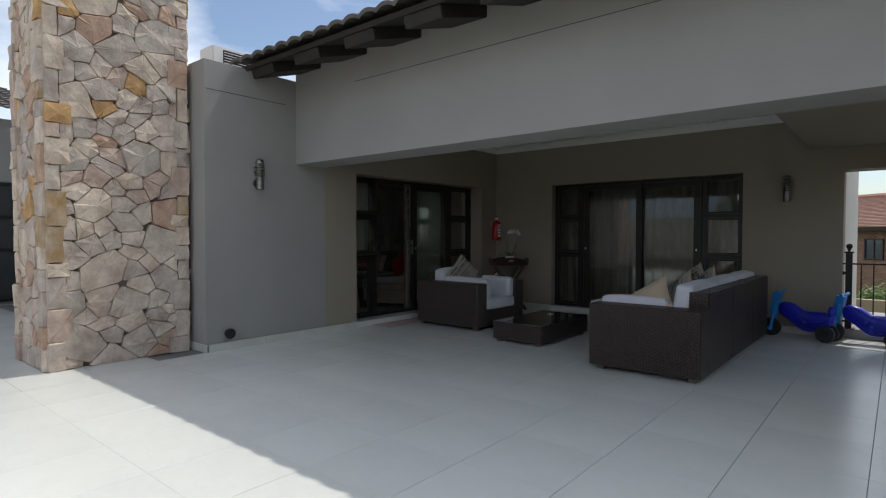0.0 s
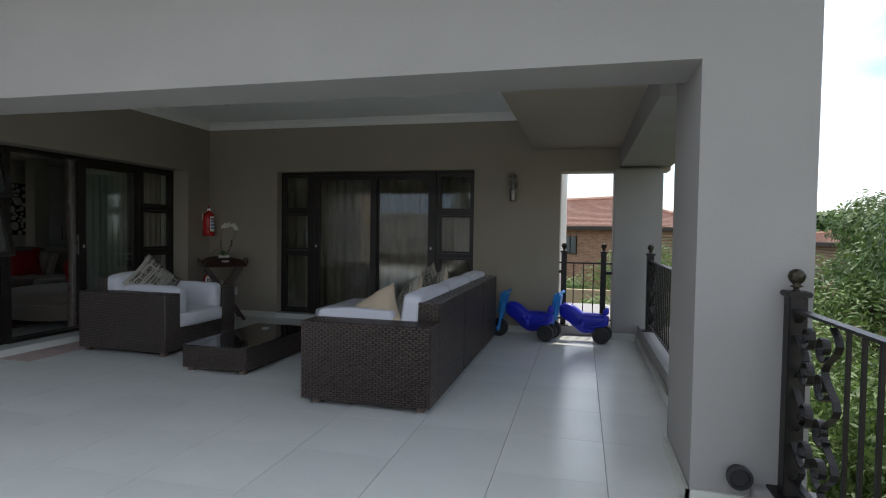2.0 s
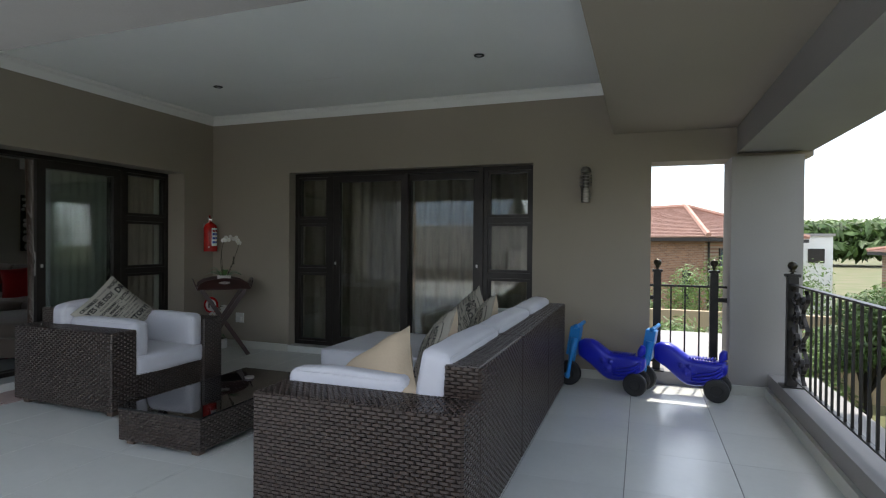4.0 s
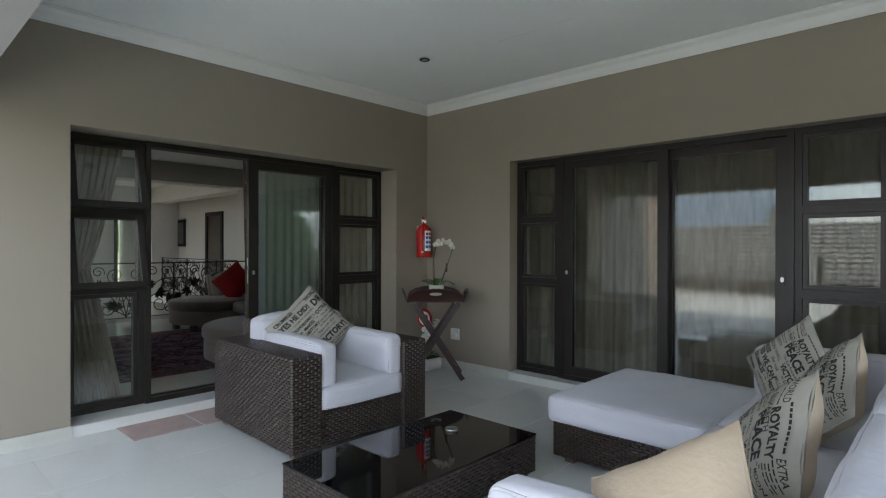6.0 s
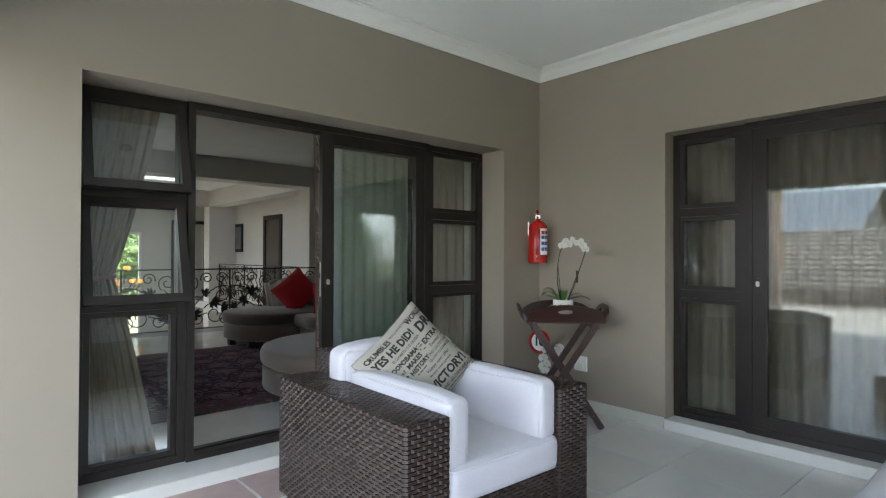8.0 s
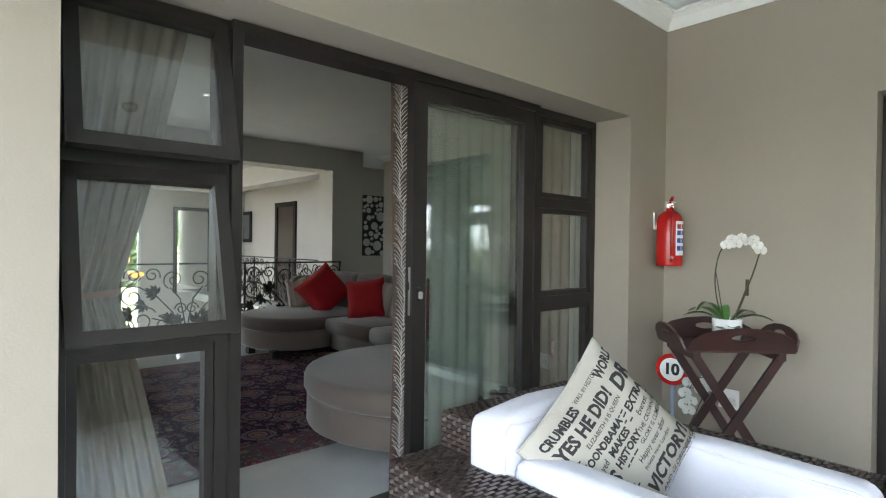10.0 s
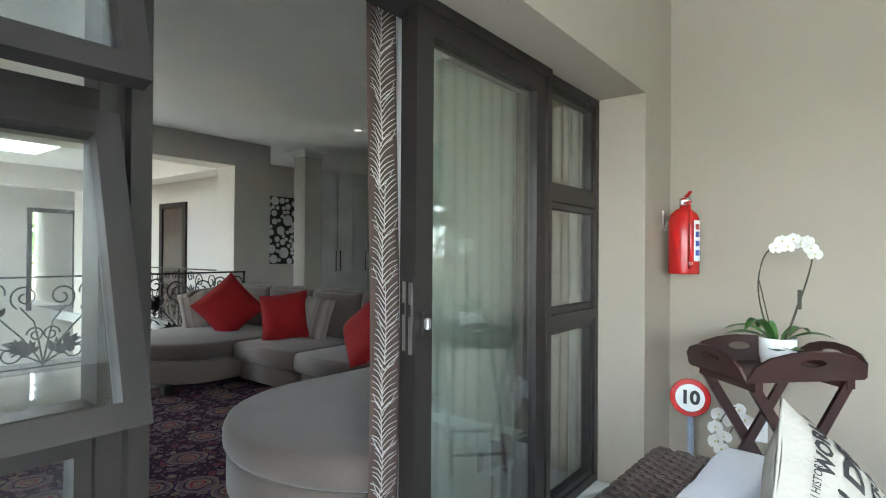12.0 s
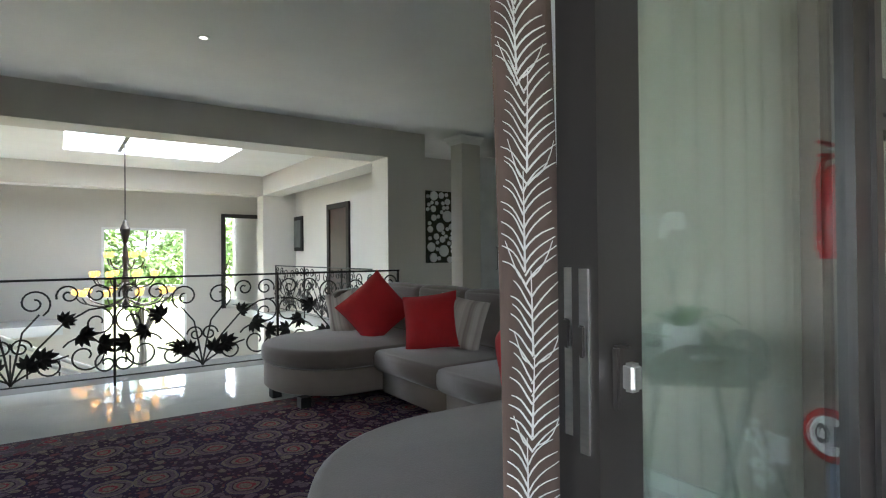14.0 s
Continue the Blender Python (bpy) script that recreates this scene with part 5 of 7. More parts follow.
def toy_bike(m, label):
    t = thing("ride_on_bike", label, "ride-on toy", m, group="blue ride-on toys")
    bm = bmesh.new()
    outline = ((-0.205, 0.40, 0.34, 0.03), (-0.195, 0.43, 0.29, 0.05), (-0.15, 0.455, 0.262, 0.062), (-0.08, 0.452, 0.218, 0.070), (-0.02, 0.425, 0.165, 0.075), (0.03, 0.388, 0.125, 0.078), (0.08, 0.356, 0.104, 0.078),
               (0.15, 0.345, 0.10, 0.078), (0.22, 0.342, 0.115, 0.082), (0.28, 0.338, 0.15, 0.085), (0.34, 0.336, 0.19, 0.085), (0.375, 0.33, 0.215, 0.075), (0.388, 0.31, 0.24, 0.05))
    blob(bm, [(x, (a + b) / 2, (a - b) / 2, w) for x, a, b, w in outline], n=20, power=3.4)
    part("body", bm, BLUE, t, smooth=True)
    for i in range(9):
        bm = bmesh.new()
        tube(bm, [Vector((0.10 + 0.024 * i, -0.055, 0.345)), Vector((0.10 + 0.024 * i, 0.055, 0.345))], 0.009)
        part("seat_rib", bm, BLUE, t, smooth=True)
    for sd in (-1, 1):
        for x, z, q in ((0.075, 0.215, 0.040), (0.145, 0.205, 0.034), (0.03, 0.275, 0.028), (0.10, 0.275, 0.026)):
            bm = bmesh.new()
            lathe(bm, [(0, 0.012), (q * 0.55, 0.012), (q * 0.62, 0.006), (q * 0.85, 0.012), (q, 0.0)], 16, Matrix.Translation((x, sd * 0.076, z)) @ Matrix.Rotation(radians(-90 * sd), 4, "X"))
            part("engine_cover", bm, BLUE, t, smooth=True)
    for k in range(3):
        bm = bmesh.new()
        tube(bm, smooth_line([Vector(p) for p in ((0.12, -0.075, 0.20 - 0.02 * k), (0.2, -0.092, 0.22 - 0.03 * k), (0.3, -0.095, 0.25 - 0.03 * k), (0.36, -0.09, 0.30 - 0.03 * k))], 4), 0.014)
        tube(bm, smooth_line([Vector(p) for p in ((0.12, 0.075, 0.20 - 0.02 * k), (0.2, 0.092, 0.22 - 0.03 * k), (0.3, 0.095, 0.25 - 0.03 * k), (0.36, 0.09, 0.30 - 0.03 * k))], 4), 0.014)
        part("exhaust", bm, BLUE, t, smooth=True)
    bm = bmesh.new()
    blob(bm, [(0.325, 0.35, 0.05, 0.04), (0.35, 0.385, 0.052, 0.05), (0.385, 0.39, 0.035, 0.04)])
    part("tail", bm, BLUE, t, smooth=True)
    F = Matrix.Translation((-0.256, 0, 0.34)) @ Matrix.Rotation(radians(9), 4, "Y")
    bm = bmesh.new()
    for s in (-1, 1):
        tube(bm, [F @ Vector((0, s * 0.055, z)) for z in (-0.27, -0.2, -0.1, 0.0, 0.12)], [0.017, 0.019, 0.02, 0.028, 0.03], sides=10)
        bmesh.ops.create_icosphere(bm, subdivisions=2, radius=0.03, matrix=F @ Matrix.Translation((-0.005, s * 0.06, -0.24)))
    box(bm, -0.05, 0.04, -0.06, 0.06, -0.05, 0.22, F)
    box(bm, -0.05, 0.015, -0.045, 0.045, 0.06, 0.20, F)
    bmesh.ops.bevel(bm, geom=[e for e in bm.edges if e.calc_length() > 0.06], offset=0.008, segments=1, affect="EDGES", clamp_overlap=True)
    part("fork", bm, CYAN, t)
    bm = bmesh.new()
    tube(bm, [F @ Vector((0.02, -0.15, 0.25)), F @ Vector((0, -0.05, 0.22)), F @ Vector((0, 0.05, 0.22)), F @ Vector((0.02, 0.15, 0.25))], [0.018, 0.02, 0.02, 0.018], sides=10)
    part("handlebar", bm, CYAN, t, smooth=True)
    wheel(t, -0.30, 0, 0.115, 0.05, "front_wheel")
    wheel(t, 0.315, -0.09, 0.10, 0.06, "rear_wheel")
    wheel(t, 0.315, 0.09, 0.10, 0.06, "rear_wheel")
    return t


toy_bike(pose(-0.15, 7.10, 0, 0, 0, -9), "royal blue plastic ride-on motorbike against the taupe wall")
toy_bike(pose(0.51, 7.16, 0, 0, 0, -12), "royal blue plastic ride-on motorbike before the gate")


# ---- wrought iron ----
def flat_bar(bm, pts, w, th, up=None):
    """A bar of flat iron along pts; w across the plane given by its normal up, th in the plane."""
    n = up
    rings = []
    for i, p in enumerate(pts):
        t = (pts[min(i + 1, len(pts) - 1)] - pts[max(i - 1, 0)]).normalized()
        s = t.cross(n).normalized()
        rings.append([bm.verts.new(p + n * a * w / 2 + s * b * th / 2) for a, b in ((-1, -1), (1, -1), (1, 1), (-1, 1))])
    for a, b in zip(rings, rings[1:]):
        for k in range(4):
            bm.faces.new((a[k], a[(k + 1) % 4], b[(k + 1) % 4], b[k]))
    bm.faces.new(rings[0][::-1])
    bm.faces.new(rings[-1])


def spiral(c, r0, r1, a0, turns, n=22):
    """Plan points of a spiral round c from radius r0 at angle a0 degrees to r1 over that many turns."""
    return [(c[0] + (r0 + (r1 - r0) * i / n) * math.cos(radians(a0) + 2 * math.pi * turns * i / n), c[1] + (r0 + (r1 - r0) * i / n) * math.sin(radians(a0) + 2 * math.pi * turns * i / n)) for i in range(n + 1)]


def newel(parent, x, y, z0, h, s=0.075):
    boxes("base_plate", IRON, parent, (x - s, x + s, y - s, y + s, z0, z0 + 0.01))
    post = boxes("post", IRON, parent, (x - s / 2, x + s / 2, y - s / 2, y + s / 2, z0 + 0.01, z0 + h), bevel=0.004)
    boxes("post_cap", IRON, post, (x - s * 0.68, x + s * 0.68, y - s * 0.68, y + s * 0.68, z0 + h, z0 + h + 0.025), bevel=0.005)
    bm = bmesh.new()
    lathe(bm, [(0.025, 0), (0.012, 0.012), (0.012, 0.02), (0.03, 0.026), (0.014, 0.034), (0.03, 0.05), (0.037, 0.07), (0.03, 0.093), (0.014, 0.104), (0, 0.106)], 20, Matrix.Translation((x, y, z0 + h + 0.02)))
    part("finial", bm, material("worn_bronze_iron", (0.06, 0.05, 0.03), 0.35, 0.7, color2=(0.02, 0.018, 0.015), scale=25), post, smooth=True)
    return post


def railing(name, label, a, b, z0, h, newels=(0, 1), panel=True):
    """A terrace railing from a to b in plan, foot at z0: top flat, balusters and a scrolled panel at each end."""
    t = thing(name, label, "railing", group="terrace railings")
    a, b = Vector((*a, 0)), Vector((*b, 0))
    L = (b - a).length
    u = (b - a) / L
    nrm = Vector((-u.y, u.x, 0))
    def P(s, z):
        return a + u * s + Z * (z0 + z)
    for k in newels:
        p = a if k == 0 else b
        newel(t, p.x, p.y, z0, h)
    for nm, z, w in (("top_rail", h - 0.06, 0.045), ("bottom_rail", 0.09, 0.03)):
        bm = bmesh.new()
        flat_bar(bm, [P(0.03, z), P(L - 0.03, z)], w, 0.012, nrm)
        part(nm, bm, IRON, t)
    spans = [(0.06, 0.42), (L - 0.42, L - 0.06)] if panel and L > 1.2 else []
    n = max(2, int(L / 0.115))
    for i in range(n):
        s = L * (i + 0.5) / n
        if any(p - 0.01 < s < q + 0.01 for p, q in spans):
            continue
        bm = bmesh.new()
        flat_bar(bm, [P(s, 0.09), P(s, h - 0.06)], 0.014, 0.014, nrm)
        part("baluster", bm, IRON, t)
    for s0, s1 in spans:
        m = 1 if s0 < L / 2 else -1
        x0 = s0 if m > 0 else s1
        def S(pts, name, w=0.028):
            bm = bmesh.new()
            flat_bar(bm, [P(x0 + m * x, z) for x, z in pts], w, 0.006, nrm)
            part(name, bm, IRON, t)
        k = (h - 0.15) / 0.9
        for cz, r in ((0.20, 0.075), (0.40, 0.065), (0.62, 0.065), (0.80, 0.06)):
            S(spiral((0.09, 0.09 + cz * k * 0.98), r, 0.018, 200, 1.35), "scroll")
            S(spiral((0.25, 0.09 + (cz - 0.02) * k * 0.98), r, 0.018, -20, -1.35), "scroll")
        S([(0.02 + 0.06 * math.sin(i / 12 * math.pi * 3), 0.10 + (h - 0.18) * i / 24) for i in range(25)], "stem")
        S([(0.33 - 0.06 * math.sin(i / 12 * math.pi * 3), 0.10 + (h - 0.18) * i / 24) for i in range(25)], "stem")
    return t


railing("railing", "black wrought iron terrace railing with scrolls on a low kerb", (1.505, 2.99), (1.505, -3.95), 0.14, 0.915)
railing("railing", "black wrought iron railing with scrolls between two plastered columns", (1.33, 6.95), (1.33, 3.86), 0.2, 0.88)
t = thing("gate_rail", "short black iron balustrade in the narrow opening", "railing")
for x in (0.335, 0.83):
    newel(t, x, 7.55, 0.12, 0.95, 0.07)
for z in (0.93, 0.2):
    boxes("rail", IRON, t, (0.27, 0.94, 7.54, 7.56, z, z + 0.02))
for k in range(3):
    x = 0.335 + 0.124 * (k + 1)
    boxes("baluster", IRON, t, (x - 0.007, x + 0.007, 7.543, 7.557, 0.22, 0.93))
for x0, x1 in ((0.27, 0.30), (0.865, 0.94)):
    boxes("arm", IRON, t, (x0, x1, 7.535, 7.565, 0.80, 0.84))

# ---- terrace edge, seen in the glass ----
structure("parapet_south", material("dark_brown_plaster", (0.085, 0.075, 0.065), 0.85, color2=(0.07, 0.062, 0.054), scale=2), (-8.0, 1.5, -4.2, -4.0, 0.10, 0.42), label="low plastered parapet at the terrace edge", category="wall")
structure("parapet_foot", PLASTER, (-8.0, 1.5, -4.2, -3.9, -0.1, 0.099), label="grey plastered foot of the parapet", category="wall")
structure("coping", ROOFTILE, (-8.0, 1.5, -4.22, -3.98, 0.42, 0.47), label="dark coping of the parapet", category="coping")
railing("railing", "black wrought iron railing on the low parapet", (-7.9, -4.1), (-3.95, -4.1), 0.47, 0.56)
railing("railing", "black wrought iron railing on the low parapet", (-3.12, -4.1), (1.4, -4.1), 0.47, 0.56)
structure("pillar_south", PLASTER, (-8.6, -8.0, -4.4, -3.9, 0, 3.0), (-3.88, -3.18, -4.35, -3.95, -0.1, 1.08), label="plastered pillar of the parapet", category="pillar")


# ---- roofs ----
def tiled_roof(name, label, parent, o, u, v, n, lu, lv, mat, pu=0.22, pv=0.34, amp=0.022, deep=1.0):
    """Wavy courses over the rectangle o + u, v; u runs along the eave."""
    bm = bmesh.new()
    nu, nv = max(2, int(lu / pu * 6)), max(1, int(lv / pv))
    for j in range(nv):
        rows = []
        for q, hh in ((0, 0.03), (1, 0.0)):
            rows.append([bm.verts.new(o + u * (lu * i / nu) + v * (pv * (j + q) + (0.0 if q else -0.02)) + n * (hh * deep + amp * abs(math.sin(math.pi * (lu * i / nu) / pu)) ** 0.7)) for i in range(nu + 1)])
        low = [bm.verts.new(x.co - n * 0.035 * deep) for x in rows[0]]
        for i in range(nu):
            bm.faces.new((rows[0][i], rows[0][i + 1], rows[1][i + 1], rows[1][i]))
            bm.faces.new((low[i], low[i + 1], rows[0][i + 1], rows[0][i]))
    ob = finish(name, bm, mat, parent, label)
    ob["kind"] = "stuff" if parent else "structure"
    return ob


# porch roof: eave over the beam, rising away from the terrace
sl = radians(17)
tiled_roof("roof_porch", "brown concrete tiled roof over the porch", None, Vector((-5.15, 2.30, 3.24)), X, Vector((0, math.cos(sl), math.sin(sl))), Vector((0, -math.sin(sl), math.cos(sl))), 7.3, 6.6, ROOFTILE, amp=0.038)
bm = bmesh.new()
box(bm, -5.15, 2.1, 0.0, 6.5, -0.06, -0.012, Matrix.Translation((0, 2.36, 3.235)) @ Matrix.Rotation(sl, 4, "X"))
tagged(finish("roof_boarding", bm, DARKWOOD), "dark timber boarding under the tiles", "boarding", kind="structure")
for i in range(9):
    x = -4.62 + 0.80 * i
    t = thing("rafter", "dark stained timber rafter tail under the eave", "rafter", group="rafter tails")
    bm = bmesh.new()
    box(bm, x - 0.30, x + 0.12, 0.02, 0.72, -0.17, -0.062, Matrix.Translation((0, 2.36, 3.235)) @ Matrix.Rotation(sl, 4, "X"))
    part("beam_end", bm, DARKWOOD, t, bevel=0.006)
structure("gable_fill", PLASTER, (-5.0, 1.6, 7.5, 7.85, 3.0, 4.6), label="plastered wall under the ridge", category="wall")

# west wing of the house
wing = new("west_wing")
tagged(wing, "grey plastered wing of the house with a tiled roof", "building")
boxes("wall", PLASTER, wing, (-12.1, -11.8, -6.0, 1.9, 0, 3.4))
w = frame_rect("window", wing, BRONZE, "x", -11.79, 0.5, 1.78, 0.06, 2.24, 0.06, 0.08)
boxes("mullion", BRONZE, w, (-11.83, -11.75, 0.56, 1.72, 1.58, 1.64), (-11.83, -11.75, 0.56, 1.72, 0.98, 1.04))
boxes("pane", material("dark_window_pane", (0.03, 0.035, 0.04), 0.03, spec=0.9), w, (-11.795, -11.785, 0.56, 1.72, 0.12, 2.18))
tiled_roof("roof", "", wing, Vector((-11.25, -6.2, 3.5)), Y, Vector((-math.cos(sl), 0, math.sin(sl))), Vector((math.sin(sl), 0, math.cos(sl))), 8.4, 4.0, ROOFTILE)

# lower roof beyond the parapet and a gabled house further on
low = new("garage_wing")
tagged(low, "lower wing with a grey concrete tiled roof", "building")
boxes("wall", PLASTER, low, (-15, -0.5, -14.5, -6.0, -3.0, 0.1))
s2 = radians(26)
tiled_roof("roof", "", low, Vector((-15.5, -5.4, 0.1)), X, Vector((0, -math.cos(s2), math.sin(s2))), Vector((0, math.sin(s2), math.cos(s2))), 16, 4.9, material("grey_roof_tile", (0.25, 0.24, 0.22), 0.8, color2=(0.19, 0.185, 0.17), scale=5), pu=0.3, pv=0.33, amp=0.045, deep=2.6)


def gable_house(name, label, x0, x1, y0, y1, zg, ze, zr, wallm, roofm, windows=True):
    """Ridge along x."""
    t = thing(name, label, "house")
    bm = bmesh.new()
    ym = (y0 + y1) / 2
    v = [bm.verts.new(p) for p in ((x0, y0, zg), (x0, y1, zg), (x0, y1, ze), (x0, ym, zr), (x0, y0, ze), (x1, y0, zg), (x1, y1, zg), (x1, y1, ze), (x1, ym, zr), (x1, y0, ze))]
    for f in ((0, 4, 3, 2, 1), (5, 6, 7, 8, 9), (0, 5, 9, 4), (1, 2, 7, 6)):
        bm.faces.new([v[i] for i in f])
    part("wall", bm, wallm, t)
    for s, ya in ((1, y0), (-1, y1)):
        bm = bmesh.new()
        o = 0.5
        d = Vector((0, ym - ya, zr - ze)).normalized()
        e = Vector((0, ya, ze)) - d * o
        top = Vector((0, ym, zr))
        q = [Vector((x0 - o, 0, 0)) + e, Vector((x1 + o, 0, 0)) + e, Vector((x1 + o, 0, 0)) + top, Vector((x0 - o, 0, 0)) + top]
        lo = [bm.verts.new(p + Z * 0.02) for p in q]
        hi = [bm.verts.new(p + Z * 0.16) for p in q]
        bm.faces.new(hi)
        bm.faces.new(lo[::-1])
        for k in range(4):
            bm.faces.new((lo[k], lo[(k + 1) % 4], hi[(k + 1) % 4], hi[k]))
        part("roof", bm, roofm, t)
    return t


SLATE = material("blue_grey_metal_roof", (0.16, 0.20, 0.24), 0.5, color2=(0.13, 0.165, 0.20), scale=2)
gable_house("neighbour_house", "plastered house with a blue grey sheet roof", -24, -9, -32, -22, -3, 2.6, 5.0, PLASTER, SLATE)

# ---- ground and neighbourhood ----
GZ = -3.0
GROUND = material("dry_lawn_ground", (0.10, 0.115, 0.04), 0.95, color2=(0.15, 0.13, 0.07), scale=0.3, fine=0.25, bump_scale=14)
structure("ground", GROUND, (-400, 400, -400, 400, GZ - 0.3, GZ), label="grassy ground reaching the horizon", category="ground")
structure("podium", PLASTER, (-11.8, 1.8, -4.2, 2.2, GZ, -0.13), (-19, 1.6, 10.6, 12.2, GZ, -0.16), (-5.35, 1.8, 2.2, 10.6, GZ, -0.13), label="plastered storey under the terrace", category="wall")
structure("wall_garden", material("tan_plaster", (0.42, 0.33, 0.21), 0.9, color2=(0.36, 0.28, 0.18), scale=0.8), (-30, 40, 20.0, 20.25, GZ, GZ + 2.35), label="tan plastered garden wall", category="wall")


def brick_house(name, label, x0, x1, y0, y1, ze, zr, wins):
    t = thing(name, label, "house")
    wall = boxes("wall", BRICK_MAT, t, (x0, x1, y0, y1, GZ, ze))
    for k, (a, b, c, d) in enumerate(wins):
        w = frame_rect("window", t, BRONZE, "y", y0 - 0.02, a, b, c, d, 0.07, 0.1)
        boxes("pane", material("blue_dark_pane", (0.05, 0.07, 0.09), 0.05, spec=0.8), w, (a + 0.07, b - 0.07, y0 - 0.02, y0 - 0.01, c + 0.07, d - 0.07))
        boxes("bar", BRONZE, w, ((a + b) / 2 - 0.03, (a + b) / 2 + 0.03, y0 - 0.06, y0 - 0.02, c, d))
    o = 0.6
    a0, a1, b0, b1 = x0 - o, x1 + o, y0 - o, y1 + o
    half = (b1 - b0) / 2
    ridge = [Vector((a0 + half, (b0 + b1) / 2, zr)), Vector((a1 - half, (b0 + b1) / 2, zr))]
    if a1 - a0 < b1 - b0:
        half = (a1 - a0) / 2
        ridge = [Vector(((a0 + a1) / 2, b0 + half, zr)), Vector(((a0 + a1) / 2, b1 - half, zr))]
    c = [Vector(p) for p in ((a0, b0, ze), (a1, b0, ze), (a1, b1, ze), (a0, b1, ze))]
    bm = bmesh.new()
    if a1 - a0 >= b1 - b0:
        faces = ((c[0], c[1], ridge[1], ridge[0]), (c[1], c[2], ridge[1]), (c[2], c[3], ridge[0], ridge[1]), (c[3], c[0], ridge[0]))
    else:
        faces = ((c[0], c[1], ridge[0]), (c[1], c[2], ridge[1], ridge[0]), (c[2], c[3], ridge[1]), (c[3], c[0], ridge[0], ridge[1]))
    for f in faces:
        n = (f[1] - f[0]).cross(f[2] - f[0]).normalized()
        # stepped courses
        base0, base1 = f[0], f[1]
        tip0, tip1 = (f[3], f[2]) if len(f) == 4 else (f[2], f[2])
        m = 22
        for j in range(m):
            g0, g1 = j / m, (j + 1) / m
            p = [base0.lerp(tip0, g0) + n * 0.09, base1.lerp(tip1, g0) + n * 0.09, base1.lerp(tip1, g1) + n * 0.03, base0.lerp(tip0, g1) + n * 0.03]
            q = [bm.verts.new(x) for x in p]
            r = [bm.verts.new(p[1] - n * 0.07), bm.verts.new(p[0] - n * 0.07)]
            bm.faces.new(q)
            bm.faces.new((q[1], q[0], r[1], r[0]))
    roof = tagged(part("roof", bm, TERRACOTTA, t), kind="stuff")
    bm = bmesh.new()
    lines = [(c[0], ridge[0]), (c[1], ridge[1] if a1 - a0 >= b1 - b0 else ridge[0]), (c[2], ridge[1]), (c[3], ridge[0] if a1 - a0 >= b1 - b0 else ridge[1]), tuple(ridge)]
    for p, q in lines:
        tube(bm, [p + Z * 0.12, q + Z * 0.12], 0.13, sides=6)
    part("ridge_tiles", bm, material("pale_ridge_tile", (0.48, 0.27, 0.20), 0.8), roof)
    boxes("fascia", DARKWOOD, t, (a0, a1, b0, b0 + 0.1, ze - 0.18, ze), (a0, a1, b1 - 0.1, b1, ze - 0.18, ze), (a0, a0 + 0.1, b0 + 0.1, b1 - 0.1, ze - 0.18, ze), (a1 - 0.1, a1, b0 + 0.1, b1 - 0.1, ze - 0.18, ze))
    return t


BRICK_MAT = bpy.data.materials.new("mixed_face_brick")
BRICK_MAT.use_nodes = True
nt = BRICK_MAT.node_tree
bk, tc, mp = nt.nodes.new("ShaderNodeTexBrick"), nt.nodes.new("ShaderNodeTexCoord"), nt.nodes.new("ShaderNodeMapping")
mp.inputs["Rotation"].default_value = (radians(90), 0, 0)
bk.inputs["Color1"].default_value, bk.inputs["Color2"].default_value, bk.inputs["Mortar"].default_value = (0.27, 0.145, 0.085, 1), (0.16, 0.08, 0.05, 1), (0.26, 0.20, 0.15, 1)
bk.inputs["Scale"].default_value = 1
bk.inputs["Brick Width"].default_value, bk.inputs["Row Height"].default_value, bk.inputs["Mortar Size"].default_value = 0.232, 0.086, 0.01
nt.links.new(tc.outputs["Object"], mp.inputs[0])
nt.links.new(mp.outputs[0], bk.inputs[0])
nt.links.new(bk.outputs[0], nt.nodes["Principled BSDF"].inputs["Base Color"])
nt.nodes["Principled BSDF"].inputs["Roughness"].default_value = 0.85

h = brick_house("brick_house", "two storey brown face brick house with a pale terracotta hip roof", -13.0, 0.0, 0.0, 7.6, 1.7, 3.45, [(-4.6, -3.6, 0.1, 1.15), (-1.15, -0.75, -2.4, 0.1), (-9.0, -8.0, 0.1, 1.15)])
h.matrix_basis = pose(3.02, 30.85, 0, 0, 0, -40)
w = frame_rect("window", h, BRONZE, "x", 0.02, 1.1, 2.5, 0.1, 1.2, 0.07, 0.1)
boxes("pane", material("blue_dark_pane", (0.05, 0.07, 0.09), 0.05, spec=0.8), w, (0.0, 0.02, 1.17, 2.43, 0.17, 1.13))
boxes("bar", BRONZE, w, (0.02, 0.06, 1.77, 1.83, 0.1, 1.2))
bm = bmesh.new()
tube(bm, [Vector((0.06, 0.25, 1.5)), Vector((0.06, 0.25, GZ))], 0.05)
part("downpipe", bm, DARKWOOD, h)
brick_house("brick_house", "brown brick house with a wide terracotta roof beyond the trees", 14.5, 26, 33, 44, 1.0, 2.3, [(16, 17, -0.6, 0.4)])
t = thing("white_house", "pale plastered flat roofed house beyond the trees", "house")
boxes("wall", WHITE, t, (8.4, 10.2, 38, 44, GZ, 1.9))
boxes("coping", PLASTER, t, (8.3, 10.3, 37.9, 44.1, 1.9, 2.05))
boxes("window", BRONZE, t, (9.0, 9.8, 37.95, 38.0, 0.4, 1.2))


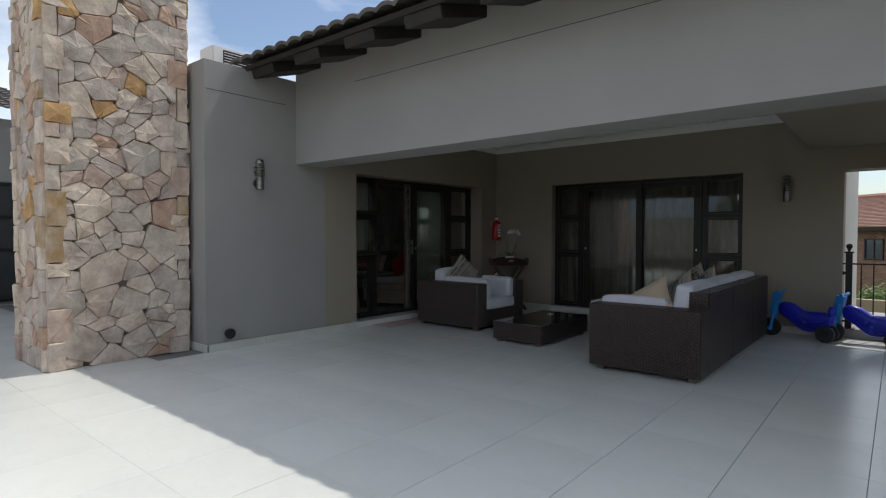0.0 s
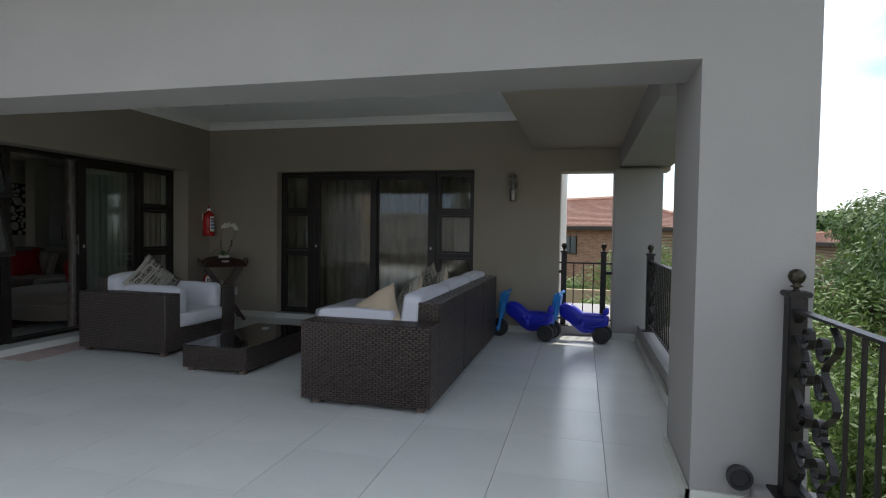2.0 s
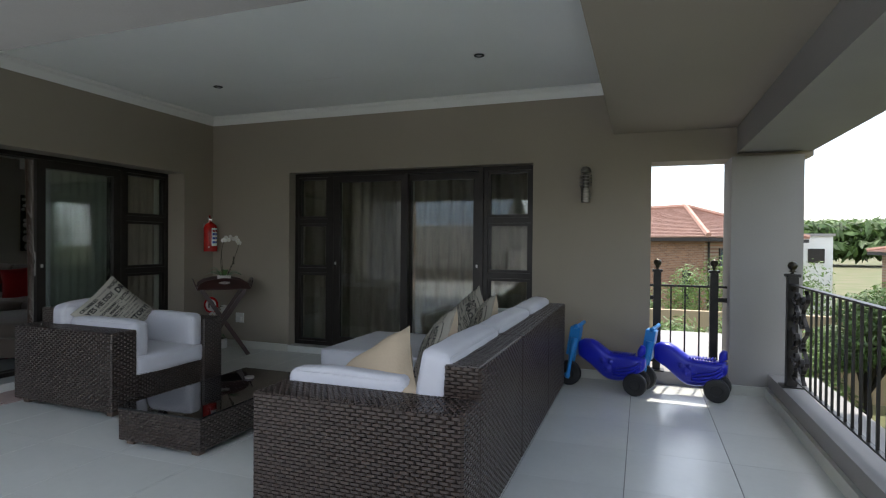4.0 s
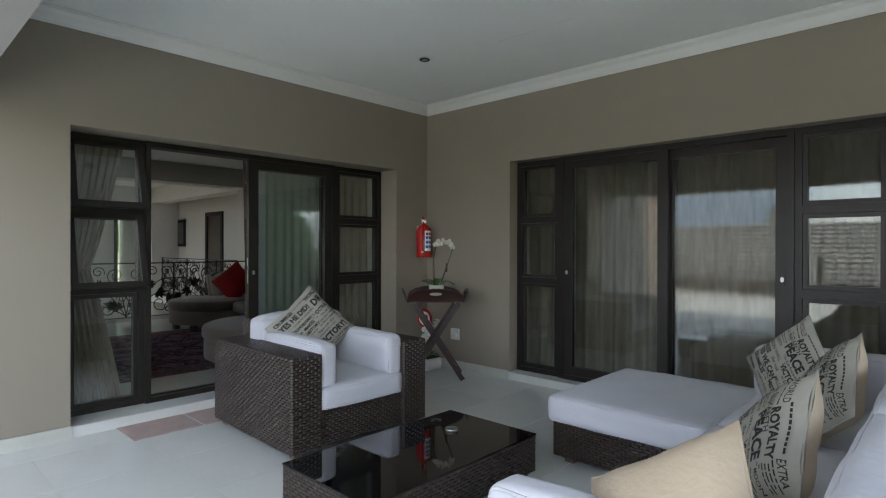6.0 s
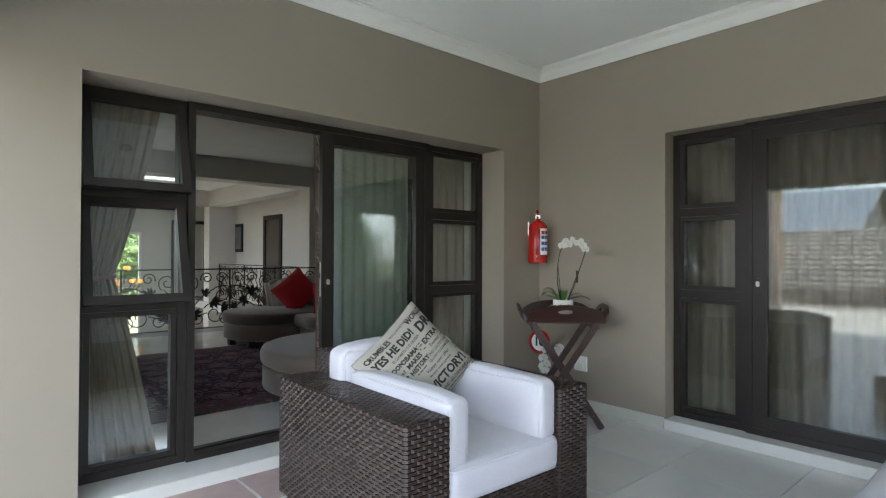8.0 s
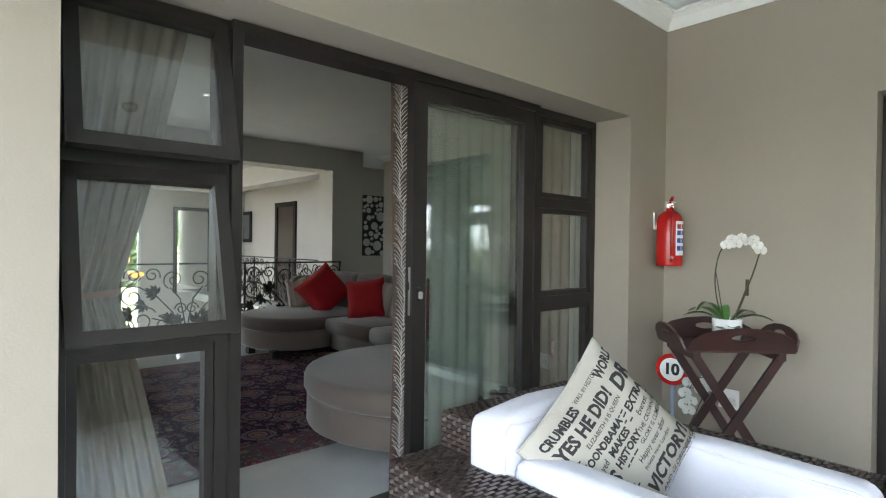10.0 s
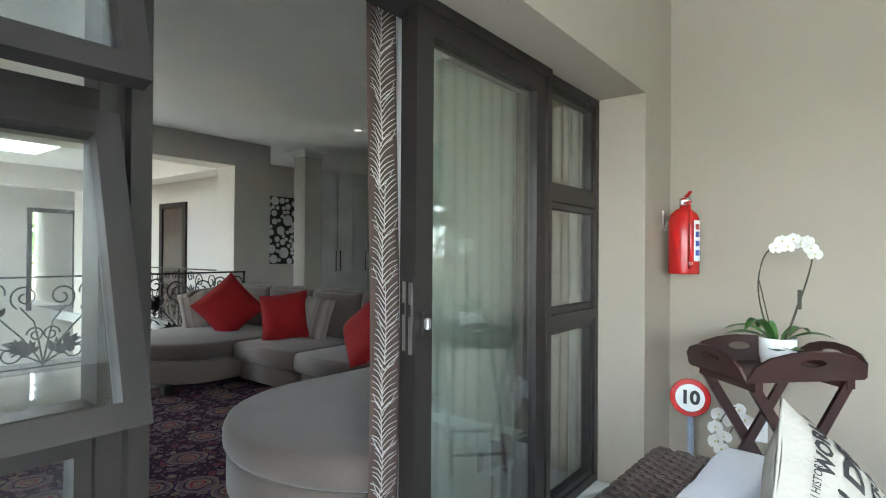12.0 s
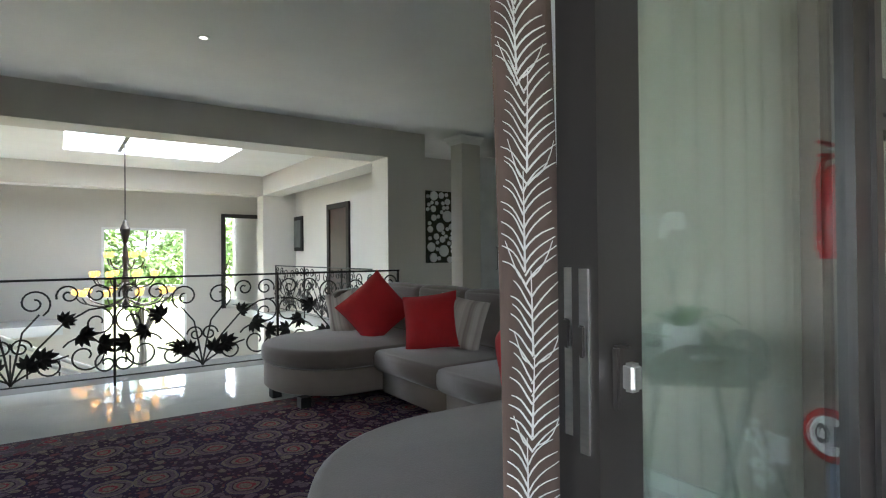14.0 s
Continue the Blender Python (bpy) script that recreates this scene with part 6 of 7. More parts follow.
# ---- trees and bushes ----
def foliage(name, label, category, c, rx, ry, rz, count, leaf=0.11, trunk=0.0, seed=1, group="", mat=None):
    rnd = random.Random(seed)
    t = thing(name, label, category, pose(*c), group)
    H = trunk
    lobes = []
    for _ in range(13):
        a, b = rnd.uniform(0, 2 * math.pi), rnd.uniform(-0.5, 1)
        k = rnd.uniform(0.35, 0.75)
        lobes.append((Vector((rx * k * math.cos(a) * math.sqrt(max(0.05, 1 - b * b * 0.8)), ry * k * math.sin(a) * math.sqrt(max(0.05, 1 - b * b * 0.8)), H + rz * (1 + b * 0.7))), rnd.uniform(0.32, 0.5)))
    if trunk:
        bm = bmesh.new()
        tube(bm, [Vector((0, 0, 0)), Vector((0.06, 0.03, H * 0.5)), Vector((0.02, -0.04, H)), Vector((0, 0, H + rz))], [0.16, 0.12, 0.09, 0.04], sides=8)
        for p, k in lobes[:7]:
            tube(bm, [Vector((0.02, 0, H * 0.8)), Vector((p.x * 0.4, p.y * 0.4, H + (p.z - H) * 0.5)), p], [0.07, 0.045, 0.015], sides=6)
        part("trunk", bm, DARKWOOD, t, "rough brown bark")
    verts, faces = [], []
    for _ in range(count):
        p, k = rnd.choice(lobes)
        d = Vector((rnd.gauss(0, 1), rnd.gauss(0, 1), rnd.gauss(0, 1))).normalized()
        r = rnd.uniform(0.55, 1.08) ** 0.6
        q = p + Vector((d.x * rx * k * r, d.y * ry * k * r, d.z * rz * k * r))
        if q.z < 0.05:
            continue
        n = (d + Vector((rnd.uniform(-0.7, 0.7), rnd.uniform(-0.7, 0.7), rnd.uniform(-0.2, 0.9)))).normalized()
        s = n.cross(Vector((rnd.uniform(-1, 1), rnd.uniform(-1, 1), rnd.uniform(-1, 1)))).normalized()
        w = n.cross(s)
        L = leaf * rnd.uniform(0.7, 1.3)
        i = len(verts)
        verts += [q - s * L, q + w * L * 0.32, q + s * L, q - w * L * 0.32]
        faces.append((i, i + 1, i + 2, i + 3))
    me = bpy.data.meshes.new("crown")
    me.from_pydata([tuple(v) for v in verts], [], faces)
    me.materials.append(mat or LEAFV)
    ob = new("crown", me)
    ob.parent = t
    ob["label"] = "small green leaves"
    return t


def leaf_mat(name, a, b):
    m = material(name, a, 0.55, color2=b, scale=1.4)
    nt = m.node_tree
    g = nt.nodes.new("ShaderNodeNewGeometry")
    mr = nt.nodes.new("ShaderNodeMapRange")
    mr.inputs["To Min"].default_value, mr.inputs["To Max"].default_value = 0.6, 1.5
    mu = nt.nodes.new("ShaderNodeVectorMath")
    mu.operation = "SCALE"
    pb = nt.nodes["Principled BSDF"]
    src = pb.inputs["Base Color"].links[0].from_socket
    nt.links.new(g.outputs["Random Per Island"], mr.inputs[0])
    nt.links.new(src, mu.inputs[0])
    nt.links.new(mr.outputs[0], mu.inputs["Scale"])
    nt.links.new(mu.outputs[0], pb.inputs["Base Color"])
    tl = nt.nodes.new("ShaderNodeBsdfTranslucent")
    nt.links.new(mu.outputs[0], tl.inputs[0])
    mix = nt.nodes.new("ShaderNodeMixShader")
    mix.inputs[0].default_value = 0.35
    nt.links.new(pb.outputs[0], mix.inputs[1])
    nt.links.new(tl.outputs[0], mix.inputs[2])
    nt.links.new(mix.outputs[0], nt.nodes["Material Output"].inputs[0])
    return m


LEAFV = leaf_mat("tree_leaves", (0.07, 0.125, 0.035), (0.11, 0.17, 0.05))
LEAFD = leaf_mat("bush_leaves", (0.10, 0.17, 0.04), (0.15, 0.22, 0.07))
# the last three are out of view, added to block sky in the glass
for x, y, r, h, trk in ((6.9, 8.6, 2.6, 1.9, 1.7), (9.0, 6.0, 2.4, 1.8, 1.7), (8.5, 11.5, 2.6, 1.9, 1.6), (11.5, 9.0, 2.8, 2.0, 1.6), (7.0, 15.0, 2.3, 1.9, 1.5), (9.6, 18.5, 2.4, 1.9, 1.6), (12.5, 15.5, 2.8, 1.9, 1.5), (5.2, 17.5, 1.6, 1.2, 1.0), (10.0, 3.5, 2.2, 1.5, 1.2), (15.5, 13.0, 3.0, 2.0, 1.5), (9.6, 7.4, 2.3, 2.25, 2.1), (9.4, 4.6, 2.4, 2.3, 2.1), (9.2, 1.8, 2.2, 2.1, 2.0)):
    foliage("tree", "leafy green garden tree with small leaves", "tree", (x, y, GZ), r, r, h, 13000, 0.085, trk, int(x * 10), "garden trees")
for x, y, r, h in ((1.7, 22.3, 1.3, 1.8), (3.2, 23.0, 1.9, 2.1), (5.0, 23.5, 1.8, 1.9), (0.4, 22.0, 0.9, 1.3), (1.2, 16.5, 1.0, 1.25), (2.3, 16.0, 1.2, 1.3), (3.4, 16.5, 1.3, 1.25), (2.4, 13.0, 0.9, 0.55), (1.5, 13.4, 0.8, 0.5), (3.4, 13.3, 0.9, 0.6), (4.2, 9.0, 1.3, 1.2), (4.4, 5.5, 1.4, 1.4), (3.9, 2.8, 1.3, 1.3), (3.6, 0.6, 1.3, 1.3), (4.0, -1.6, 1.3, 1.1), (6.0, 6.0, 1.5, 1.6), (4.7, 8.3, 1.3, 1.5), (5.1, 10.9, 1.4, 1.6), (5.9, 12.8, 1.4, 1.7), (6.4, 10.2, 1.4, 1.8), (4.4, 7.0, 1.1, 1.3)):
    foliage("bush", "bushy green garden shrub", "shrub", (x, y, GZ), r, r, h, 3200, 0.07, 0, int(x * 7 + y), "garden shrubs", LEAFD)
ob = foliage("far_woods", "hazy green woods in the distance", "woods", (60, 150, GZ), 130, 12, 5, 16000, 1.6, 0, 5)
ob["kind"] = "stuff"


# ---- inside: stairwell, rails, rug, sofa ----
for dims in (
          (-11.1, -5.35, 2.2, 2.3, 0.03, 2.86),
          (-19.2, -12.7, 9.2, 9.35, GZ, 2.86),
          (-12.7, -12.53, 9.2, 12.2, 0.03, 2.86), (-13.0, -5.35, 12.2, 12.35, 0.03, 2.86),
          (-18.2, -18.0, 2.2, 5.66, GZ, 2.86), (-18.2, -18.0, 7.26, 8.05, GZ, 2.86), (-18.2, -18.0, 8.86, 9.2, GZ, 2.86), (-18.2, -18.0, 5.66, 7.26, 1.84, 2.86), (-18.2, -18.0, 8.05, 8.86, 2.13, 2.86), (-18.2, -18.0, 8.05, 8.86, GZ, 0.03),
          (-18.2, -18.0, 5.66, 7.26, GZ, GZ + 0.9),
          # unseen south wall; its opening is added to let more daylight in
          (-19.0, -17.8, 2.0, 2.2, GZ, 3.6), (-15.2, -12.2, 2.0, 2.2, GZ, 0.4), (-17.8, -15.2, 2.0, 2.2, GZ, 3.6), (-15.2, -12.2, 2.0, 2.2, 2.3, 3.6), (-12.2, -11.81, 2.0, 2.2, GZ, 3.6),
          (-16.9, -16.5, 8.49, 9.2, GZ, 2.86),
          (-16.9, -16.5, 2.2, 8.49, 2.5, 3.25), (-16.5, -11.5, 8.49, 8.9, 2.5, 3.25), (-11.5, -11.1, 2.2, 8.9, 2.861, 3.25), (-18.0, -16.9, 2.2, 9.2, 2.8, 2.9),
          # the first is an unseen wall, added to keep daylight off the pier
          (-5.35, -5.003, 7.503, 12.2, 0, 2.859), (-10.95, -10.85, 2.2, 8.45, GZ, -0.001), (-21, -18.2, 7.9, 8.0, 0.03, 2.86), (-21.0, -18.2, 9.0, 9.1, 0.03, 2.86), (-21.1, -21.0, 7.9, 8.72, 0.0, 2.86), (-21.1, -18.2, 7.9, 9.1, 2.861, 2.95), (-21.1, -18.2, 7.9, 9.1, -0.1, 0.029),
          ):
    structure("wall_inside", INNER, dims, label="cream painted inner wall or beam", category="wall")
structure("ceiling_stairwell", WHITE, (-16.5, -15.1, 2.2, 8.49, 2.9, 3.05), (-13.4, -11.5, 2.2, 8.49, 2.9, 3.05), (-15.1, -13.4, 2.2, 5.0, 2.9, 3.05), (-15.1, -13.4, 7.3, 8.49, 2.9, 3.05),
          label="white ceiling with a skylight over the stairwell", category="ceiling")
structure("floor_hall", TILE_IN, (-18.2, -10.9, 2.2, 9.2, GZ - 0.02, GZ + 0.03), label="polished tiled floor of the lower hall", category="floor")
t = tagged(new("window_hall"), "large hall window to the garden", "window", kind="structure")
frame_rect("window_frame", t, WHITE, "x", -18.05, 5.66, 7.26, 0.56, 1.84, 0.05, 0.08)
frame_rect("window_frame", t, WHITE, "x", -18.05, 5.66, 7.26, GZ + 0.9, 0.4, 0.05, 0.08)
structure("window_band", INNER, (-18.2, -18.0, 5.66, 7.26, 0.4, 0.56))
for y0, y1, px in ((8.05, 8.86, -18.0),):
    t = tagged(new("door_1"), "open doorway with a dark timber frame", "doorway", kind="structure")
    boxes("door_frame", DARKWOOD, t, (-18.0, -17.96, y0 - 0.06, y0 + 0.03, 0.03, 2.19), (-18.0, -17.96, y1 - 0.03, y1 + 0.06, 0.03, 2.19), (-18.0, -17.96, y0 + 0.03, y1 - 0.03, 2.10, 2.19))
t = tagged(new("door_2"), "dark timber door in a dark frame, slightly open", "door", kind="structure")
boxes("door_frame", DARKWOOD, t, (-14.73, -14.62, 9.16, 9.2, 0.03, 2.19), (-13.87, -13.76, 9.16, 9.2, 0.03, 2.19), (-14.62, -13.87, 9.16, 9.2, 2.09, 2.19))
boxes("door_leaf", MAHOG, t, (-14.62, -13.87, 9.185, 9.199, 0.03, 2.09))
t = thing("framed_picture", "dark framed photograph on the cream corridor wall", "picture", pose(-16.33, 9.18, 1.69))
boxes("frame", DARKWOOD, t, (-0.30, 0.30, -0.02, 0.015, -0.37, 0.37))
boxes("print", material("grey_print", (0.14, 0.15, 0.14), 0.3, color2=(0.06, 0.07, 0.06), scale=4), t, (-0.22, 0.22, -0.025, -0.021, -0.29, 0.29))

# far trees outside the hall window
for x, y in ((-27, 4.5), (-28, 7.5), (-30, 10.5), (-29, 1.5)):
    foliage("tree", "leafy green tree outside the hall window", "tree", (x, y, GZ), 2.6, 2.6, 2.6, 4500, 0.16, 1.5, int(y * 10) + 90, "trees outside the hall window", LEAFD)

# white screen of rings, pier, cupboards
structure("pier_inside", INNER, (-11.12, -10.86, 9.51, 9.83, 0.03, 2.86), label="cream painted pier beside the cupboards", category="pier")
cornice("trim_cornice_pier", [(-11.12, 9.82), (-11.12, 9.51), (-10.86, 9.51), (-10.86, 9.83)], 2.86, WHITE)
t = thing("wall_panel", "pale panel pierced with round rings on the far wall", "wall decoration", pose(-12.5, 10.0, 1.70))
boxes("backing", STEM, t, (-0.02, -0.005, -0.02, 0.62, -0.62, 0.60))
rp_ = random.Random(8)
rings = []
for _ in range(900):
    y, z, r = rp_.uniform(0.02, 0.58), rp_.uniform(-0.58, 0.56), rp_.choice((0.10, 0.08, 0.055, 0.035))
    if all(math.hypot(y - a, z - b) > r + c * 0.98 for a, b, c in rings) and r - 0.02 < y < 0.62 - r + 0.02 and -0.62 + r - 0.02 < z < 0.60 - r + 0.02:
        rings.append((y, z, r))
for y, z, r in rings:
    bm = bmesh.new()
    lathe(bm, [(0, 0), (r, 0), (r, 0.012), (0, 0.012)], 14, Matrix.Translation((-0.004, y, z)) @ Matrix.Rotation(radians(90), 4, "Y"))
    part("disc", bm, POT, t)
t = thing("potted_plant", "dark leafed pot plant on the floor of the corridor", "pot plant", pose(-11.75, 9.25, 0.03))
bm = bmesh.new()
lathe(bm, [(0, 0), (0.14, 0), (0.18, 0.5), (0.16, 0.5), (0.15, 0.45), (0, 0.45)], 20)
part("pot", bm, RUBBER, t, smooth=True)
for k in range(9):
    strap_leaf(t, Vector((0, 0, 0.46)), k * 0.7, 0.22 + 0.02 * (k % 3), 0.04, 0.32, rp_, LEAF)

GLOSSW = material("white_gloss_lacquer", (0.72, 0.72, 0.71), 0.08)
t = thing("built_in_cupboard", "tall white high gloss built-in cupboard", "cupboard")
boxes("body", WHITE, t, (-11.40, -10.90, 9.84, 12.19, 0.03, 2.62))
for k in range(7):
    y0 = 9.85 + 0.333 * k
    d = boxes("door", GLOSSW, t, (-10.898, -10.878, y0 + 0.002, y0 + 0.331, 0.10, 2.60), bevel=0.002)
    hy = y0 + (0.285 if k % 2 == 0 else 0.048)
    bm = bmesh.new()
    tube(bm, [Vector((-10.878, hy, 1.0)), Vector((-10.85, hy, 1.0)), Vector((-10.85, hy, 1.32)), Vector((-10.878, hy, 1.32))], 0.008)
    part("handle", bm, BRONZE, d)


# ---- the scrolled balustrade of the stairwell ----
def acanthus(parent, P, x, z, ang, size, rnd):
    """An iron leaf of lobes, growing from (x, z) at ang degrees."""
    bm = bmesh.new()
    for k in range(7):
        a = radians(ang + (k - 3) * 27)
        l = size * (1 - 0.11 * abs(k - 3))
        d, s = (math.cos(a), math.sin(a)), (-math.sin(a), math.cos(a))
        rows = []
        for j in range(5):
            f = j / 4
            w = size * 0.16 * math.sin(math.pi * (0.15 + 0.83 * f))
            y = 0.03 * math.sin(f * 2.4) * (1 if k % 2 else -0.6)
            rows.append([bm.verts.new(P(x + d[0] * l * f + s[0] * w * q, z + d[1] * l * f + s[1] * w * q, y + 0.008 * abs(q))) for q in (-1, 0, 1)])
        for p, q in zip(rows, rows[1:]):
            for i in (0, 1):
                bm.faces.new((p[i], p[i + 1], q[i + 1], q[i]))
    part("iron_leaf", bm, IRON, parent)


def scroll_balustrade(name, label, a, b, z0, h, seed, unit=1.55):
    t = thing(name, label, "balustrade", group="stairwell balustrades")
    a, b = Vector((*a, 0)), Vector((*b, 0))
    L = (b - a).length
    u = (b - a) / L
    nrm = Vector((-u.y, u.x, 0))
    def P(s, z, out=0.0):
        return a + u * s + Z * (z0 + z) + nrm * out
    bm = bmesh.new()
    flat_bar(bm, [P(0, h), P(L, h)], 0.045, 0.02, nrm)
    part("handrail", bm, IRON, t)
    bm = bmesh.new()
    flat_bar(bm, [P(0, 0.09), P(L, 0.09)], 0.03, 0.012, nrm)
    part("bottom_rail", bm, IRON, t)
    n = max(1, round(L / unit))
    U = L / n
    for i in range(n + 1):
        s = min(L - 0.012, max(0.012, U * i))
        bm = bmesh.new()
        flat_bar(bm, [P(s, 0), P(s, h)], 0.022, 0.022, nrm)
        part("upright", bm, IRON, t)
    rnd = random.Random(seed)
    for i in range(n):
        c = U * (i + 0.5)
        def S(pts, r=0.009):
            bm = bmesh.new()
            tube(bm, [P(c + x, z) for x, z in pts], r, sides=6)
            part("scroll", bm, IRON, t)
        k = U / 2.3
        for m in (-1, 1):
            # great stems sweeping out from the foot of the middle
            S([(m * k * x, z) for x, z in [(0.0, 0.10), (0.10, 0.22), (0.28, 0.40), (0.55, 0.60), (0.85, 0.72), (1.10, 0.74)]] )
            S([(m * p[0], p[1]) for p in spiral((0.95 * k, 0.60), 0.14, 0.03, 90, -1.3)])
            S([(m * p[0], p[1]) for p in spiral((0.80 * k, 0.30), 0.19, 0.035, 150, -1.5, 30)])
            S([(m * k * x, z) for x, z in [(0.0, 0.12), (0.2, 0.2), (0.42, 0.28), (0.62, 0.32)]])
            S([(m * p[0], p[1]) for p in spiral((0.42 * k, 0.24), 0.12, 0.025, 60, 1.5)])
            S([(m * p[0], p[1]) for p in spiral((0.24 * k, 0.80), 0.13, 0.03, -60, 1.4)])
            S([(m * k * x, z) for x, z in [(0.0, 0.12), (0.06, 0.35), (0.12, 0.55), (0.30, 0.70)]])
            S([(m * p[0], p[1]) for p in spiral((0.62 * k, 0.86), 0.095, 0.02, 200, -1.4)])
            S([(m * p[0], p[1]) for p in spiral((0.95 * k, 0.86), 0.10, 0.02, -20, 1.4)])
            S([(m * p[0], p[1]) for p in spiral((0.10 * k, 0.42), 0.08, 0.02, 0, 1.4)])
            S([(m * p[0], p[1]) for p in spiral((1.05 * k, 0.22), 0.10, 0.02, 100, 1.3)])
            for x, z, an in ((0.55, 0.62, 35), (0.30, 0.30, 15), (0.98, 0.40, -10), (0.16, 0.24, 60), (0.75, 0.50, -30)):
                acanthus(t, P, c + m * k * x, z, an if m > 0 else 180 - an, rnd.uniform(0.12, 0.17), rnd)
    return t


scroll_balustrade("balustrade", "ornate black iron balustrade with scrolls and leaves along the stairwell", (-10.75, 2.3), (-10.75, 8.42), 0.03, 1.0, 3)
scroll_balustrade("balustrade", "ornate black iron balustrade along the far corridor", (-11.5, 8.75), (-16.5, 8.75), 0.03, 0.98, 4)
# sloping stair rails beyond
for k, (p, q) in enumerate((((-12.2, 3.2, 0.95), (-12.2, 6.6, -0.9)), ((-13.2, 3.0, 1.0), (-13.2, 6.4, -0.8)))):
    t = thing("stair_rail", "sloping pale handrail of the stairs below", "handrail", group="stair handrails")
    bm = bmesh.new()
    tube(bm, [Vector(p), Vector(q)], 0.03, sides=8)
    part("handrail", bm, WHITE, t, smooth=True)
    bm = bmesh.new()
    for j in range(8):
        f = j / 7
        s = Vector(p).lerp(Vector(q), f)
        tube(bm, [s, Vector((s.x, s.y, s.z - 0.9))], 0.01)
    part("balusters", bm, IRON, t)
    structure("stair_slab", TILE_IN, (min(p[0], q[0]) - 0.5, p[0] + 0.5, 2.2, 2.9, -0.4, 0.03)) if k == 0 else None


def chandelier():
    t = thing("chandelier", "wrought iron chandelier with amber glass shades in the stairwell", "chandelier", pose(-14.2, 5.75, 0.02))
    bm = bmesh.new()
    tube(bm, [Vector((0, 0, 2.912)), Vector((0, 0, 1.75))], 0.008)
    part("chain", bm, IRON, t)
    bm = bmesh.new()
    lathe(bm, [(0, 0.42), (0.05, 0.46), (0.03, 0.6), (0.06, 0.8), (0.03, 1.0), (0.045, 1.2), (0.025, 1.4), (0.06, 1.55), (0.07, 1.62), (0.02, 1.75), (0, 1.76)], 14)
    part("stem", bm, IRON, t)
    amber = material("amber_glass_shade", (0.45, 0.19, 0.03), 0.3)
    b = amber.node_tree.nodes["Principled BSDF"]
    b.inputs["Emission Color"].default_value = (1.0, 0.50, 0.10, 1)
    b.inputs["Emission Strength"].default_value = 0.22
    for n, r, z in ((10, 0.62, 0.66), (8, 0.42, 0.92), (5, 0.26, 1.20)):
        for k in range(n):
            a = 2 * math.pi * (k + 0.3) / n
            d = Vector((math.cos(a), math.sin(a), 0))
            bm = bmesh.new()
            tube(bm, smooth_line([Z * (z - 0.05), d * r * 0.4 + Z * (z - 0.17), d * r * 0.85 + Z * (z - 0.12), d * r + Z * (z - 0.02)], 4), 0.010, sides=5)
            arm = part("arm", bm, IRON, t)
            bm = bmesh.new()
            lathe(bm, [(0, 0), (0.04, 0.005), (0.055, 0.04), (0.05, 0.08), (0.0, 0.075)], 10, Matrix.Translation(d * r + Z * z))
            part("shade", bm, amber, arm)


chandelier()
structure("skylight_bar", BRONZE, (-15.1, -13.4, 5.72, 5.78, 2.93, 2.99), label="dark glazing bar across the skylight", category="skylight")

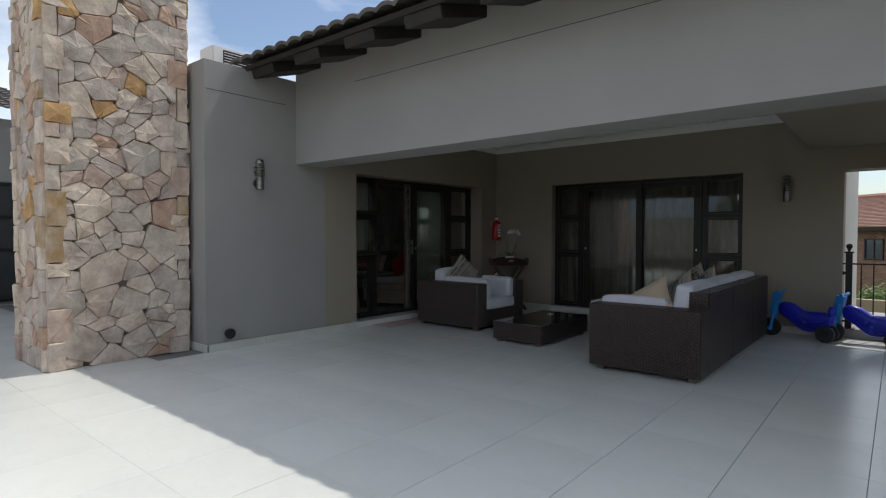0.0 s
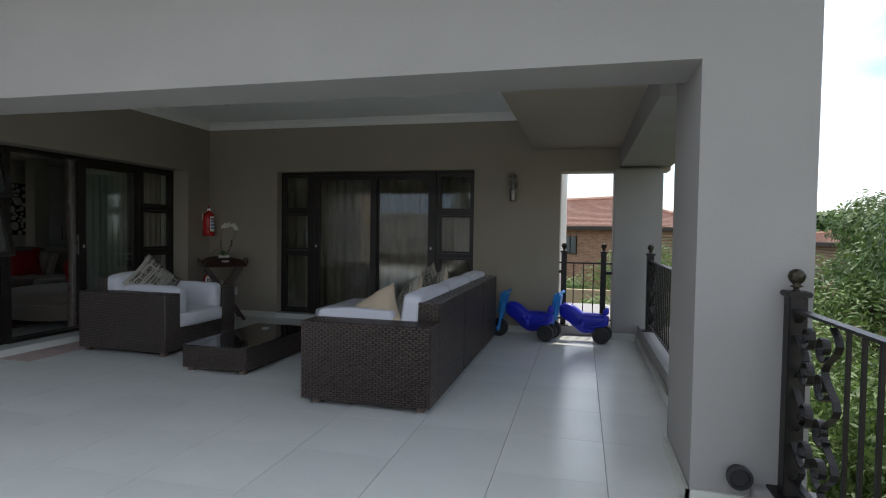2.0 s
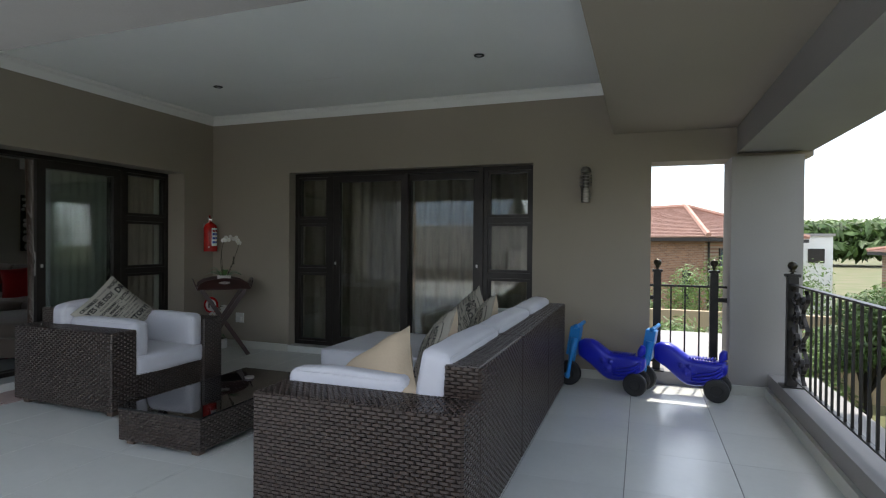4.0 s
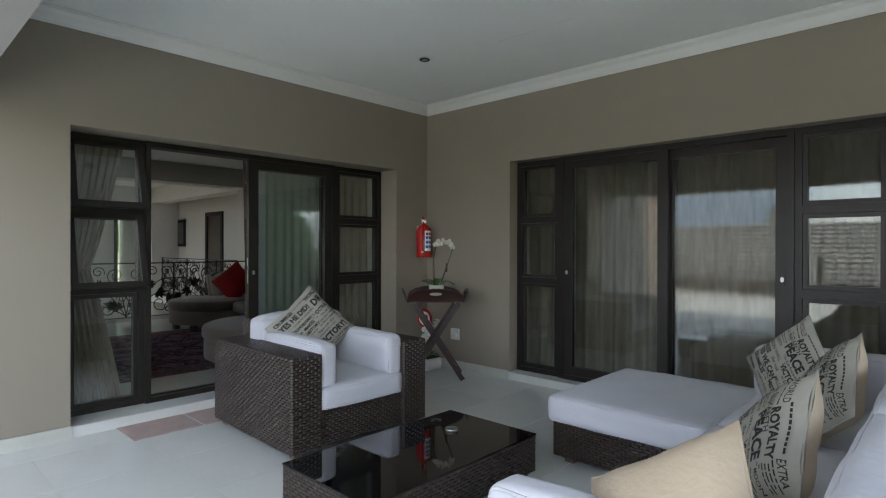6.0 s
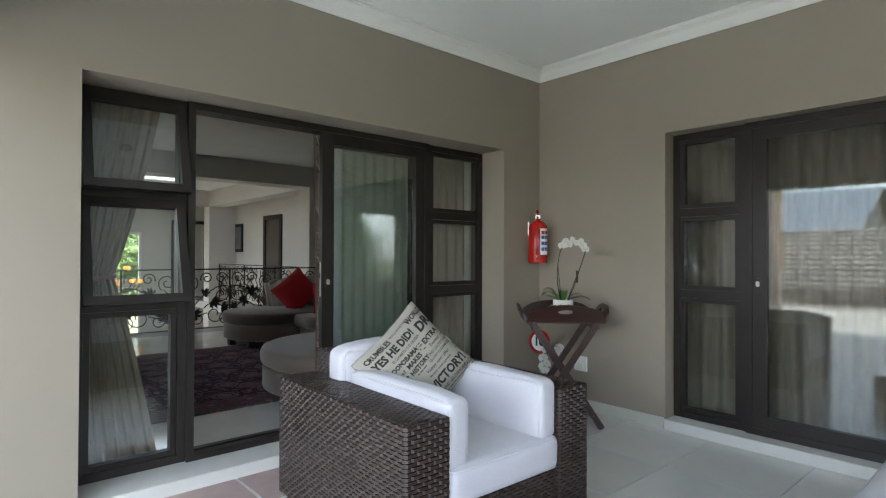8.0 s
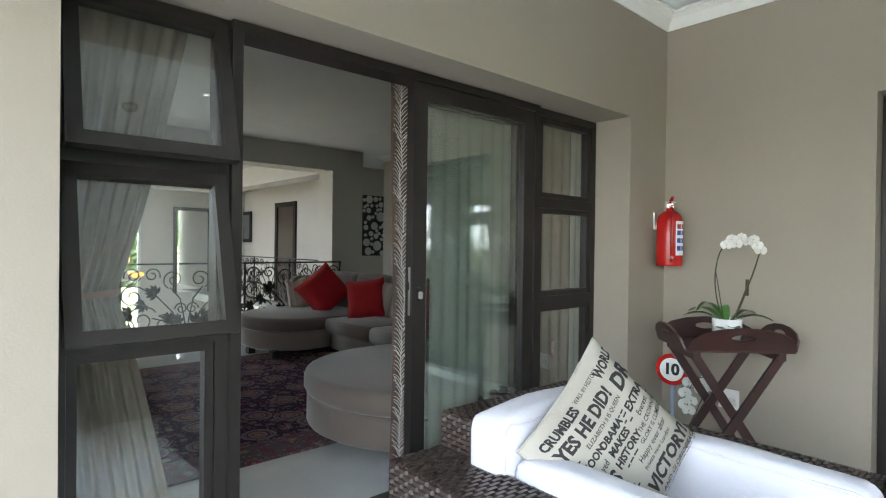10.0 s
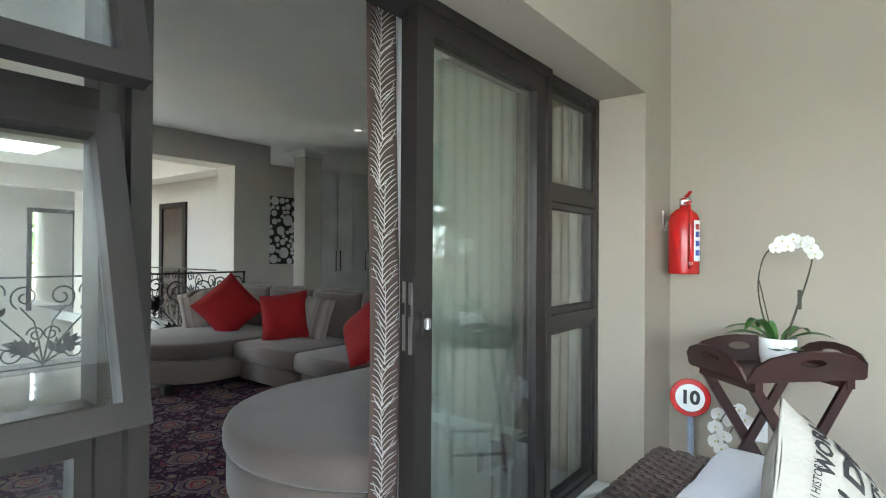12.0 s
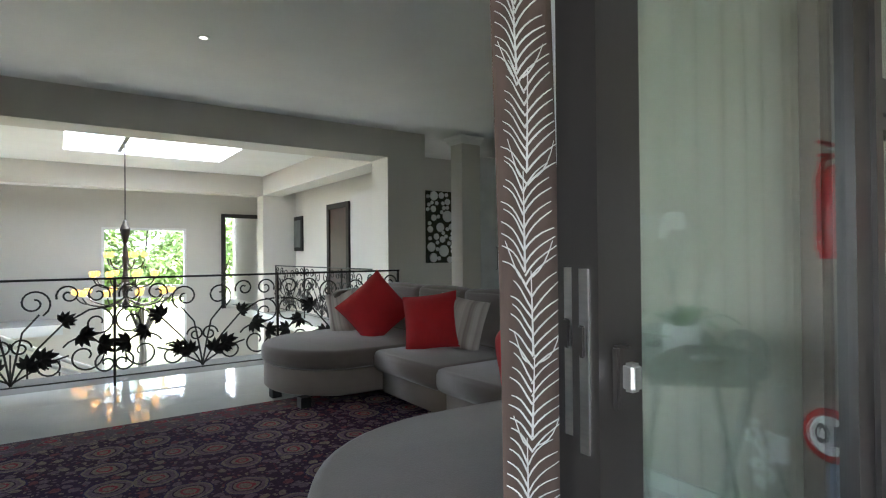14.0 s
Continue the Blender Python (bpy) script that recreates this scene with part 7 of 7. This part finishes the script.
# rug
def rug_wool(name, ground, ground2, rosette, cell, radius, speck, specks):
    """Wool with rosettes of coloured rings in every cell and small flowers between them."""
    m = bpy.data.materials.new(name)
    m.use_nodes = True
    nt = m.node_tree
    L = nt.links.new
    pb = nt.nodes["Principled BSDF"]
    pb.inputs["Roughness"].default_value = 0.95
    pb.inputs["Specular IOR Level"].default_value = 0.15
    tc = nt.nodes.new("ShaderNodeTexCoord")
    wn, wm = nt.nodes.new("ShaderNodeTexNoise"), nt.nodes.new("ShaderNodeMixRGB")
    wn.inputs["Scale"].default_value, wn.inputs["Detail"].default_value = 11, 3
    wm.blend_type, wm.inputs[0].default_value = "ADD", 0.06
    L(tc.outputs["Object"], wn.inputs[0])
    L(tc.outputs["Object"], wm.inputs[1])
    L(wn.outputs["Color"], wm.inputs[2])

    def cells(scale, random_):
        v = nt.nodes.new("ShaderNodeTexVoronoi")
        v.voronoi_dimensions = "2D"
        v.inputs["Scale"].default_value, v.inputs["Randomness"].default_value = scale, random_
        L(wm.outputs[0], v.inputs[0])
        return v

    def ramp(stops, source):
        r = nt.nodes.new("ShaderNodeValToRGB")
        r.color_ramp.interpolation = "CONSTANT"
        for i, (pos, c) in enumerate(stops):
            e = r.color_ramp.elements[i] if i < 2 else r.color_ramp.elements.new(pos)
            e.position, e.color = pos, (*c, 1)
        L(source, r.inputs[0])
        return r

    def mask(source, limit, below=True):
        g = nt.nodes.new("ShaderNodeMath")
        g.operation, g.inputs[1].default_value = ("LESS_THAN" if below else "GREATER_THAN"), limit
        L(source, g.inputs[0])
        return g

    def over(under, top, by):
        x = nt.nodes.new("ShaderNodeMixRGB")
        L(by.outputs[0], x.inputs[0])
        L(under, x.inputs[1])
        L(top, x.inputs[2])
        return x.outputs[0]
    big, small, tiny = cells(cell, 0.55), cells(speck, 0.85), cells(speck * 2.3, 0.9)
    gn = nt.nodes.new("ShaderNodeTexNoise")
    gn.inputs["Scale"].default_value = 1.7
    L(tc.outputs["Object"], gn.inputs[0])
    base = ramp([(0, ground), (0.5, ground2)], gn.outputs[0])
    base.color_ramp.interpolation = "LINEAR"
    col = over(base.outputs[0], ramp([(0, specks[0]), (0.45, specks[1]), (0.7, specks[2])], tiny.outputs["Color"]).outputs[0], mask(tiny.outputs["Distance"], 0.22))
    col = over(col, ramp([(0, specks[1]), (0.3, specks[0]), (0.75, specks[2])], small.outputs["Color"]).outputs[0], mask(small.outputs["Distance"], 0.28))
    rings = ramp([(radius * k, c) for k, c in zip((0, 0.22, 0.34, 0.52, 0.60, 0.80, 0.92), rosette)], big.outputs["Distance"])
    col = over(col, rings.outputs[0], mask(big.outputs["Distance"], radius))
    # wool fades unevenly from tuft to tuft
    fn = nt.nodes.new("ShaderNodeTexNoise")
    fn.inputs["Scale"].default_value, fn.inputs["Detail"].default_value = 70, 4
    L(tc.outputs["Object"], fn.inputs[0])
    mr = nt.nodes.new("ShaderNodeMapRange")
    mr.inputs["From Min"].default_value, mr.inputs["From Max"].default_value = 0.3, 0.7
    mr.inputs["To Min"].default_value, mr.inputs["To Max"].default_value = 0.6, 1.4
    L(fn.outputs[0], mr.inputs[0])
    mu = nt.nodes.new("ShaderNodeVectorMath")
    mu.operation = "SCALE"
    L(col, mu.inputs[0])
    L(mr.outputs[0], mu.inputs["Scale"])
    L(mu.outputs[0], pb.inputs["Base Color"])
    no = nt.nodes.new("ShaderNodeTexNoise")
    no.inputs["Scale"].default_value = 250
    bp = nt.nodes.new("ShaderNodeBump")
    bp.inputs["Strength"].default_value, bp.inputs["Distance"].default_value = 0.4, 0.004
    L(tc.outputs["Object"], no.inputs[0])
    L(no.outputs[0], bp.inputs["Height"])
    L(bp.outputs[0], pb.inputs["Normal"])
    return m


NAVY, PLUM, ROSE, TAN, DUSTY, BRICKRED = (0.030, 0.018, 0.068), (0.036, 0.014, 0.036), (0.15, 0.045, 0.06), (0.20, 0.15, 0.125), (0.14, 0.09, 0.115), (0.24, 0.035, 0.05)
RUG = rug_wool("patterned_rug_wool", NAVY, PLUM, (TAN, BRICKRED, TAN, PLUM, DUSTY, TAN, NAVY), 2.9, 0.34, 11, (DUSTY, TAN, ROSE))
BORDER = rug_wool("rug_border_wool", (0.13, 0.095, 0.10), (0.10, 0.075, 0.085), (TAN, BRICKRED, BRICKRED, BRICKRED, DUSTY, TAN, PLUM), 3.4, 0.20, 9, (ROSE, TAN, DUSTY))
t = thing("rug", "dark plum and navy patterned wool rug on white tiles", "rug", pose(-7.80, 6.05, 0.031))
boxes("field", RUG, t, (-1.18, 1.22, -1.48, 1.62, 0, 0.013))
boxes("border", BORDER, t, (-1.48, -1.181, -1.78, 1.92, 0, 0.013), (1.221, 1.52, -1.78, 1.92, 0, 0.013), (-1.18, 1.22, -1.78, -1.481, 0, 0.013), (-1.18, 1.22, 1.621, 1.92, 0, 0.013))

# grey sectional sofa
VELVET = material("grey_taupe_velour", (0.090, 0.071, 0.057), 0.9, color2=(0.068, 0.054, 0.044), scale=2.5, bump=0.15, bump_scale=120, sheen=0.3)
VELVETL = material("light_taupe_velour", (0.150, 0.122, 0.099), 0.9, color2=(0.122, 0.099, 0.081), scale=2.5, bump=0.15, bump_scale=120, sheen=0.3)
STRIPE = material("striped_grey_cloth", (0.42, 0.38, 0.34), 0.9, color2=(0.16, 0.13, 0.12), scale=16, stretch=(1, 0.02, 0.02))


def plan_slab(name, parent, mat, pts, z0, z1, r=0.05, label=""):
    """An upholstered slab with the plan outline pts and rounded rims."""
    bm = bmesh.new()
    n = len(pts)
    c = sum((Vector((*p, 0)) for p in pts), Vector()) / n
    rings = []
    for k, (inset, z) in enumerate(((r, z0), (r * 0.3, z0 + r * 0.4), (0, z0 + r), (0, z1 - r), (r * 0.3, z1 - r * 0.3), (r, z1))):
        ring = []
        for i in range(n):
            a, b, d = Vector(pts[i - 1]), Vector(pts[i]), Vector(pts[(i + 1) % n])
            t1, t2 = (b - a).normalized(), (d - b).normalized()
            m = Vector((-(t1 + t2).y, (t1 + t2).x)).normalized()
            ring.append(bm.verts.new((b.x + m.x * inset, b.y + m.y * inset, z)))
        rings.append(ring)
    for a, b in zip(rings, rings[1:]):
        for i in range(n):
            bm.faces.new((a[i], a[(i + 1) % n], b[(i + 1) % n], b[i]))
    bm.faces.new(rings[0][::-1])
    top = bm.verts.new((c.x, c.y, z1 + 0.012))
    for i in range(n):
        bm.faces.new((rings[-1][i], rings[-1][(i + 1) % n], top))
    return part(name, bm, mat, parent, label, smooth=True)


def arc(cx, cy, r, a0, a1, n=14):
    return [(cx + r * math.cos(radians(a0 + (a1 - a0) * i / n)), cy + r * math.sin(radians(a0 + (a1 - a0) * i / n))) for i in range(n + 1)]


def sectional():
    t = thing("sectional_sofa", "large grey velour sectional sofa with rounded ends beside the rug", "sofa")
    f = 0.045
    left = arc(-9.42, 7.02, 0.66, 180, 338) + [(-8.76, 7.85), (-10.08, 7.85)]
    plan_slab("chaise_base", t, VELVETL, left, f + 0.07, 0.32, 0.02)
    plan_slab("chaise_seat", t, VELVET, arc(-9.42, 7.02, 0.68, 180, 338) + [(-8.74, 7.86), (-10.1, 7.86)], 0.32, 0.475, 0.045)
    xs = (-8.73, -7.85, -6.95)
    for a, b in zip(xs, xs[1:]):
        plan_slab("seat_base", t, VELVETL, [(a + 0.01, 7.02 + 0.06), (b - 0.01, 7.02 + 0.06), (b - 0.01, 8.1), (a + 0.01, 8.1)], f + 0.07, 0.30, 0.015)
        plan_slab("seat_cushion", t, VELVET, [(a + 0.006, 7.0), (b - 0.006, 7.0), (b - 0.006, 7.95), (a + 0.006, 7.95)], 0.30, 0.47, 0.05)
    for a, b in ((-10.05, -9.35), (-9.33, -8.63), (-8.60, -7.9), (-7.88, -7.15), (-7.1, -6.4)):
        cushion("back_cushion", t, a, b, 7.78, 8.02, 0.46, 0.90, mat=VELVET, m=Matrix.Rotation(radians(-8), 4, "X"), piping=False, puff=0.035, seed=int(a * 10))
    plan_slab("backrest", t, VELVET, [(-10.1, 7.98), (-5.6, 7.98), (-5.6, 8.22), (-10.1, 8.22)], f + 0.07, 0.80, 0.04)
    cushion("end_cushion", t, -10.02, -9.90, 7.2, 7.78, 0.46, 0.86, mat=VELVET, m=Matrix.Rotation(radians(8), 4, "Y"), piping=False, puff=0.03, seed=7)
    right = arc(-6.22, 6.35, 0.82, 180, 360, 22)
    plan_slab("chaise_base", t, VELVETL, arc(-6.22, 6.35, 0.80, 180, 360, 22) + [(-5.62, 7.96), (-6.93, 7.96)], f + 0.07, 0.31, 0.02)
    plan_slab("chaise_seat", t, VELVETL, right + [(-5.6, 7.97), (-6.94, 7.97)], 0.31, 0.47, 0.05)
    for x, y in ((-9.9, 6.62), (-8.95, 6.5), (-9.45, 6.44), (-7.0, 7.2), (-6.8, 5.9), (-5.8, 5.9), (-5.75, 8.0), (-9.9, 8.1), (-7.85, 7.12)):
        boxes("foot", RUBBER, t, (x - 0.045, x + 0.045, y - 0.04, y + 0.04, 0.0305, f + 0.08))


sectional()
for x, y, z, fc, sp in ((-9.40, 7.36, 0.72, -38, 43), (-8.47, 7.38, 0.69, -48, 8)):
    pillow("red_pillow", "plain red cotton throw pillow on the grey sofa", REDCLOTH, stand((x, y, z), fc, sp, 16), 0.53 if sp > 20 else 0.45, 0.19, group="red pillows of the grey sofa")
for x, y, z, fc, sp in ((-9.84, 7.30, 0.67, -45, 14), (-8.33, 7.56, 0.67, -60, -10)):
    pillow("striped_pillow", "grey striped throw pillow behind a red pillow", STRIPE, stand((x, y, z), fc, sp, 14), 0.43, 0.14, group="striped pillows of the grey sofa")
pillow("red_pillow", "plain red cotton throw pillow on the near chaise", REDCLOTH, stand((-7.12, 7.12, 0.68), -100, 40, 18), 0.46, 0.17, group="red pillows of the grey sofa")


# ---- floor tiles, last ----
def floor_tiles():
    p = 0.602
    x0, y0 = -1.09, 0.17
    shared = {}
    rest = bmesh.new()
    for i in range(-18, 6):
        for j in range(-8, 14):
            a, b = x0 + p * i, y0 + p * j
            c, d = a + p, b + p
            ax, cx, ay, cy = max(a, -11.79), min(c, 1.6), max(b, -3.99), min(d, 7.49)
            if cx - ax < 0.02 or cy - ay < 0.02:
                continue
            if cx < -5.3 and cy > 1.9 or cx <= ax:
                continue
            if ax < -5.0 and ay > 1.3:
                cx, ax = cx, max(ax, -5.0)
                if cx - ax < 0.02:
                    continue
            g = 0.0016
            gy = 0.0004
            w, h = cx - ax - 2 * g, cy - ay - 2 * gy
            if -5.1 < ax and -3.0 < ay:
                key = (round(w, 3), round(h, 3))
                if key not in shared:
                    bm = bmesh.new()
                    e, ey = 0.0015, 0.0004
                    lo = [bm.verts.new(q) for q in ((0, 0, -0.006), (w, 0, -0.006), (w, h, -0.006), (0, h, -0.006))]
                    m = [bm.verts.new(q) for q in ((0, 0, -e), (w, 0, -e), (w, h, -e), (0, h, -e))]
                    hi = [bm.verts.new(q) for q in ((e, ey, 0), (w - e, ey, 0), (w - e, h - ey, 0), (e, h - ey, 0))]
                    bm.faces.new(hi)
                    for r, s in ((lo, m), (m, hi)):
                        for k in range(4):
                            bm.faces.new((r[k], r[(k + 1) % 4], s[(k + 1) % 4], s[k]))
                    me = bpy.data.meshes.new("tile")
                    bm.to_mesh(me)
                    bm.free()
                    me.materials.append(TILE)
                    shared[key] = me
                ob = new("tile", shared[key])
                ob.location = (ax + g, ay + gy, 0)
                ob.parent = floor
            else:
                box(rest, ax + g, cx - g, ay + g, cy - g, -0.006, 0)
    ob = finish("tiles", rest, TILE, floor)
    ob["kind"] = "stuff"


floor_tiles()
bm = bmesh.new()
for i in range(10):
    for j in range(17):
        a, b = -10.88 + 0.6 * i, 2.3 + 0.6 * j
        if a + 0.6 < -5.3:
            box(bm, a + 0.001, a + 0.599, b + 0.001, b + 0.599, 0.0302, 0.0306)
ob = finish("tiles", bm, TILE_IN, None)
tagged(ob, "polished white floor tiles of the sitting room", "floor tiles", kind="structure")
ob.name = "floor_tiles_inside"
